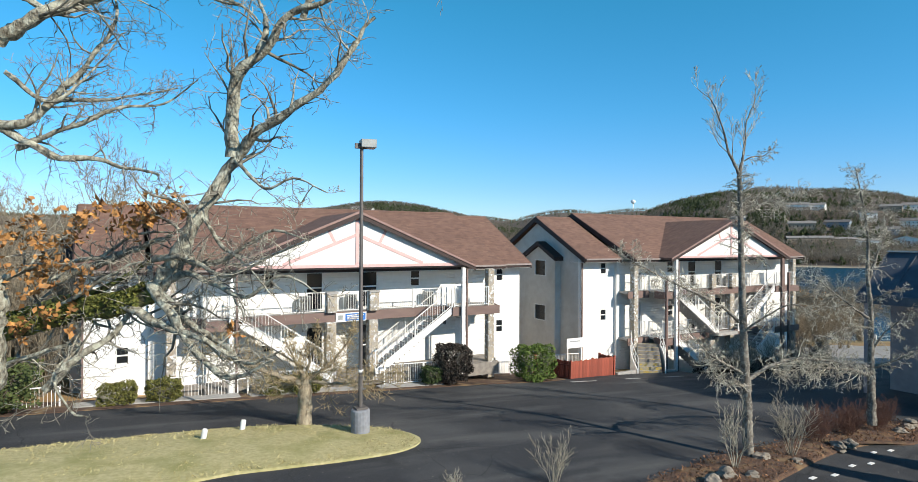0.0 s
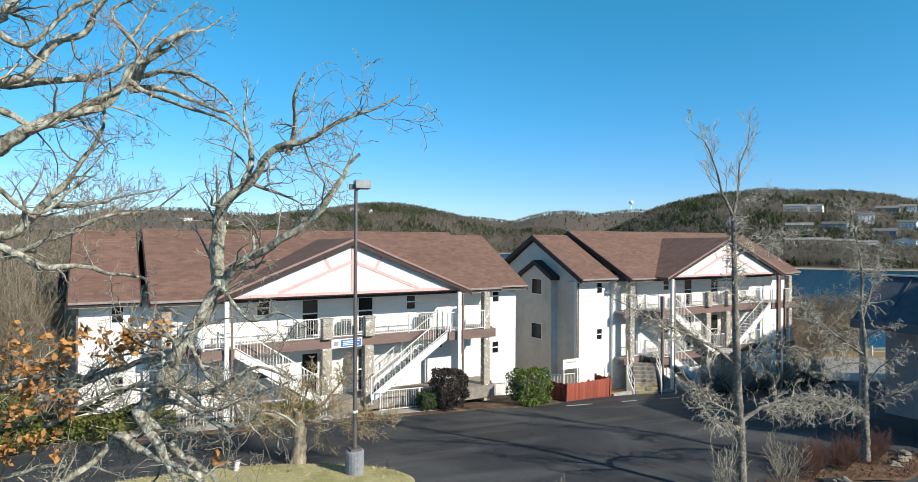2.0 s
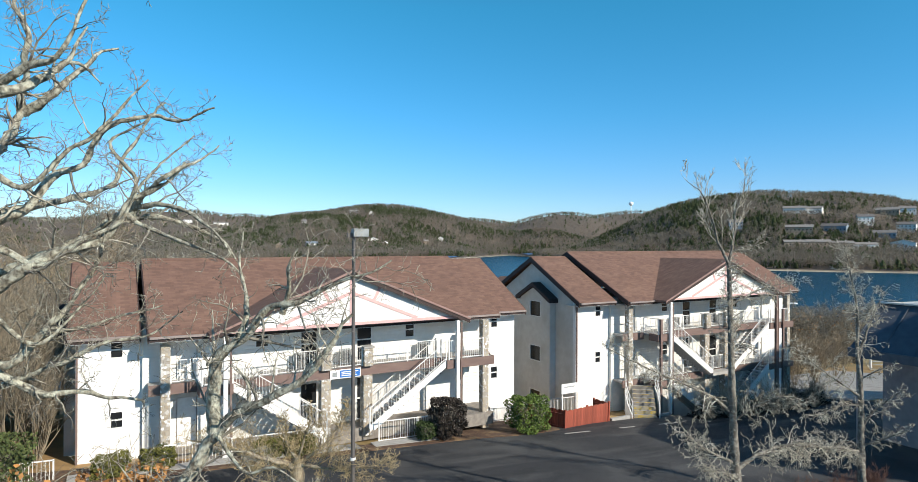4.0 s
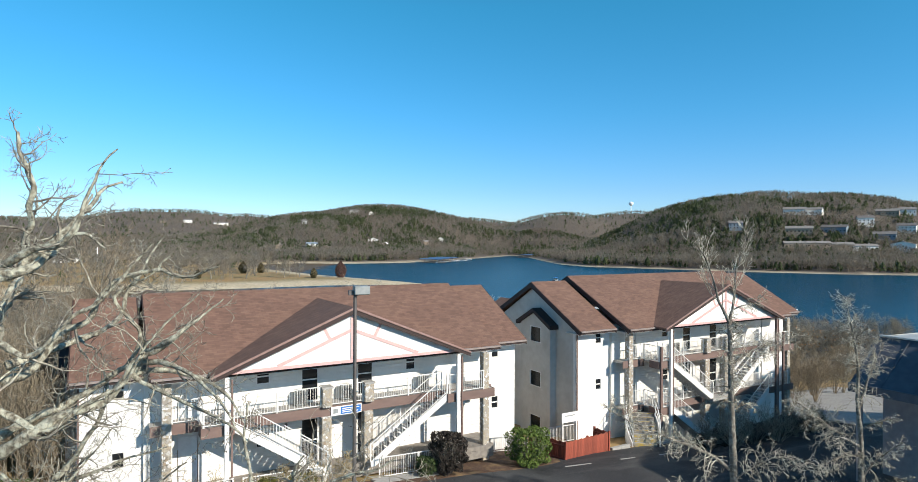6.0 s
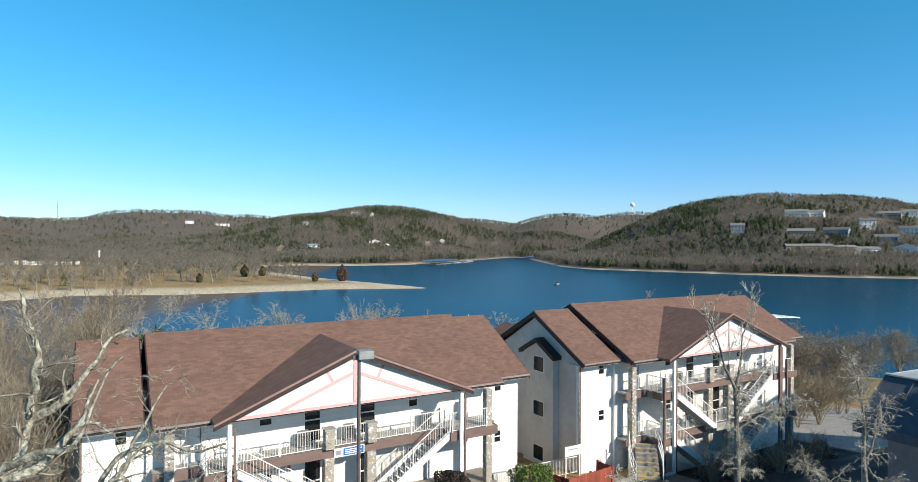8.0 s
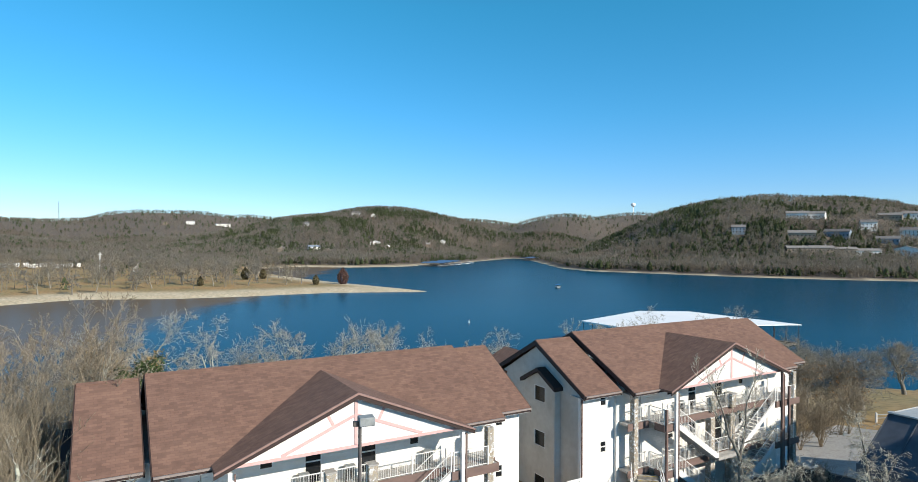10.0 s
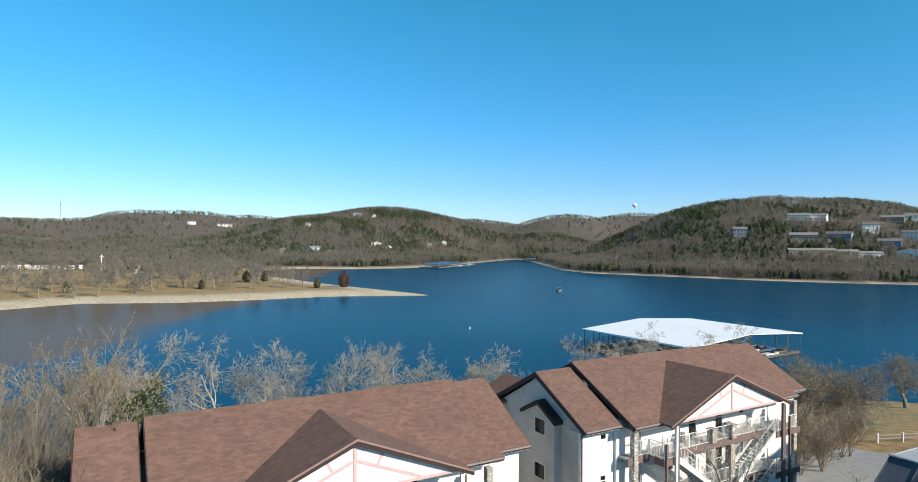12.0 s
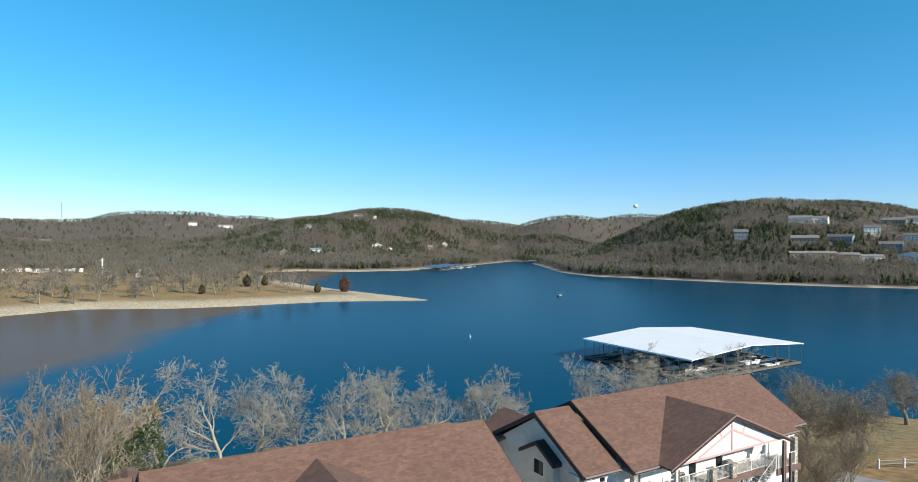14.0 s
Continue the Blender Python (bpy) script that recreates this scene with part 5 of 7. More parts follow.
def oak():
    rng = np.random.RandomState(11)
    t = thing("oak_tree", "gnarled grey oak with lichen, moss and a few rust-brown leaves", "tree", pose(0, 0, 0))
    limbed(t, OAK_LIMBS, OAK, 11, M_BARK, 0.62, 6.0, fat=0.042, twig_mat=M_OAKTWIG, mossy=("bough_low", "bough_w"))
    # dry leaves still hanging in a few clusters
    spots = []
    for c, n, s in LEAF_SPOTS:
        for k in range(max(3, n // 4)):
            knot = np.array(c) + rng.normal(size=3) * s * np.array((0.8, 0.8, 0.6))
            spots.append(knot + rng.normal(size=(7, 3)) * 0.032)
    leaves("leaves", np.concatenate(spots), 0.034, rng, M_OAKLEAF, t, 1.2)
    # moss on the low bough
    low = np.array(OAK_LIMBS["bough_low"][0])
    moss = []
    for k in range(5200):
        f = rng.uniform(0.0, len(low) - 1.3)
        i = int(f)
        a = rng.normal() * 0.9
        moss.append(low[i] + (low[i + 1] - low[i]) * (f - i) + np.array((math.sin(a) * 0.085, math.sin(a) * 0.085, math.cos(a) * 0.115)) * rng.uniform(0.9, 1.15))
    leaves("moss", moss, 0.016, rng, M_MOSS, t, 1.6)
    return t


M_MOSS = material("green_moss", (0.17, 0.175, 0.035), (0.09, 0.10, 0.022), 9, 0.95, per_island=0.3)
M_BRUSH = material("brown_brushwood", (0.31, 0.25, 0.175), (0.18, 0.14, 0.095), 3, 0.95, per_island=0.4)
M_FINE = material("fine_grey_twigs", (0.44, 0.415, 0.345), (0.23, 0.205, 0.165), 3, 0.95, per_island=0.35)
M_JUNIPER = material("juniper_sprays", (0.10, 0.125, 0.035), (0.05, 0.07, 0.02), 5, 0.9, per_island=0.4)
M_LEAF = material("dark_green_leaves", (0.055, 0.085, 0.022), (0.03, 0.05, 0.014), 5, 0.9, per_island=0.35)
M_LEAF_BRIGHT = material("green_leaves", (0.13, 0.19, 0.035), (0.075, 0.12, 0.022), 5, 0.9, per_island=0.35)
M_LEAF_OLIVE = material("olive_leaves", (0.15, 0.145, 0.03), (0.085, 0.085, 0.018), 5, 0.9, per_island=0.3)
M_LEAF_DARK = material("purple_brown_leaves", (0.04, 0.028, 0.024), (0.022, 0.02, 0.014), 5, 0.9, per_island=0.5)
M_PALE = material("pale_grey_twigs", (0.42, 0.395, 0.32), (0.20, 0.18, 0.14), 4, 0.95, per_island=0.35)
M_SLIMTWIG = material("grey_tan_twigs", (0.60, 0.575, 0.475), (0.21, 0.18, 0.14), 6, 0.95, per_island=0.45)
M_GREYTREE = material("grey_limbs", (0.29, 0.26, 0.20), (0.14, 0.12, 0.09), 4, 0.95, per_island=0.3)
M_STUBBARK = material("tan_ridged_bark", (0.36, 0.30, 0.21), (0.16, 0.125, 0.085), 14, 0.95, bump=1.0, bump_scale=30, stretch=(1, 1, 0.25), spots=(0.42, 0.38, 0.29), spot_scale=9, spot_amount=0.6)
M_STUBTWIG = material("yellow_tan_twigs", (0.43, 0.345, 0.20), (0.25, 0.19, 0.105), 3, 0.95, per_island=0.35)
M_SHRUB = material("pale_shrub_stems", (0.42, 0.385, 0.30), (0.20, 0.175, 0.135), 6, 0.95, per_island=0.4)
M_RED = material("red_brown_stems", (0.15, 0.075, 0.055), (0.09, 0.05, 0.04), 4, 0.95, per_island=0.3)
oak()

SLIM_LIMBS = {
    "trunk": ([(14.06, 8.59, -0.77), (14.01, 8.62, 0.90), (13.93, 8.66, 2.54), (13.86, 8.70, 4.51), (13.83, 8.73, 6.15), (13.79, 8.75, 7.54)], 0.155, 0.058),
    "leader": ([(13.79, 8.75, 7.51), (13.54, 8.90, 8.12), (13.26, 8.94, 8.83), (12.97, 8.99, 9.46), (12.50, 9.16, 9.84)], 0.045, 0.006),
    "leader_two": ([(13.79, 8.75, 7.51), (13.92, 8.68, 8.28), (14.05, 8.72, 8.96), (14.32, 8.67, 9.56), (14.38, 8.64, 10.14)], 0.04, 0.006),
    "limb_a": ([(13.80, 8.74, 3.36), (13.17, 8.88, 3.84), (12.08, 9.16, 4.34), (11.02, 9.44, 4.83), (10.13, 9.72, 5.30)], 0.05, 0.01),
    "limb_b": ([(14.02, 8.61, 1.76), (14.67, 8.46, 2.05), (15.58, 8.16, 2.28), (16.66, 7.77, 2.14), (17.76, 7.36, 1.90)], 0.07, 0.015),
    "limb_c": ([(13.96, 8.64, 1.89), (13.31, 8.79, 2.22), (12.65, 8.94, 2.61), (12.07, 9.05, 3.28)], 0.045, 0.012),
    "limb_d": ([(13.86, 8.71, 6.35), (14.51, 8.56, 6.66), (15.20, 8.39, 6.87), (16.02, 8.14, 6.99)], 0.03, 0.008),
    "limb_e": ([(13.94, 8.66, 3.12), (14.15, 8.30, 3.47), (14.55, 7.72, 3.91), (15.04, 7.21, 3.62)], 0.035, 0.01),
    "limb_f": ([(13.94, 8.72, 7.88), (14.10, 8.57, 7.99), (14.48, 8.46, 8.05), (14.86, 8.36, 8.32)], 0.02, 0.006),
    "limb_g": ([(13.86, 8.71, 5.00), (14.28, 8.58, 5.17), (14.66, 8.47, 4.97)], 0.025, 0.008),
    "limb_h": ([(14.00, 8.62, 1.56), (12.96, 8.53, 1.86), (12.27, 8.47, 2.10)], 0.04, 0.012),
}
SIDE_LIMBS = {
    "trunk": ([(19.87, 8.21, -0.27), (19.84, 8.23, 1.72), (19.82, 8.24, 3.42), (19.73, 8.30, 4.55), (19.73, 8.30, 5.88), (19.56, 8.40, 7.01), (19.25, 8.46, 8.04)], 0.14, 0.010),
    "limb_a": ([(19.79, 8.26, 3.14), (18.84, 8.58, 3.77), (17.99, 8.85, 4.38), (17.30, 9.01, 4.85)], 0.04, 0.01),
    "limb_b": ([(19.76, 8.28, 4.36), (20.02, 8.13, 5.31), (20.38, 8.04, 5.98), (20.73, 7.95, 6.55)], 0.05, 0.01),
    "limb_c": ([(19.82, 8.25, 3.70), (20.13, 7.83, 4.04), (20.39, 7.45, 4.17)], 0.03, 0.01),
    "limb_d": ([(19.84, 8.23, 1.34), (18.74, 8.52, 1.59), (17.48, 8.91, 1.68), (16.30, 9.13, 1.54)], 0.06, 0.012),
    "limb_e": ([(19.84, 8.23, 1.53), (20.19, 7.68, 1.88), (20.48, 7.16, 2.21)], 0.05, 0.012),
    "limb_f": ([(19.82, 8.24, 2.85), (18.90, 8.43, 2.89), (17.95, 8.64, 2.65)], 0.035, 0.01),
    "limb_g": ([(19.84, 8.23, 2.10), (19.97, 7.92, 2.70), (20.32, 7.26, 3.49)], 0.035, 0.01),
}
STUB_LIMBS = {
    "trunk": ([(3.68, 16.25, -0.30), (3.69, 16.24, 0.44), (3.70, 16.24, 1.15), (3.72, 16.23, 1.51)], 0.25, 0.17),
    "limb_a": ([(3.70, 16.24, 1.24), (2.85, 16.39, 1.57), (2.18, 16.43, 1.89), (1.47, 16.61, 2.15), (0.64, 16.86, 2.39)], 0.1, 0.015),
    "limb_b": ([(3.70, 16.24, 1.33), (4.33, 15.99, 1.76), (4.82, 15.82, 2.37), (5.17, 15.73, 2.89)], 0.07, 0.012),
    "limb_c": ([(3.70, 16.24, 1.42), (3.38, 16.43, 2.04), (3.17, 16.66, 2.64)], 0.06, 0.012),
    "limb_d": ([(3.70, 16.24, 1.33), (4.47, 15.32, 1.34), (5.30, 14.61, 1.48), (5.81, 14.08, 1.36)], 0.06, 0.012),
    "limb_e": ([(3.70, 16.24, 1.42), (3.97, 16.31, 2.18), (4.26, 16.37, 2.87)], 0.05, 0.012),
    "limb_f": ([(3.70, 16.24, 1.24), (3.20, 17.11, 1.12), (2.49, 17.98, 1.30)], 0.05, 0.012),
}

SLIMQ = dict(OAK, wobble=0.36, up=(0.0, -0.05, -0.06, -0.03), tip=0.0048, kids=(7, 5, 4), thin=0.5, angle=(30, 75))
limbed(thing("tree", "tall slender bare tree in the mulched bed", "tree", pose(0, 0, 0), "trees in the bed"), SLIM_LIMBS, SLIMQ, 5, M_BARK_DARK, 0.6, 12.0, 2.4, 0.04, M_SLIMTWIG, kinks=False)
limbed(thing("tree", "slim bare tree with tangled low limbs beside red-brown shrubs", "tree", pose(0, 0, 0), "trees in the bed"), SIDE_LIMBS, SLIMQ, 6, M_BARK_DARK, 0.6, 12.5, 2.6, 0.04, M_SLIMTWIG, kinks=False)
limbed(thing("tree", "cut-back tree with a thick stump and a haze of tan twigs", "tree", pose(0, 0, 0)), STUB_LIMBS,
       dict(OAK, wobble=0.2, up=(0.16, 0.15, 0.08), tip=0.0055, kids=(9, 8, 5), thin=0.5), 8, M_STUBBARK, 0.85, 8.5, 2.2, 0.034, M_STUBTWIG, kinks=False)

M_GOLD = material("dull_gold_leaves", (0.36, 0.25, 0.10), (0.24, 0.16, 0.07), 3, 0.9, per_island=0.35)
# woods on the slope behind the blocks
rng = np.random.RandomState(21)
W = "bare trees between the blocks and the lake"
for k, (x, y, h, r, lab) in enumerate((
        (19, 53, 13.5, 0.24, "wide pale bare oak behind the apartment block"), (35, 55, 12.5, 0.22, "bare grey oak between the two blocks and the lake"),
        (26, 60, 11.5, 0.2, "bare grey oak near the water"), (9, 60, 14, 0.24, "pale bare tree above the roof ridge"), (12.5, 66, 13, 0.22, "pale bare tree near the water"),
        (3.5, 58, 14, 0.22, "bare tree behind the apartment block"), (47, 52, 14.5, 0.22, "bare dark oak in front of the covered dock"), (57, 53, 15.5, 0.22, "bare oak in front of the covered dock"),
        (66, 50, 15, 0.2, "bare oak beside the covered dock"), (52, 57, 12, 0.2, "bare dark oak in front of the covered dock"), (62, 56, 12, 0.2, "bare dark oak by the water"), (72, 56, 12, 0.2, "bare oak by the gangway"), (22.5, 56, 12.5, 0.22, "pale bare oak behind the apartment block"), (30, 57, 11, 0.2, "pale bare oak near the water"), (15, 58, 13, 0.2, "pale bare oak above the roof ridge"), (-2, 58, 14, 0.2, "pale bare tree behind the block"), (40, 62, 11, 0.2, "bare grey tree at the lake edge"))):
    tree(x, y, h, lab, SPREADING, 100 + k, r, M_PALE if (k < 6 or k > 12) else M_GREYTREE, group=W, trunk_share=0.68, fine=M_FINE, tip=0.012, kids=(11, 7, 5, 4), shrink=0.62, thin=0.64, wobble=0.36)
for k, (x, y, h, r, lab, leaf) in enumerate((
        (74.5, 35.4, 10.5, 0.45, "thick dark oak with some rust leaves on the lakeside lawn", 50), (70.7, 35.8, 7.5, 0.16, "thin oak keeping rust leaves on the lakeside lawn", 110),
        (66.2, 37.2, 7.5, 0.2, "small oak keeping rust leaves by the lawn", 120), (77.5, 43.5, 11, 0.28, "bare oak at the edge of the lake", 0),
        (106, 44.8, 11, 0.38, "bare oak near the water on the dry lawn", 0), (60.5, 40.5, 8.5, 0.2, "thin bare tree by the lawn", 40), (84, 47, 10, 0.25, "bare oak behind the lawn oaks", 0))):
    tree(x, y, h, lab, SPREADING, 140 + k, r, M_BARK_DARK, group="oaks on the lakeside lawn", trunk_share=0.55, fine=M_GREYTREE, tip=0.013, kids=(13, 7, 5, 4), shrink=0.78, thin=0.62, wobble=0.36, foliage=(leaf, 4, 0.25, 0.09, M_OAKLEAF) if leaf else None)
for k in range(26):
    x, y = -22 + (k % 9) * 2.5 + rng.uniform(-1, 1), 38 + (k // 9) * 9 + rng.uniform(-3, 3)
    tree(x, y, rng.uniform(11.5, 14.0), "leaning bare tree in the thicket beside the block", SPREADING, 170 + k, rng.uniform(0.13, 0.2), M_PALE if k % 4 == 0 else M_GREYTREE, group="thicket left of the blocks",
         lean=(rng.normal() * 0.18, rng.normal() * 0.12), trunk_share=0.72, fine=M_BRUSH if k % 2 else M_TWIG, tip=0.010, kids=(11, 7, 5, 3), shrink=0.5, angle=(20, 55), up=(0.1, 0.14, 0.08, 0.02), wobble=0.26)
for k in range(24):
    x, y = -21 + (k % 8) * 2.6 + rng.uniform(-1, 1), 34 + (k // 8) * 8 + rng.uniform(-3, 3)
    tree(x, y, rng.uniform(10, 13), "thin upright bare tree in the thicket beside the block", SLENDER, 900 + k, 0.1, M_GREYTREE, group="thicket left of the blocks",
         trunk_share=0.8, fine=M_BRUSH, tip=0.009, kids=(16, 8, 5), shrink=0.36)
tree(-2.4, 60, 12, "tree with tan leaves still hanging above the roof", SPREADING, 190, 0.2, M_TWIG, group=W, tip=0.012, kids=(8, 6, 5, 3), foliage=(420, 4, 0.4, 0.19, M_GOLD), trunk_share=0.72, shrink=0.58)
for k in range(46):
    x, y = -8 + rng.uniform(-8, 4.4), 26.5 + rng.uniform(0, 13)
    stems(x, y, rng.uniform(4.0, 7.5), 30, 0.5, "tangled bare brushwood beside the block", 200 + k, M_GREYTREE if k % 2 else M_TWIG, radius=0.02, group="brushwood by the first block", tip=0.007)
for k in range(14):
    x, y = 46.6 + (k % 7) * 2.0 + rng.uniform(-0.8, 0.8), 27.5 + (k // 7) * 3.6 + rng.uniform(-1, 1) + 0.25 * (k % 7)
    stems(x, y, rng.uniform(2.8, 4.4), 15, 0.45, "tall tan brushwood beside the second block", 600 + k, M_BRUSH if k % 3 else M_TWIG, radius=0.022, group="brushwood by the second block", tip=0.009, kids=(8, 5))
for k, (x, y, h, s) in enumerate(((27.6, 19.9, 1.6, 1.0), (29.5, 19.6, 2.0, 1.0), (31.5, 19.8, 1.9, 1.0), (33.5, 19.5, 2.1, 1.0), (35.8, 19.6, 2.0, 0.9), (38, 19.9, 1.9, 0.9))):
    stems(x, y, h, 30, s, "bare tangled shrub along the sunken court", 250 + k, M_PALE if k % 2 else M_BARK_DARK, z=float(lot(x, y)), radius=0.014, group="shrubs along the court", tip=0.006)

# shrubs in the beds
stems(7.6, 9.2, 1.05, 15, 0.6, "pale bare shrub at the edge of the asphalt", 261, M_SHRUB, z=float(lot(7.6, 9.2)) + 0.05, radius=0.009, tip=0.0035, kids=(5, 4))
stems(12.75, 8.1, 1.6, 7, 0.35, "pale forked sapling in the mulched bed", 262, M_PALE, z=float(lot(12.75, 8.1)) + 0.2, radius=0.018, tip=0.006)
stems(15.3, 8.1, 1.6, 14, 0.55, "pale bare shrub in the mulched bed", 263, M_SHRUB, z=float(lot(15.3, 8.1)) + 0.2, radius=0.012, tip=0.004)
for k in range(9):
    x, y = 17.6 + k * 0.62, 8.75 + (k % 3) * 0.2
    stems(x, y, 0.65 + 0.15 * (k % 3), 34, 0.8, "low red-brown bare shrub in the mulched bed", 270 + k, M_RED, z=float(lot(x, y)) + 0.2, radius=0.006, tip=0.003, kids=(6, 4), group="red-brown shrubs")
stems(5.0, 9.4, 0.55, 12, 0.4, "small pale sapling by the asphalt", 264, M_PALE, z=float(lot(5.0, 9.4)) + 0.05, radius=0.008)
bush(12.5, 22.65, -0.98, 0.82, 0.8, 1.75, "large dark purple-brown bush beside the stair", 301, M_LEAF_DARK, 6500, 0.055)
bush(11.4, 22.7, -0.93, 0.42, 0.42, 0.75, "small dark green bush beside the larger one", 302, M_LEAF, 2200, 0.05)
bush(16.9, 22.2, -1.3, 0.95, 0.85, 1.75, "rounded bright green bush at the corner of the block", 303, M_LEAF_BRIGHT, 6500, 0.055)
bush(-1.15, 22.75, -0.28, 0.62, 0.5, 0.75, "low clipped olive bush by the white wall", 304, M_LEAF_OLIVE, 3600, 0.045, "clipped olive bushes")
bush(0.35, 22.85, -0.36, 0.62, 0.5, 0.8, "low clipped olive bush by the pavement", 305, M_LEAF_OLIVE, 3600, 0.045, "clipped olive bushes")
bush(4.3, 22.75, -0.6, 0.6, 0.5, 0.75, "low clipped olive bush behind the cut-back tree", 306, M_LEAF_OLIVE, 3200, 0.045, "clipped olive bushes")
bush(5.6, 22.75, -0.68, 0.65, 0.5, 0.75, "low clipped olive bush near the foot of the stair", 307, M_LEAF_OLIVE, 3200, 0.045, "clipped olive bushes")
bush(-5.3, 22.6, -0.1, 1.7, 1.3, 1.9, "broad spreading dark green juniper", 308, M_JUNIPER, 9000, 0.06, rough_edge=0.2)
bush(-7.6, 23.5, 0.05, 1.9, 1.5, 2.3, "tall dark green juniper thicket", 309, M_JUNIPER, 8000, 0.07, rough_edge=0.2)

bush(0.5, 45, float(ground_height(np.array([0.5]), np.array([45.0]))[0]), 1.6, 1.6, 7.5, "dark green cedar among the bare trees", 310, M_LEAF, 5000, 0.12, rough_edge=0.25)

# unseen evergreens added beyond the car park's shed side, to cast its dappled shade
for k, (x, y, h) in enumerate(((19.3, -1.6, 6.0), (21.6, -0.8, 6.0), (17.2, -2.4, 5.6))):
    rr = np.random.RandomState(700 + k)
    t = thing("cedar_tree", "unseen dark green cedar added to dapple the car park", "tree", pose(x, y, float(lot(x, y))), "cedars beside the car park")
    f = rr.uniform(0.1, 1.0, 5200)
    a = rr.uniform(0, math.tau, 5200)
    rd = (1.08 - f) * h * 0.26 * rr.uniform(0.3, 1.05, 5200)
    leaves("foliage", np.stack([np.cos(a) * rd, np.sin(a) * rd, f * h], 1), 0.13, rr, M_LEAF, t, 1.1)
    tubes("trunk", [(np.array([(0, 0, -0.2), (0.05, 0, h * 0.5), (0, 0.05, h)]), np.array((0.2, 0.12, 0.02)))], M_BARK_DARK, t)

bush(30.2, 20.9, float(lot(30.2, 20.9)) - 0.5, 1.9, 0.8, 1.2, "dark evergreen hedge at the edge of the sunken court", 311, M_LEAF_DARK, 6000, 0.06, rough_edge=0.25)
bush(34.2, 20.7, float(lot(34.2, 20.7)) - 0.5, 2.2, 0.8, 1.1, "dark evergreen hedge in front of the lower stair", 312, M_LEAF_DARK, 6000, 0.06, rough_edge=0.25)
bush(38.6, 20.9, float(lot(38.6, 20.9)) - 0.5, 2.0, 0.8, 1.2, "dark evergreen hedge by the shaded posts", 313, M_LEAF_DARK, 6000, 0.06, rough_edge=0.25)
# ---- things in the car park ----
M_FOOT = material("blue_grey_concrete", (0.24, 0.25, 0.28), (0.17, 0.18, 0.20), 7, 0.9, bump=0.3, bump_scale=40, spots=(0.32, 0.32, 0.33), spot_scale=3, spot_amount=0.5)


def street_lamp():
    z = float(lot(4.85, 14.35)) + 0.1
    t = thing("street_lamp", "square-headed lamp on a tall brown steel pole with concrete foot", "street lamp", pose(4.77, 14.39, z))
    bm = bmesh.new()
    tube(bm, [(0, 0, -0.3), (0, 0, 0.66), (0, 0, 0.70)], [0.27, 0.27, 0.24], 20)
    part("foot", bm, M_FOOT, t, "blue-grey round concrete foot")
    part("base_plate", boxed(-0.17, 0.17, -0.17, 0.17, 0.702, 0.76), M_STEEL, t)
    bm = bmesh.new()
    tube(bm, [(0, 0, 0.76), (0, 0, 8.17)], [0.062, 0.05], 10)
    part("pole", bm, M_STEEL, t)
    bm = bmesh.new()
    tube(bm, [(0, 0, 1.75), (0, 0, 1.82)], [0.083, 0.083], 10)
    part("band", bm, M_RAIL, t)
    m = pose(0, 0, 8.22, 0, 0, -10)
    bm = bmesh.new()
    bar(bm, (0, 0, 8.12), (0.14, -0.02, 8.17), 0.06)
    part("arm", bm, M_STEEL, t)
    bm = bmesh.new()
    vs = box(bm, -0.04, 0.40, -0.19, 0.19, -0.07, 0.17, m)
    bmesh.ops.bevel(bm, geom=bm.edges[:], offset=0.015, segments=1, affect="EDGES")
    h = part("head", bm, M_GREY, t, "weathered grey metal lamp head")
    bm = bmesh.new()
    box(bm, 0.06, 0.37, -0.16, 0.16, -0.078, -0.072, m)
    part("lens", bm, M_GLASS, h)
    bm = bmesh.new()
    box(bm, -0.19, -0.045, -0.06, 0.06, -0.09, 0.05, m)
    part("sensor", bm, M_STEEL, t, "small dark box behind the lamp head")
    return t


street_lamp()
M_REDWOOD = material("red_stained_wood", (0.30, 0.07, 0.04), (0.19, 0.042, 0.026), 3, 0.75, bump=0.3, bump_scale=30, stretch=(6, 6, 0.5), per_object=0.25)


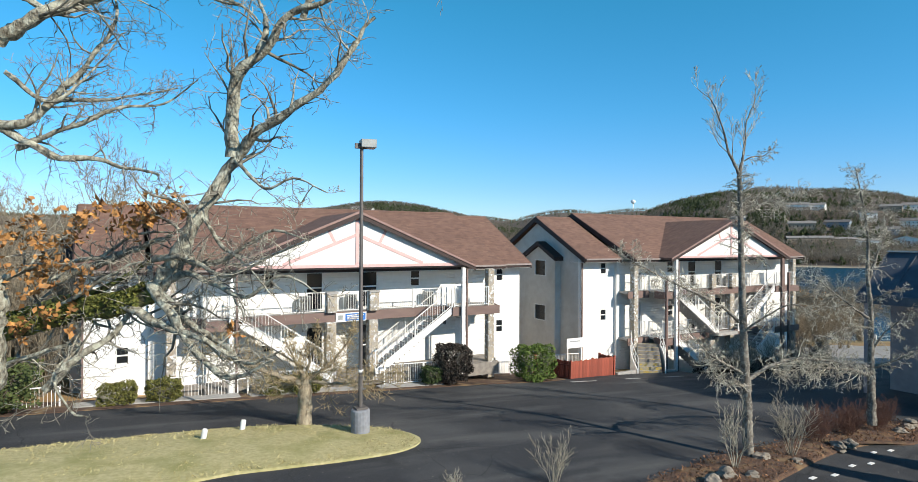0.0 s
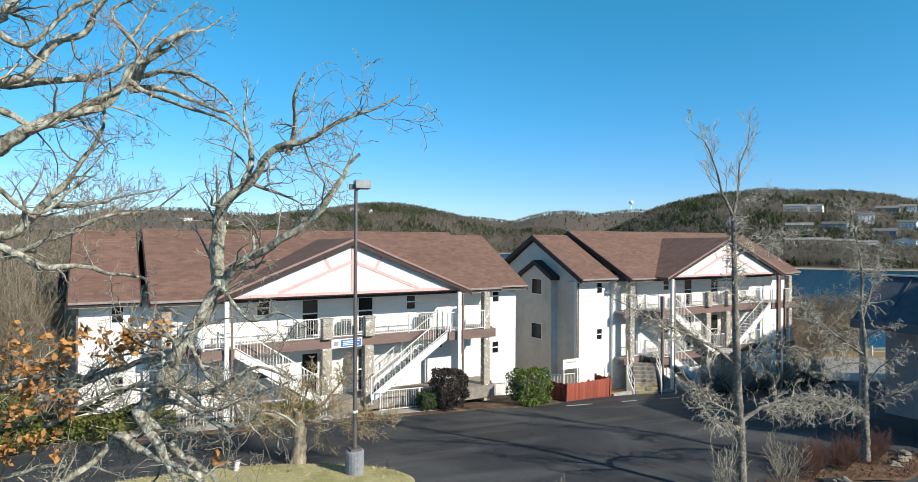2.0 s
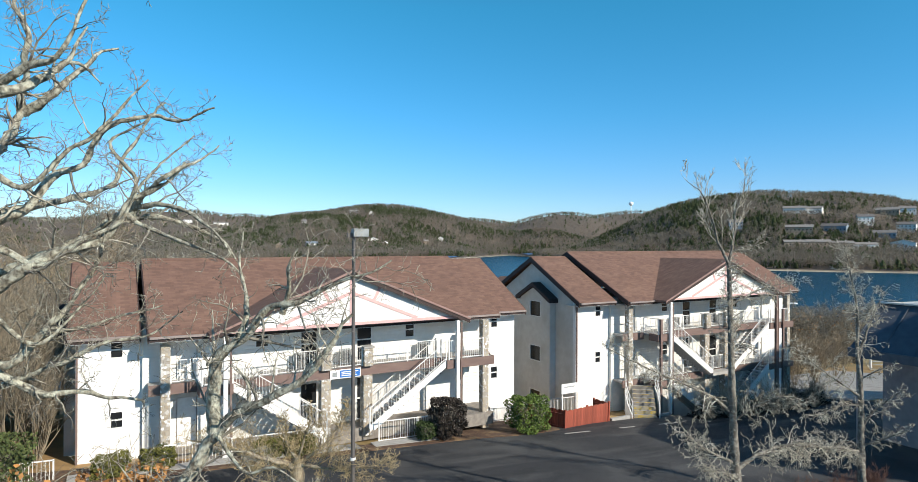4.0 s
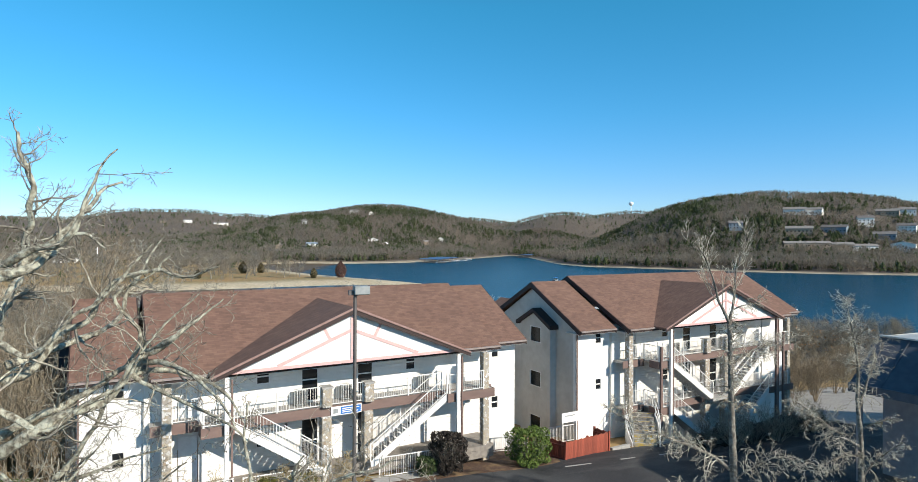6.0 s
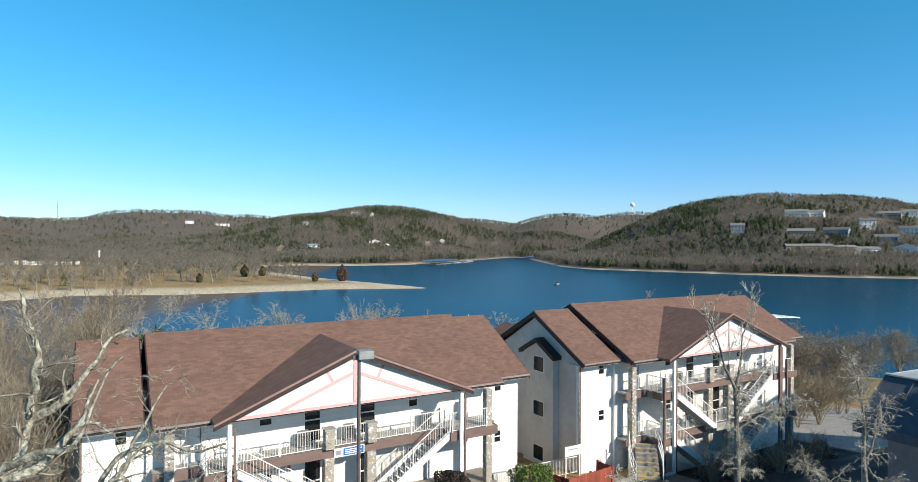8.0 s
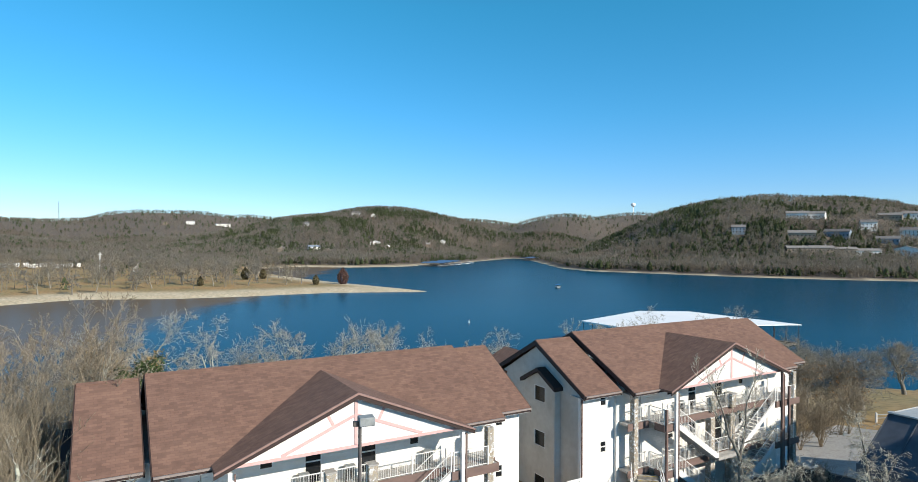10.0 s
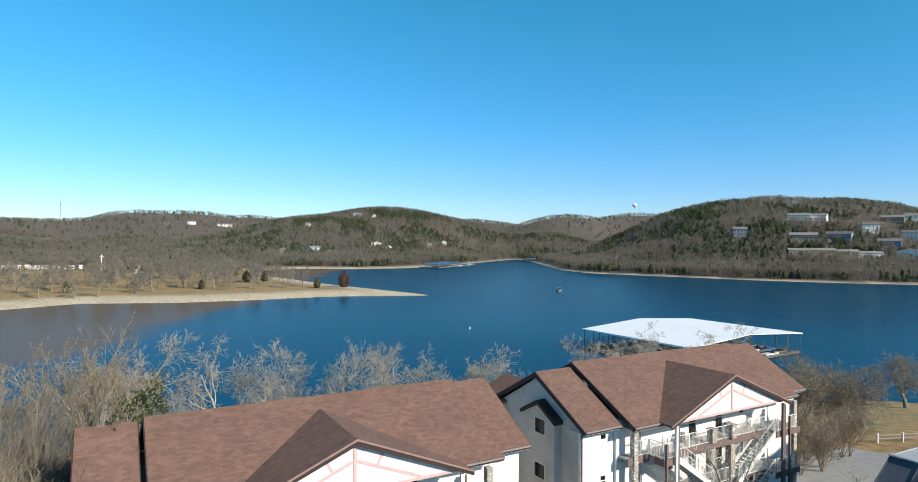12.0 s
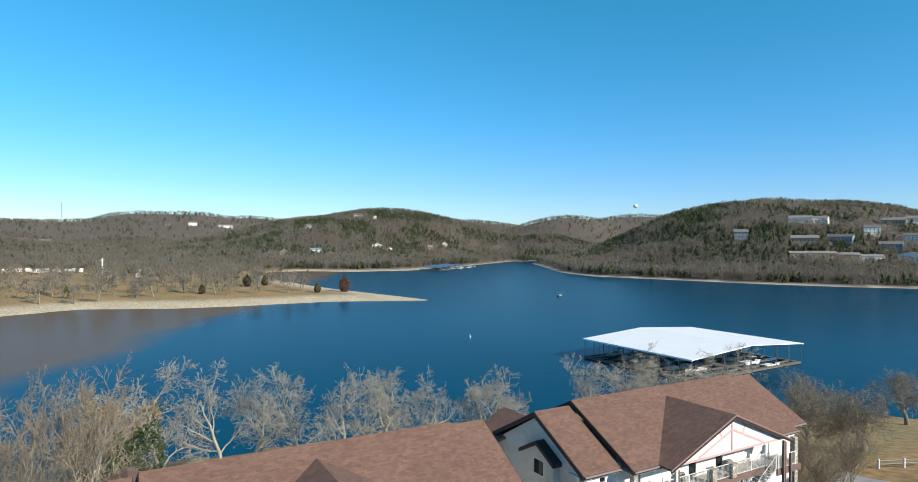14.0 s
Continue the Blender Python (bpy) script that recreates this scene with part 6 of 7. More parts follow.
def bin_enclosure():
    t = thing("bin_enclosure", "red-stained wooden fence enclosure with closed gates", "fence", pose(19.15, 22.05, -1.70, 0, 2.4, 9))
    me = shared_box("fence_board", 0.0, 0.137, -0.012, 0.012, 0.06, 1.08, M_REDWOOD)
    sides = (("front", (0, 0), (3.55, 0)), ("side", (0, 0), (-0.35, 2.2)), ("side", (3.55, 0), (3.6, 1.0)))
    for nm, a, b in sides:
        d = Vector((b[0] - a[0], b[1] - a[1], 0))
        n = int(d.length / 0.14)
        ang = math.atan2(d.y, d.x)
        panel = new("panel")
        panel.parent = t
        for i in range(n):
            m = Matrix.Translation((a[0] + d.x * i / n, a[1] + d.y * i / n, 0.02 * ((i * 7) % 3))) @ Matrix.Rotation(ang, 4, "Z")
            piece("board", me, panel, m)
        for z in (0.25, 0.9):
            bm = bmesh.new()
            off = Vector((-d.y, d.x, 0)).normalized() * 0.05
            bar(bm, Vector((*a, z)) + off, Vector((*b, z)) + off, 0.07, 0.05)
            part("rail", bm, M_REDWOOD, panel)
    for x, y in ((-0.05, -0.02), (1.8, 0.06), (3.58, -0.02), (-0.38, 2.2), (3.6, 1.0)):
        part("post", boxed(x - 0.05, x + 0.05, y - 0.05, y + 0.05, -0.1, 1.16), M_REDWOOD, t)
    return t


bin_enclosure()
# small notice board behind the enclosure; its writing is too small to read
n = thing("notice_board", "small white notice board on posts by the enclosure", "sign", pose(21.3, 24.2, -1.9))
part("board", boxed(-0.6, 0.6, -0.02, 0.02, 1.5, 2.05), M_WHITE, n)
for x in (-0.5, 0.5):
    part("post", boxed(x - 0.03, x + 0.03, 0.021, 0.08, -0.1, 2.0), M_RAIL, n)
part("writing_bar", boxed(-0.4, 0.35, -0.024, -0.021, 1.84, 1.9), M_GREY, n)

# yellow-edged entrance steps of the second block with curved white cheeks
st = thing("entrance_steps", "concrete entrance steps with worn yellow edges and curved white cheeks", "steps", pose(25.3, 22.3, -1.95, 0, 0, -38))
for i in range(8):
    s_ = part("step", boxed(-0.62 + 0.02 * i, 0.62 + 0.02 * i, 0.28 * i, 0.28 * (i + 1) + 0.02, -0.3, 0.175 * (i + 1)), M_CONC, st)
    part("nosing", boxed(-0.6 + 0.02 * i, 0.6 + 0.02 * i, 0.28 * i - 0.012, 0.28 * i + 0.10, 0.175 * (i + 1) + 0.002, 0.175 * (i + 1) + 0.012), M_YELLOW, s_)
    part("riser_paint", boxed(-0.6 + 0.02 * i, 0.6 + 0.02 * i, 0.28 * i - 0.010, 0.28 * i - 0.002, 0.175 * i + 0.02, 0.175 * (i + 1)), M_YELLOW if i < 3 else M_WALK, s_)
for side in (-1, 1):
    bm = bmesh.new()
    for i in range(10):
        f0, f1 = i / 10, (i + 1) / 10
        p = lambda f: (side * (0.72 + 0.18 * math.sin(f * 3.0)), -0.15 + 2.5 * f)
        a, b = p(f0), p(f1)
        prism(bm, [(a[0], a[1], -0.3), (b[0], b[1], -0.3), (b[0], b[1], 0.22 + 1.4 * f1), (a[0], a[1], 0.22 + 1.4 * f0)], (side * 0.06, 0, 0))
    bmesh.ops.remove_doubles(bm, verts=bm.verts, dist=0.001)
    part("cheek_wall", bm, M_WHITE, st)
for side in (-1, 1):
    bm = bmesh.new()
    for z in (0.95, 0.55):
        tube(bm, [(side * (0.74 + 0.18 * math.sin(f * 0.3)), -0.15 + 0.25 * f, z + 0.14 * f) for f in range(11)], [0.025] * 11, 6)
    part("handrail", bm, M_RAIL, st)
    for i in range(6):
        f = i * 2
        part("baluster", boxed(side * (0.74 + 0.18 * math.sin(f * 0.3)) - 0.02, side * (0.74 + 0.18 * math.sin(f * 0.3)) + 0.02, -0.17 + 0.25 * f, -0.13 + 0.25 * f, 0.2 + 0.14 * f, 0.95 + 0.14 * f), M_RAIL, st)
for x0, x1, y in ((22.9, 24.3, 22.6), (26.6, 27.6, 22.3)):
    k = thing("kerb", "low pale kerb of concrete blocks by the steps", "kerb", pose((x0 + x1) / 2, y, float(lot((x0 + x1) / 2, y))), "kerbs by the steps")
    c = int((x1 - x0) / 0.35)
    for i in range(c):
        part("block", boxed(-(x1 - x0) / 2 + i * 0.35, -(x1 - x0) / 2 + i * 0.35 + 0.33, -0.1, 0.1, -0.05, 0.2), M_CONC, k)


def fence(a, b, height, label, dark=False):
    """A free-standing picket rail on the ground."""
    t = thing("fence", label, "fence", pose(0, 0, 0), "iron fences round the blocks")
    railing(t, a, b, height)
    return t


fence((-4.2, 23.2, -0.5), (-2.9, 23.2, -0.55), 1.0, "white picket rail beside the juniper")
fence((0.6, 23.15, -0.62), (3.0, 23.15, -0.7), 1.0, "white picket rail in front of the ground floor")
fence((3.4, 23.2, -0.72), (6.8, 23.2, -0.85), 0.95, "white picket rail under the outside stair")
fence((9.3, 23.2, -0.95), (13.2, 23.2, -1.1), 0.95, "white picket rail beside the dark bush")
fence((15.6, 24.9, -1.5), (19.2, 24.9, -1.75), 1.0, "thin white rail along the side wing")
fence((19.2, 24.9, -1.75), (22.6, 25.3, -2.0), 1.0, "white rail closing the gap between the blocks")

# path lights and stones
for x, y, lab in ((1.85, 16.05, "short white tilted marker post in the lawn"), (0.72, 15.3, "short white marker post in the lawn")):
    t = thing("marker_post", lab, "marker", pose(x, y, float(lot(x, y)) + 0.14, 12 if x < 1 else 0, 8, 0), "white marker posts")
    bm = bmesh.new()
    tube(bm, [(0, 0, -0.05), (0, 0, 0.22), (0, 0, 0.26)], [0.075, 0.075, 0.06], 10)
    part("tube", bm, M_RAIL, t)


def stone(x, y, s, seed, label):
    rng = np.random.RandomState(seed)
    bm = bmesh.new()
    bmesh.ops.create_icosphere(bm, subdivisions=3, radius=1.0)
    k = rng.uniform(2, 4, size=3)
    for v in bm.verts:
        f = 1 + 0.22 * math.sin(v.co.x * k[0] + seed) * math.cos(v.co.y * k[1]) + 0.15 * math.sin(v.co.z * k[2] * 2 + seed)
        f += 0.05 * math.sin(v.co.x * 9 + v.co.z * 7 + seed) + 0.06 * rng.normal()
        v.co = Vector((v.co.x * s[0], v.co.y * s[1], v.co.z * s[2])) * f
    ob = finish("rock", bm, M_ROCK)
    ob.matrix_world = pose(x, y, float(lot(x, y)) + 0.16 + s[2] * 0.35, 0, 0, seed * 40)
    return tagged(ob, label, "rock", "stones edging the bed")


M_ROCK = material("weathered_limestone", (0.27, 0.235, 0.19), (0.13, 0.11, 0.09), 3, 0.95, bump=0.8, bump_scale=12, spots=(0.38, 0.35, 0.30), spot_scale=4.0, spot_amount=0.7)
for k, (x, y, s) in enumerate(((11.2, 7.6, (0.5, 0.35, 0.25)), (11.9, 7.75, (0.45, 0.4, 0.28)), (12.6, 7.5, (0.3, 0.25, 0.16)), (14.2, 8.3, (0.42, 0.3, 0.22)), (14.9, 7.7, (0.3, 0.2, 0.15)), (17.6, 8.05, (0.5, 0.3, 0.28)),
                               (18.3, 8.1, (0.4, 0.3, 0.25)), (21.9, 8.3, (0.4, 0.3, 0.2)), (22.9, 8.5, (0.4, 0.3, 0.2)), (23.6, 8.7, (0.5, 0.35, 0.28)), (10.4, 7.3, (0.35, 0.28, 0.18)))):
    stone(x, y, tuple(0.55 * v for v in s), k + 1, "weathered grey limestone at the edge of the bed")
for k, (x, y) in enumerate(((14.3, 6.95), (15.15, 6.85), (16.5, 7.1), (17.3, 7.0), (18.6, 7.55), (19.4, 7.45))):
    t = thing("paint_mark", "short white paint dash on the asphalt", "road marking", pose(x, y, float(lot(x, y)) + 0.062, 0, 3.4, 8), "white dashes on the asphalt")
    part("dash", boxed(-0.15, 0.15, -0.055, 0.055, 0.0, 0.012), M_WHITE, t)
for x, y, l in ((19.0, 20.9, 1.6), (25.0, 20.4, 1.4), (22.2, 20.7, 1.0)):
    t = thing("paint_line", "worn white parking line on the asphalt", "road marking", pose(x, y, float(lot(x, y)) + 0.062, 0, 3.4, -4), "parking lines")
    part("stripe", boxed(-l / 2, l / 2, -0.05, 0.05, 0.0, 0.01), M_CONC, t)

# ---- the dark metal shed at the edge of the car park ----
M_NAVY = material("dark_ribbed_metal", (0.10, 0.112, 0.135), (0.075, 0.085, 0.105), 3, 0.55, metal=0.2, spots=(0.13, 0.14, 0.155), spot_scale=0.8, spot_amount=0.5)
M_PALEMETAL = material("pale_ribbed_metal", (0.52, 0.52, 0.50), (0.44, 0.44, 0.42), 3, 0.5, metal=0.3)
M_SHEDWALL = material("pinkish_grey_wall", (0.34, 0.30, 0.30), (0.28, 0.245, 0.25), 3, 0.8)
shed = thing("shed", "low building with ribbed metal roof and pinkish-grey walls", "building", pose(31.9, 12.75, -1.6))
for s_, mat in ((-1, M_NAVY), (1, M_PALEMETAL)):
    bm = bmesh.new()
    out = s_ * 2.9 if s_ < 0 else 6.0
    low = 4.75 if s_ < 0 else 6.55
    prism(bm, [(0, 0.5, 6.75), (0, -17, 6.75), (out, -17, low), (out, 0.5, low)], (0, 0, -0.12))
    r = part("roof", bm, mat, shed)
    for i in range(14):
        y = 0.45 - i * 1.28
        bm = bmesh.new()
        bar(bm, (s_ * 0.17, y, 6.68 if s_ < 0 else 6.75), (out * 0.99, y, low + 0.02), 0.04, 0.04)
        part("rib", bm, mat, r)
bm = boxed(-0.16, 0.16, -17, 0.5, 6.745, 6.82)
part("ridge_cap", bm, M_PALEMETAL, shed)
part("eave_board", boxed(-3.02, -2.9, -17, 0.5, 4.4, 4.8), M_NAVY, shed)
part("wall", boxed(-0.3, 5.6, -16.5, 0.25, -0.4, 5.0), M_SHEDWALL, shed)
bm = bmesh.new()
prism(bm, [(-0.3, 0.25, 5.002), (5.6, 0.25, 5.002), (5.6, 0.25, 6.38), (-0.3, 0.25, 6.38)], (0, -0.2, 0))
part("gable", bm, M_SHEDWALL, shed)
for i in range(4):
    part("window", boxed(-0.36, -0.302, -4.6 - i * 4, -3.2 - i * 4, 1.3, 2.5), M_GLASS, shed)
part("porch_post", boxed(-2.85, -2.65, 0.0, 0.2, -0.4, 4.5), M_SHEDWALL, shed)
part("porch_post", boxed(-2.85, -2.65, -8.0, -7.8, -0.4, 4.5), M_SHEDWALL, shed)

# unseen hall added beyond the shed, flat roof outlined to shade this car-park corner
hall = thing("hall", "unseen flat-roofed building on posts, added to shade the car park", "building", pose(44, -8, -3.4))
bm = bmesh.new()
prism(bm, [(-13.8, -0.2, 16.4), (-12.2, 3.6, 16.4), (-5.7, 6.4, 16.4), (9.3, 13.0, 16.4), (15.5, 4.7, 16.4), (26.0, -10.0, 16.4), (4.0, -16.0, 16.4), (-8.9, -4.9, 16.4)], (0, 0, -0.6))
part("roof", bm, M_GREY, hall)
part("wall", boxed(3, 17, -9, 1, -0.5, 15.79), M_SHEDWALL, hall)
for px, py in ((-12.5, 0.0), (9.0, 11.8), (-5.5, 5.6), (-8.4, -4.2), (4.2, -15.0)):
    part("post", boxed(px - 0.2, px + 0.2, py - 0.2, py + 0.2, -0.5, 15.79), M_GREY, hall)

# low white rail on the lawn beyond the drive
lz = lambda x, y: float(ground_height(np.array([float(x)]), np.array([float(y)]))[0])
lr = thing("fence", "low white two-post rail on the dry lawn", "fence", pose(66.6, 30.2, lz(66.6, 30.2)))
for dx, dy in ((0, 0), (2.7, -1.1), (5.4, -2.2)):
    z = lz(66.6 + dx, 30.2 + dy) - lz(66.6, 30.2)
    bm = bmesh.new()
    tube(bm, [(dx, dy, z - 0.2), (dx, dy, z + 0.95), (dx, dy, z + 1.0)], [0.11, 0.11, 0.08], 10)
    part("post", bm, M_RAIL, lr)
for h in (0.45, 0.8):
    bm = bmesh.new()
    bar(bm, (0, 0, h), (5.4, -2.2, lz(72.0, 28.0) - lz(66.6, 30.2) + h), 0.06)
    part("rail", bm, M_GREY, lr)
# ---- far shores: woods, houses, docks ----
def gz(x, y):
    return float(ground_height(np.array([float(x)]), np.array([float(y)]))[0])


M_BARE = material("bare_woods", (0.26, 0.23, 0.18), (0.20, 0.175, 0.14), 0.02, 0.95, spots=(0.215, 0.16, 0.125), spot_scale=0.008, spot_amount=0.6, per_island=0.16)
M_CEDAR = material("cedar_foliage", (0.095, 0.118, 0.050), (0.07, 0.088, 0.038), 0.03, 0.9, per_island=0.25)
for m in (M_BARE, M_CEDAR):
    # sprays and twigs let light through
    n_, l_ = m.node_tree.nodes, m.node_tree.links
    glow, mix_ = n_.new("ShaderNodeBsdfTranslucent"), n_.new("ShaderNodeMixShader")
    l_.new(n_["Principled BSDF"].inputs["Base Color"].links[0].from_socket, glow.inputs["Color"])
    mix_.inputs[0].default_value = 0.45
    l_.new(n_["Principled BSDF"].outputs[0], mix_.inputs[1])
    l_.new(glow.outputs[0], mix_.inputs[2])
    l_.new(mix_.outputs[0], n_["Material Output"].inputs["Surface"])
M_PALEWALL = material("pale_house_wall", (0.86, 0.84, 0.80), (0.76, 0.74, 0.70), 0.6, 0.8, per_object=0.12)
M_TANWALL = material("tan_house_wall", (0.36, 0.28, 0.21), (0.29, 0.23, 0.17), 0.6, 0.8, per_object=0.15)
M_BLUEWALL = material("blue_house_wall", (0.24, 0.30, 0.36), (0.20, 0.25, 0.30), 0.6, 0.8, per_object=0.1)
M_RUSSET = material("russet_evergreen", (0.12, 0.10, 0.045), (0.075, 0.06, 0.03), 0.6, 0.9, per_island=0.3)
M_GREYROOF = material("grey_house_roof", (0.22, 0.20, 0.19), (0.16, 0.15, 0.14), 0.8, 0.9, per_object=0.2)
M_PALEROOF = material("pale_grey_roof", (0.27, 0.25, 0.23), (0.21, 0.195, 0.18), 0.8, 0.9)
M_WHITEROOF = material("white_metal_roof", (0.93, 0.93, 0.92), (0.88, 0.88, 0.88), 0.3, 0.45)
M_DOCKROOF = material("blue_dock_roof", (0.07, 0.16, 0.30), (0.05, 0.12, 0.24), 0.8, 0.6)
M_DOCKWOOD = material("weathered_dock_boards", (0.16, 0.145, 0.125), (0.11, 0.10, 0.085), 1.2, 0.9)


def house(x, y, w, d, h, turn, label, wall, roof, roof_h=2.2, lift=0.0):
    """A distant house: walls with a row of windows a storey, gabled roof with eaves, chimney."""
    t = thing("house", label, "house", pose(x, y, gz(x, y) + lift, 0, 0, turn), "houses on the far shores")
    part("wall", boxed(-w / 2, w / 2, -d / 2, d / 2, -2.5, h), wall, t)
    for s in (-1, 1):
        bm = bmesh.new()
        prism(bm, [(-w / 2 - 0.5, s * (d / 2 + 0.5), h - 0.1), (w / 2 + 0.5, s * (d / 2 + 0.5), h - 0.1), (w / 2 + 0.5, 0, h + roof_h), (-w / 2 - 0.5, 0, h + roof_h)], (0, 0, 0.25))
        part("roof", bm, roof, t)
    for s in (-1, 1):
        bm = bmesh.new()
        prism(bm, [(s * w / 2, -d / 2, h + 0.003), (s * w / 2, d / 2, h + 0.003), (s * w / 2, 0, h + roof_h)], (-s * 0.2, 0, 0))
        part("gable", bm, wall, t)
    n = max(2, int(w / 3.0))
    me = shared_box("far_window", -0.45, 0.45, -0.05, 0.0, 0.0, 1.2, M_GLASS)
    for f in range(max(1, int(h / 2.7))):
        for i in range(n):
            piece("window", me, t, Matrix.Translation((-w / 2 + w * (i + 0.5) / n, -d / 2 - 0.01, 0.9 + f * 2.7)))
    part("chimney", boxed(w * 0.2, w * 0.2 + 0.8, 0.4, 1.2, h, h + roof_h + 1.0), M_STONE, t)
    return t


HOUSES = (
    (163, 1484, 20, 14, 7.0, -12, "white domed hillside building", M_PALEWALL, M_GREYROOF),
    (233, 1487, 38, 14, 4.5, 5, "long pale house beside a cleared slope", M_PALEWALL, M_GREYROOF),
    (111, 1463, 14, 8, 4.0, 6, "small tan house on the far ridge", M_TANWALL, M_GREYROOF),
    (389, 1037, 19, 10, 5.0, -30, "white house on the wooded summit", M_PALEWALL, M_GREYROOF),
    (405, 996, 10, 8, 4.0, -14, "small pale house on the wooded summit", M_PALEWALL, M_TANWALL),
    (226, 754, 17, 10, 3.8, -3, "house with white walls and blue-green roof near the shore", M_PALEWALL, M_BLUEWALL),
    (237, 727, 12, 9, 3.5, -8, "tan house among bare trees near the shore", M_TANWALL, M_GREYROOF),
    (330, 803, 18, 10, 3.8, -17, "long white house above the shore", M_PALEWALL, M_GREYROOF),
    (336, 775, 10, 8, 3.5, -26, "pale house above the shore", M_TANWALL, M_WHITEROOF),
    (266, 680, 16, 9, 3.2, -11, "low tan house near the beach", M_TANWALL, M_GREYROOF),
    (268, 635, 7, 8, 3.0, -10, "small pale house by the beach", M_PALEWALL, M_GREYROOF),
    (186, 754, 11, 9, 4.5, -13, "tan house among bare trees", M_TANWALL, M_GREYROOF),
    (180, 711, 7, 8, 3.5, -26, "low pale house behind the spit", M_PALEWALL, M_GREYROOF),
    (459, 840, 9, 9, 4.5, -25, "small white house among bare woods", M_PALEWALL, M_GREYROOF),
    (416, 808, 9, 8, 4.0, -12, "tan house in the woods above the inlet", M_TANWALL, M_GREYROOF),
    (271, 942, 9, 8, 4.0, -31, "white house on the dark wooded slope", M_PALEWALL, M_GREYROOF),
    (1180, 1032, 24, 11, 5.0, -41, "white house on the far ridge", M_PALEWALL, M_GREYROOF),
    (1044, 1096, 16, 9, 5.0, -37, "tan house on the far ridge", M_TANWALL, M_GREYROOF),
    (542, 380, 15, 9, 7.0, -50, "blue two-storey house among cedars", M_BLUEWALL, M_GREYROOF),
    (619, 366, 25, 11, 5.0, -60, "long pale house near the hilltop", M_PALEWALL, M_PALEROOF),
    (632, 353, 18, 11, 5.0, -72, "pale house with broad roof near the hilltop", M_PALEWALL, M_PALEROOF),
    (564, 329, 27, 12, 4.6, -60, "brown house with broad roof on the wooded hill", M_TANWALL, M_PALEROOF),
    (591, 311, 25, 11, 5.5, -76, "blue-grey house on the wooded hill", M_BLUEWALL, M_GREYROOF),
    (635, 306, 16, 13, 7.5, -55, "tall white gabled house on the hill", M_PALEWALL, M_GREYROOF),
    (683, 309, 25, 11, 4.5, -70, "tan house near the hilltop", M_TANWALL, M_PALEROOF),
    (710, 302, 16, 10, 5.0, -60, "pale house near the hilltop", M_PALEWALL, M_GREYROOF),
    (650, 277, 18, 10, 7.0, -74, "pale house with balconies on the hill", M_PALEWALL, M_GREYROOF),
    (613, 279, 22, 10, 4.0, -73, "grey house among trees on the hill", M_BLUEWALL, M_GREYROOF),
    (591, 254, 22, 10, 6.5, -61, "two-storey pale house above the shore woods", M_PALEWALL, M_PALEROOF),
    (-118, 1176, 9, 8, 5.0, -8, "white house behind the park", M_PALEWALL, M_GREYROOF),
    (-91, 1197, 19, 8, 5.0, -6, "white house behind the park", M_PALEWALL, M_GREYROOF),
    (-140, 1154, 9, 8, 4.5, 3, "pale house behind the park", M_PALEWALL, M_GREYROOF),
    (18, 475, 6, 5, 2.4, -11, "small pale park building", M_PALEWALL, M_TANWALL),
    (-3, 558, 9, 6, 3.0, 5, "pale park pavilion beside a pole", M_PALEWALL, M_GREYROOF))
for q in HOUSES:
    side = q[0] % 3 == 0 and q[2] < 24
    house(*q[:2], q[3] * 0.9 if side else q[2] * 0.84, q[2] * 0.8 if side else q[3] * 0.84, q[4] * 0.85, q[5] + (78 if side else 0), *q[6:], roof_h=2.4, lift=0.2)
# a long terrace of flats on the far slope
for k in range(4):
    house(529 + k * 12.0, 312 - k * 13.0, 19, 9, 3.6, -47, "unit of a long low terrace with pale gables", M_PALEWALL if k == 3 else M_TANWALL, M_PALEROOF, 1.8)
# parked white trailers beside the park
for k in range(9):
    x, y = -62 + k * 5.4, 520 + (k % 3) * 6
    t = thing("trailer", "long white trailer parked beside the lakeside park", "trailer", pose(x, y, gz(x, y), 0, 0, 70 + 9 * (k % 3)), "trailers by the park")
    bm = bmesh.new()
    box(bm, -4.4, 4.4, -1.25, 1.25, 0.6, 3.3)
    bmesh.ops.bevel(bm, geom=bm.edges[:], offset=0.2, segments=2, affect="EDGES")
    part("body", bm, M_PALEWALL, t)
    for u in (-2.8, 0.0, 2.8):
        part("window", boxed(u - 0.6, u + 0.6, -1.28, -1.255, 1.6, 2.4), M_GLASS, t)
    for u in (-0.9, 0.9):
        bm = bmesh.new()
        tube(bm, [(u, -1.2, 0.4), (u, -0.95, 0.4)], [0.4, 0.4], 12)
        part("wheel", bm, M_STEEL, t)

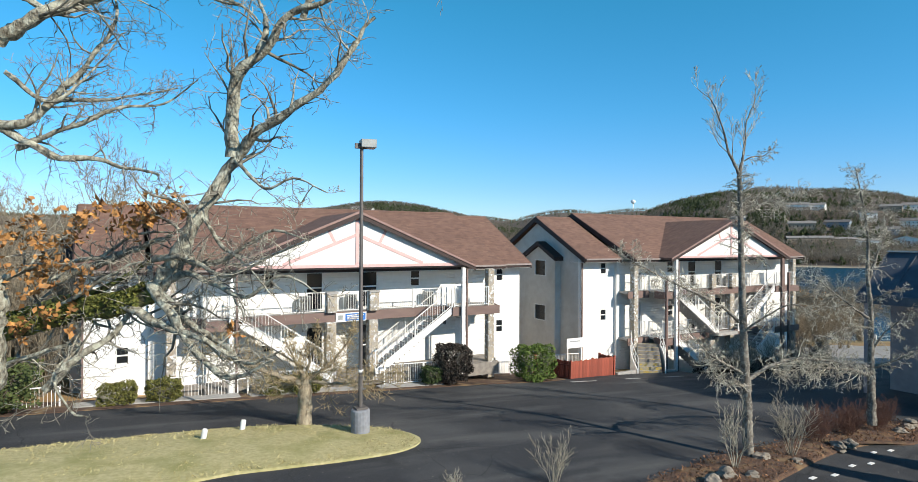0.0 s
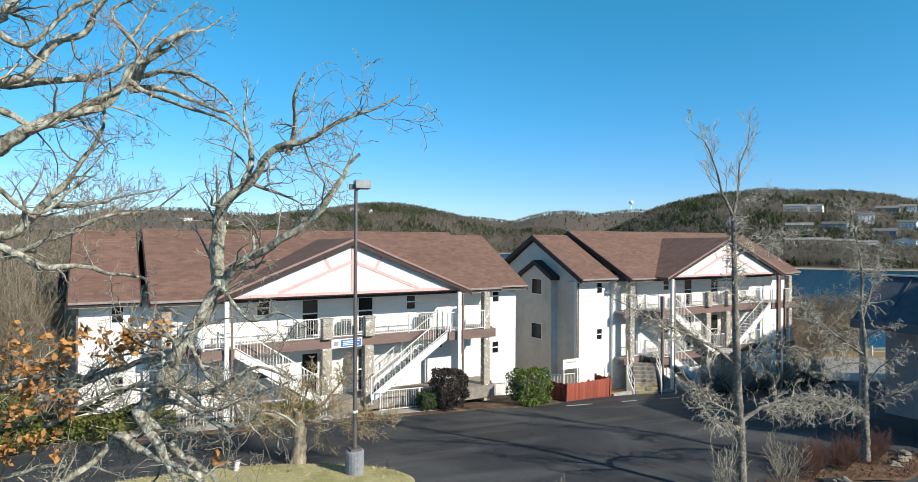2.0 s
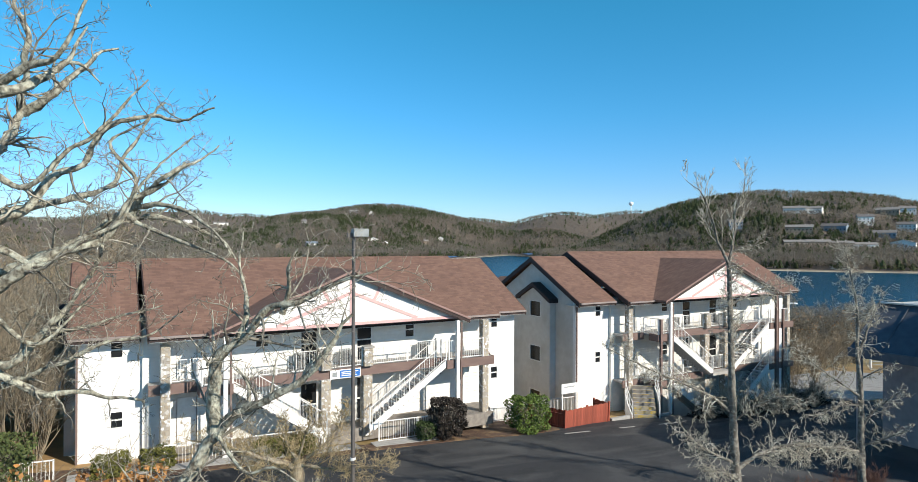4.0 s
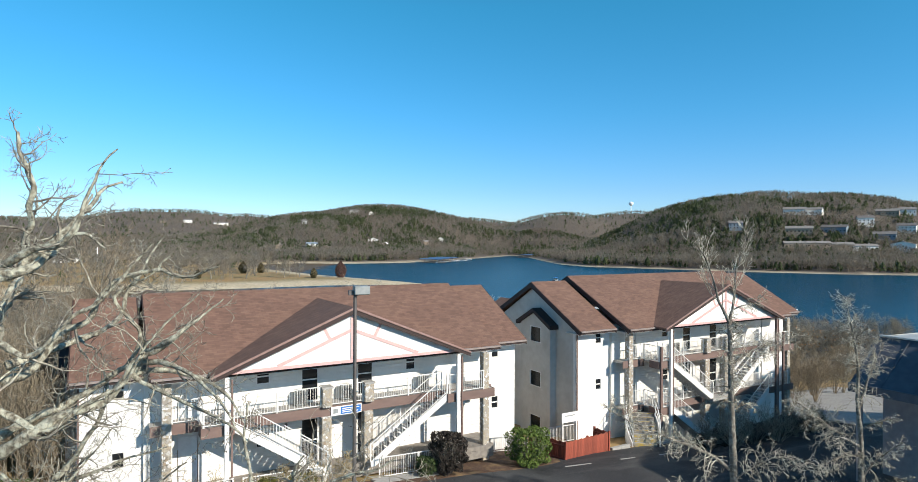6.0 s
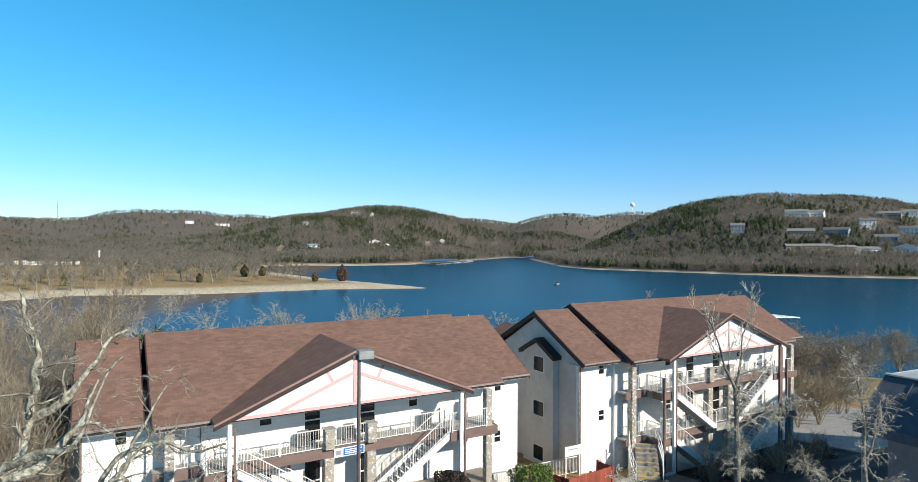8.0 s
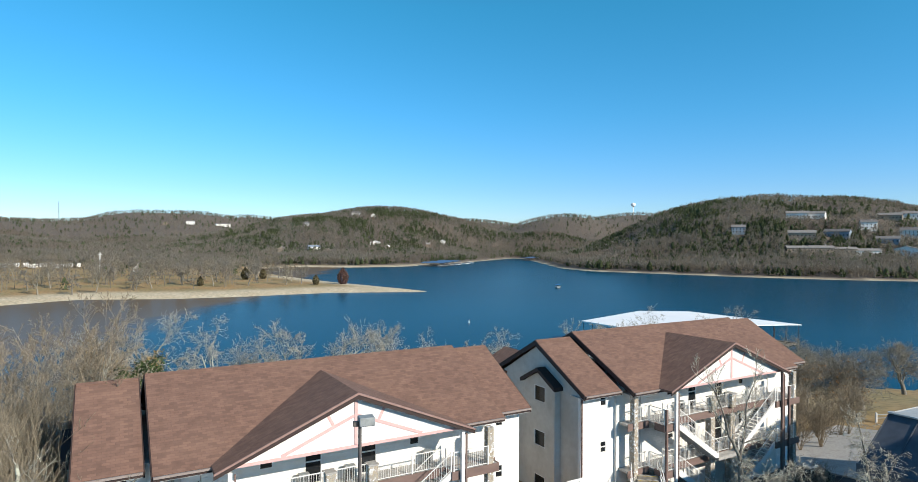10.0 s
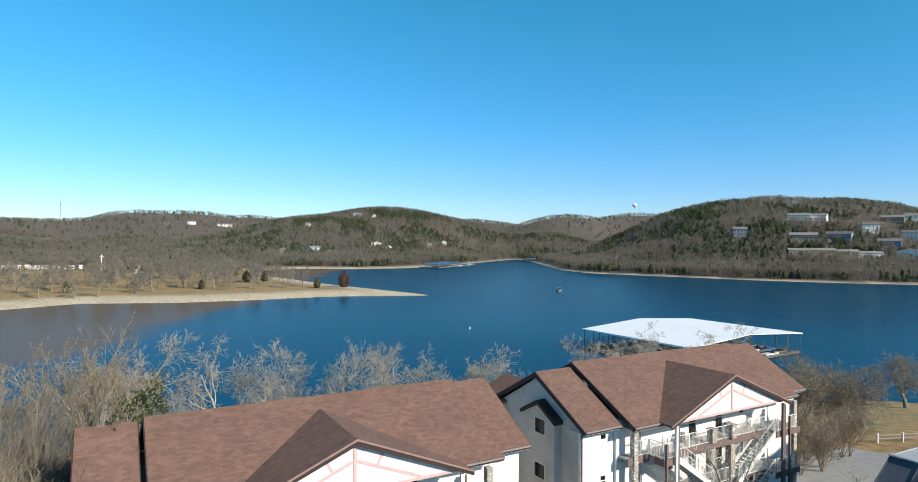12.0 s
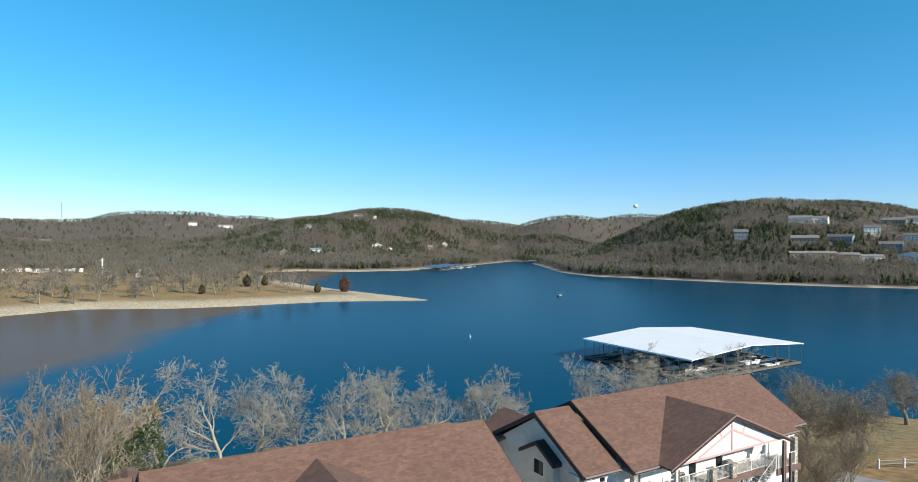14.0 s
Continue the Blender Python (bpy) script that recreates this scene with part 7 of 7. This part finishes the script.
# water tower and mast on the ridges
wt = thing("water_tower", "white water tower on a far ridge", "water tower", pose(1613, 1546, gz(1613, 1546)))
hb = 150 - gz(1613, 1546)
bm = bmesh.new()
tube(bm, [(0, 0, -2), (0, 0, hb - 12)], [1.6, 1.2], 12)
part("shaft", bm, M_PALEWALL, wt)
bm = bmesh.new()
tube(bm, [(0, 0, hb - 12), (0, 0, hb - 8), (0, 0, hb - 3), (0, 0, hb + 1), (0, 0, hb + 3)], [1.5, 7.0, 8.6, 6.5, 1.5], 20)
part("tank", bm, M_WHITEROOF, wt)
ms = thing("mast", "thin lattice radio mast on the far ridge", "mast", pose(-95, 1664, gz(-95, 1664)))
for a in range(3):
    bm = bmesh.new()
    bar(bm, (math.cos(a * 2.1) * 1.6, math.sin(a * 2.1) * 1.6, -2), (math.cos(a * 2.1) * 0.5, math.sin(a * 2.1) * 0.5, 58), 0.35)
    part("leg", bm, M_STEEL, ms)
for z in range(4, 58, 6):
    part("brace", boxed(-1.3 + z * 0.014, 1.3 - z * 0.014, -0.15, 0.15, z, z + 0.3), M_STEEL, ms)
up_ = thing("utility_pole", "pale wooden utility pole beside the park", "utility pole", pose(-4.8, 470, gz(-4.8, 470)))
bm = bmesh.new()
tube(bm, [(0, 0, -1), (0, 0, 13)], [0.35, 0.28], 8)
part("pole", bm, M_PALEWALL, up_)
part("cross_arm", boxed(-1.4, 1.4, -0.12, 0.12, 11.6, 11.9), M_PALEWALL, up_)


def covered_dock(x, y, w, d, label, turn=0.0, eave=5.1, rise=1.35, bays=8, roof=None, z=LAKE_Z):
    """A floating dock: a low white gable roof on thin posts over walkways, slips and moored boats."""
    t = thing("covered_dock", label, "boat dock", pose(x, y, z, 0, 0, turn), "covered docks on the lake")
    for s in (-1, 1):
        bm = bmesh.new()
        prism(bm, [(0, -d / 2, eave + rise), (0, d / 2, eave + rise), (s * w / 2, d / 2, eave), (s * w / 2, -d / 2, eave)], (0, 0, -0.18))
        part("roof", bm, roof or M_WHITEROOF, t)
        part("fascia", boxed(*sorted((s * w / 2, s * (w / 2 + 0.12))), -d / 2, d / 2, eave - 0.35, eave), roof or M_WHITEROOF, t)
    me = shared_box("dock_post%.1f" % eave, -0.05, 0.05, -0.05, 0.05, 0.3, eave - 0.1, M_STEEL)
    for i in range(bays + 1):
        for sx in (-1, -0.75, -0.5, -0.25, 0, 0.25, 0.5, 0.75, 1):
            piece("post", me, t, Matrix.Translation((sx * (w / 2 - 0.4), -d / 2 + 0.4 + (d - 0.8) * i / bays, 0)))
    part("walkway", boxed(-1.2, 1.2, -d / 2 + 1.42, d / 2, 0.1, 0.5), M_DOCKWOOD, t)
    part("walkway", boxed(-w / 2 + 0.4, w / 2 - 0.4, -d / 2 + 0.3, -d / 2 + 1.4, 0.1, 0.52), M_DOCKWOOD, t)
    for s in (-1, 1):
        part("walkway", boxed(*sorted((s * (w / 2 - 1.4), s * (w / 2 - 0.4))), -d / 2 + 1.42, d / 2, 0.1, 0.5), M_DOCKWOOD, t)
        for i in range(bays):
            yy = -d / 2 + d * (i + 1) / bays
            part("finger", boxed(*sorted((s * 1.25, s * (w / 2 - 1.42))), yy - 0.4, yy, 0.12, 0.48), M_DOCKWOOD, t)
    return t


def boat(x, y, turn, label, length=6.5, z=LAKE_Z, hull=None):
    t = thing("boat", label, "boat", pose(x, y, z, 0, 0, turn), "moored boats")
    bm = bmesh.new()
    k = length / 2
    lo = [(-k, -0.9), (k * 0.5, -0.95), (k, 0), (k * 0.5, 0.95), (-k, 0.9)]
    vs = [[bm.verts.new((px * f, py * f, zz)) for px, py in lo] for f, zz in ((0.85, -0.2), (1.0, 0.75))]
    for i in range(5):
        bm.faces.new((vs[0][i], vs[0][(i + 1) % 5], vs[1][(i + 1) % 5], vs[1][i]))
    bm.faces.new(vs[0][::-1])
    bm.faces.new(vs[1])
    part("hull", bm, hull or M_WHITE, t)
    part("windscreen", boxed(0.2, 0.35, -0.7, 0.7, 0.76, 1.25), M_GLASS, t)
    part("canopy", boxed(-1.6, 0.9, -0.85, 0.85, 1.9, 1.98), M_BLUE if length < 7 else M_WHITE, t)
    for u in (-1.5, 0.8):
        for v in (-0.8, 0.8):
            part("stanchion", boxed(u - 0.03, u + 0.03, v - 0.03, v + 0.03, 0.76, 1.9), M_GREY, t)
    return t


covered_dock(127, 102, 43, 33, "big covered dock with a broad white metal roof on thin posts", 2.0, bays=10)
rng = np.random.RandomState(77)
for i in range(7):
    for s in (-1, 1):
        if rng.uniform() < 0.85:
            boat(127 + s * 11 + rng.uniform(-1, 1), 102 - 14.2 + i * 4.7, 0 if s > 0 else 180, "white motor boat moored under the covered dock", rng.uniform(6.2, 8.5))
gw = thing("gangway", "narrow pale gangway from the shore to the dock", "gangway", pose(104, 72, LAKE_Z + 0.55, 0, 0, 62))
part("deck", boxed(-12, 22, -0.8, 0.8, 0, 0.15), M_CONC, gw)
for v in (-0.75, 0.75):
    part("rail", boxed(-12, 22, v - 0.03, v + 0.03, 0.95, 1.02), M_GREY, gw)
for k in range(3):
    covered_dock(290 + k * 19, 548 + k * 19, 14, 24, "far covered dock with a dark underside", 42, 3.6, 0.9, 5, M_DOCKROOF)
covered_dock(505, 676, 16, 40, "far covered dock at the mouth of the inlet", -55, 3.6, 0.9, 6, M_DOCKROOF)
for k in range(12):
    boat(292 + k * 7, 541 + k * 5.6 + (k % 3) * 2, 30 + 40 * (k % 3), "white boat moored at the far docks", 7.5)
boat(216, 262, 20, "small motor boat out on the lake", 4.6, LAKE_Z, M_GREY)
for x, y in ((96.5, 160),):
    t = thing("buoy", "small white buoy floating on the lake", "buoy", pose(x, y, LAKE_Z), "buoys")
    bm = bmesh.new()
    tube(bm, [(0, 0, -0.3), (0, 0, 0.5), (0, 0, 0.6), (0, 0, 1.1)], [0.15, 0.15, 0.06, 0.05], 10)
    part("float", bm, M_WHITEROOF, t)

# ---- woods ----
def wood_points(rng, n, r0, r1, a0, a1):
    r = np.sqrt(rng.uniform(r0 * r0, r1 * r1, n))
    a = np.radians(rng.uniform(a0, a1, n))
    return r * np.sin(a), r * np.cos(a)


def bare_woods(name, x, y, h, rng, per=26):
    """Many leafless crowns: a trunk and upward slivers for the boughs, all in one mesh."""
    z = ground_height(x, y)
    n = len(x)
    c = np.stack([x, y, z], 1)
    d = rng.normal(size=(n, per, 3))
    d /= np.linalg.norm(d, axis=2, keepdims=True)
    rad = rng.uniform(0.3, 1.0, size=(n, per, 1)) ** 0.6
    size = np.stack([h * 0.34, h * 0.34, h * 0.36], 1)[:, None]
    root = c[:, None] + np.array((0, 0, 1.0)) * (h * 0.55)[:, None, None] + d * rad * size * 0.75
    way = d * 0.7 + np.array((0, 0, 0.7)) + rng.normal(size=d.shape) * 0.35
    way /= np.linalg.norm(way, axis=2, keepdims=True)
    side = np.cross(way, rng.normal(size=d.shape))
    side /= np.linalg.norm(side, axis=2, keepdims=True) + 1e-9
    L = (h * 0.17)[:, None, None] * rng.uniform(0.6, 1.3, size=(n, per, 1))
    W = L * np.where(np.hypot(x, y) > 700, 0.17, 0.11)[:, None, None]
    tri = np.stack([root - side * W, root + side * W, root + way * L], 2).reshape(-1, 3)
    s = np.array((0.18, 0, 0))
    trunk = np.stack([c - s, c + s, c + np.array((0, 0, 1.0)) * (h * 0.7)[:, None]], 1).reshape(-1, 3)
    v = np.concatenate([tri, trunk])
    return mesh_arrays(name, v, np.arange(len(v)).reshape(-1, 3), M_BARE)


def cedar_woods(name, x, y, h, rng, per=24):
    """Many dark conical evergreens of ragged sprays, all in one mesh."""
    z = ground_height(x, y)
    n = len(x)
    c = np.stack([x, y, z], 1)
    f = rng.uniform(0.05, 1.0, size=(n, per)) ** 0.8
    a = rng.uniform(0, math.tau, size=(n, per))
    r = np.sqrt(1.06 - f) * (h * 0.40)[:, None] * rng.uniform(0.6, 1.1, size=(n, per))
    p = c[:, None] + np.stack([np.cos(a) * r, np.sin(a) * r, f * h[:, None]], 2)
    w = (h * 0.13)[:, None]
    t = np.stack([-np.sin(a), np.cos(a), np.zeros_like(a)], 2) * w[..., None]
    up = np.stack([-np.cos(a) * 0.4, -np.sin(a) * 0.4, np.ones_like(a)], 2) * (w * 1.7)[..., None]
    tri = np.stack([p - t - up * 0.3, p + t - up * 0.3, p + up], 2).reshape(-1, 3)
    return mesh_arrays(name, tri, np.arange(len(tri)).reshape(-1, 3), M_CEDAR)


rng = np.random.RandomState(5)
xs, ys = [], []
for n, r0, r1 in ((30000, 230, 700), (40000, 700, 1250), (34000, 1250, 2500)):
    a, b = wood_points(rng, n, r0, r1, -12, 74)
    xs.append(a), ys.append(b)
wx, wy = np.concatenate(xs), np.concatenate(ys)
wd = lake_distance(wx, wy)
keep = (wd > np.where((wx > 140) & (wx < 330) & (wy < 640), 17, 9)) & ~((np.hypot(wx + 60, wy - 420) < 300) & (wy < 490 + 0.15 * wx) & (rng.uniform(size=len(wx)) > 0.10))
keep &= ~((wx < 145) & (wy > 255) & (wy < 330) & (wd < 26)) & ~((wx > 60) & (wx < 145) & (wy > 255) & (wy < 400) & (rng.uniform(size=len(wx)) > 0.12))
for q in HOUSES:
    # a clearing round each house, longer on the side that faces the water
    fx, fy = -q[0] / math.hypot(q[0], q[1]), -q[1] / math.hypot(q[0], q[1])
    u = (wx - q[0]) * fx + (wy - q[1]) * fy
    v = np.abs(-(wx - q[0]) * fy + (wy - q[1]) * fx)
    keep &= ~((u > -7) & (u < 15) & (v < q[2] * 0.42))
u = (wx - 547) * 0.682 + (wy - 292) * -0.731
v = (wx - 547) * -0.731 + (wy - 292) * -0.682
keep &= ~((np.abs(u) < 36) & (v > -8) & (v < 14))
keep &= ~((wx > -75) & (wx < -8) & (wy > 470) & (wy < 540))
keep &= ~((wx < 150) & (wy < 620) & (rng.uniform(size=len(wx)) > 0.5))
wx, wy, wd = wx[keep], wy[keep], wd[keep]
# cedars gather in belts on the middle hill and on the near headland
belt = np.zeros(len(wx))
for cx, cy, r in ((270, 930, 190), (420, 960, 170), (620, 430, 150), (720, 420, 180), (560, 640, 140), (640, 830, 120), (900, 330, 260)):
    belt = np.maximum(belt, np.exp(-((wx - cx) ** 2 + (wy - cy) ** 2) / r ** 2))
green = 0.07 + (0.16 + 0.75 * belt) * ramp(patches(wx, wy, 150, 12) * 0.6 + patches(wx, wy, 55, 4) * 0.4, 0.35, 0.7)
green = np.where((wx < 150) & (wy < 560), 0.05, green)
is_cedar = rng.uniform(size=len(wx)) < green
far_k = np.hypot(wx, wy)
wh = rng.uniform(6.5, 11.5, size=len(wx)) * np.clip(0.9 + far_k / 9000, 0.9, 1.1)
b_ = ~is_cedar
for lo, hi in ((0, 700), (700, 5000)):
    k = b_ & (far_k >= lo) & (far_k < hi)
    tagged(bare_woods("woods", wx[k], wy[k], wh[k], rng, 50 if hi == 700 else 22), "grey-brown leafless woods on the far shores", "woods", kind="stuff")
    k = is_cedar & (far_k >= lo) & (far_k < hi)
    tagged(cedar_woods("cedars", wx[k], wy[k], wh[k] * 0.66, rng, 40 if hi == 700 else 20), "dark green cedars scattered through the far woods", "woods", kind="stuff")

# single trees of the park across the water
park_q = dict(SPREADING, levels=3, joints=(5, 4, 3), kids=(10, 7, 5), tip=0.05, shrink=0.6, thin=0.5)
rng = np.random.RandomState(31)
for k in range(66):
    x, y = -46 + (k % 11) * 13.5 + rng.uniform(-6, 6), 322 + (k // 11) * 24 + rng.uniform(-14, 14) + 0.25 * (k % 11) * 4
    tree(x, y, rng.uniform(11, 15), "spreading bare tree on the lakeside park lawn", park_q, 400 + k, 0.35, M_GREYTREE if k % 2 else M_BARK_DARK, group="trees of the lakeside park", trunk_share=0.7)
for k, (x, y, h) in enumerate(((112.5, 322, 9.0), (96, 318, 5), (70, 372, 7), (82, 380, 6), (40, 330, 4.5))):
    rr = np.random.RandomState(440 + k)
    t = thing("cedar_tree", "rusty dark cedar standing alone on the spit" if k == 0 else "dark evergreen shrub on the spit", "tree", pose(x, y, gz(x, y)), "evergreens on the spit")
    f = rr.uniform(0.0, 1.0, 1500)
    a = rr.uniform(0, math.tau, 1500)
    rd = (np.sin(np.clip(f * 2.6 + 0.5, 0, math.pi)) * h * 0.34) * rr.uniform(0.6, 1.05, 1500)
    leaves("foliage", np.stack([np.cos(a) * rd, np.sin(a) * rd, f * h], 1), 0.45, rr, M_RED if k == 0 else M_RUSSET, t, 1.2)
    bm = bmesh.new()
    tube(bm, [(0, 0, -0.2), (0, 0, h * 0.8)], [0.25, 0.05], 7)
    part("trunk", bm, M_BARK_DARK, t)
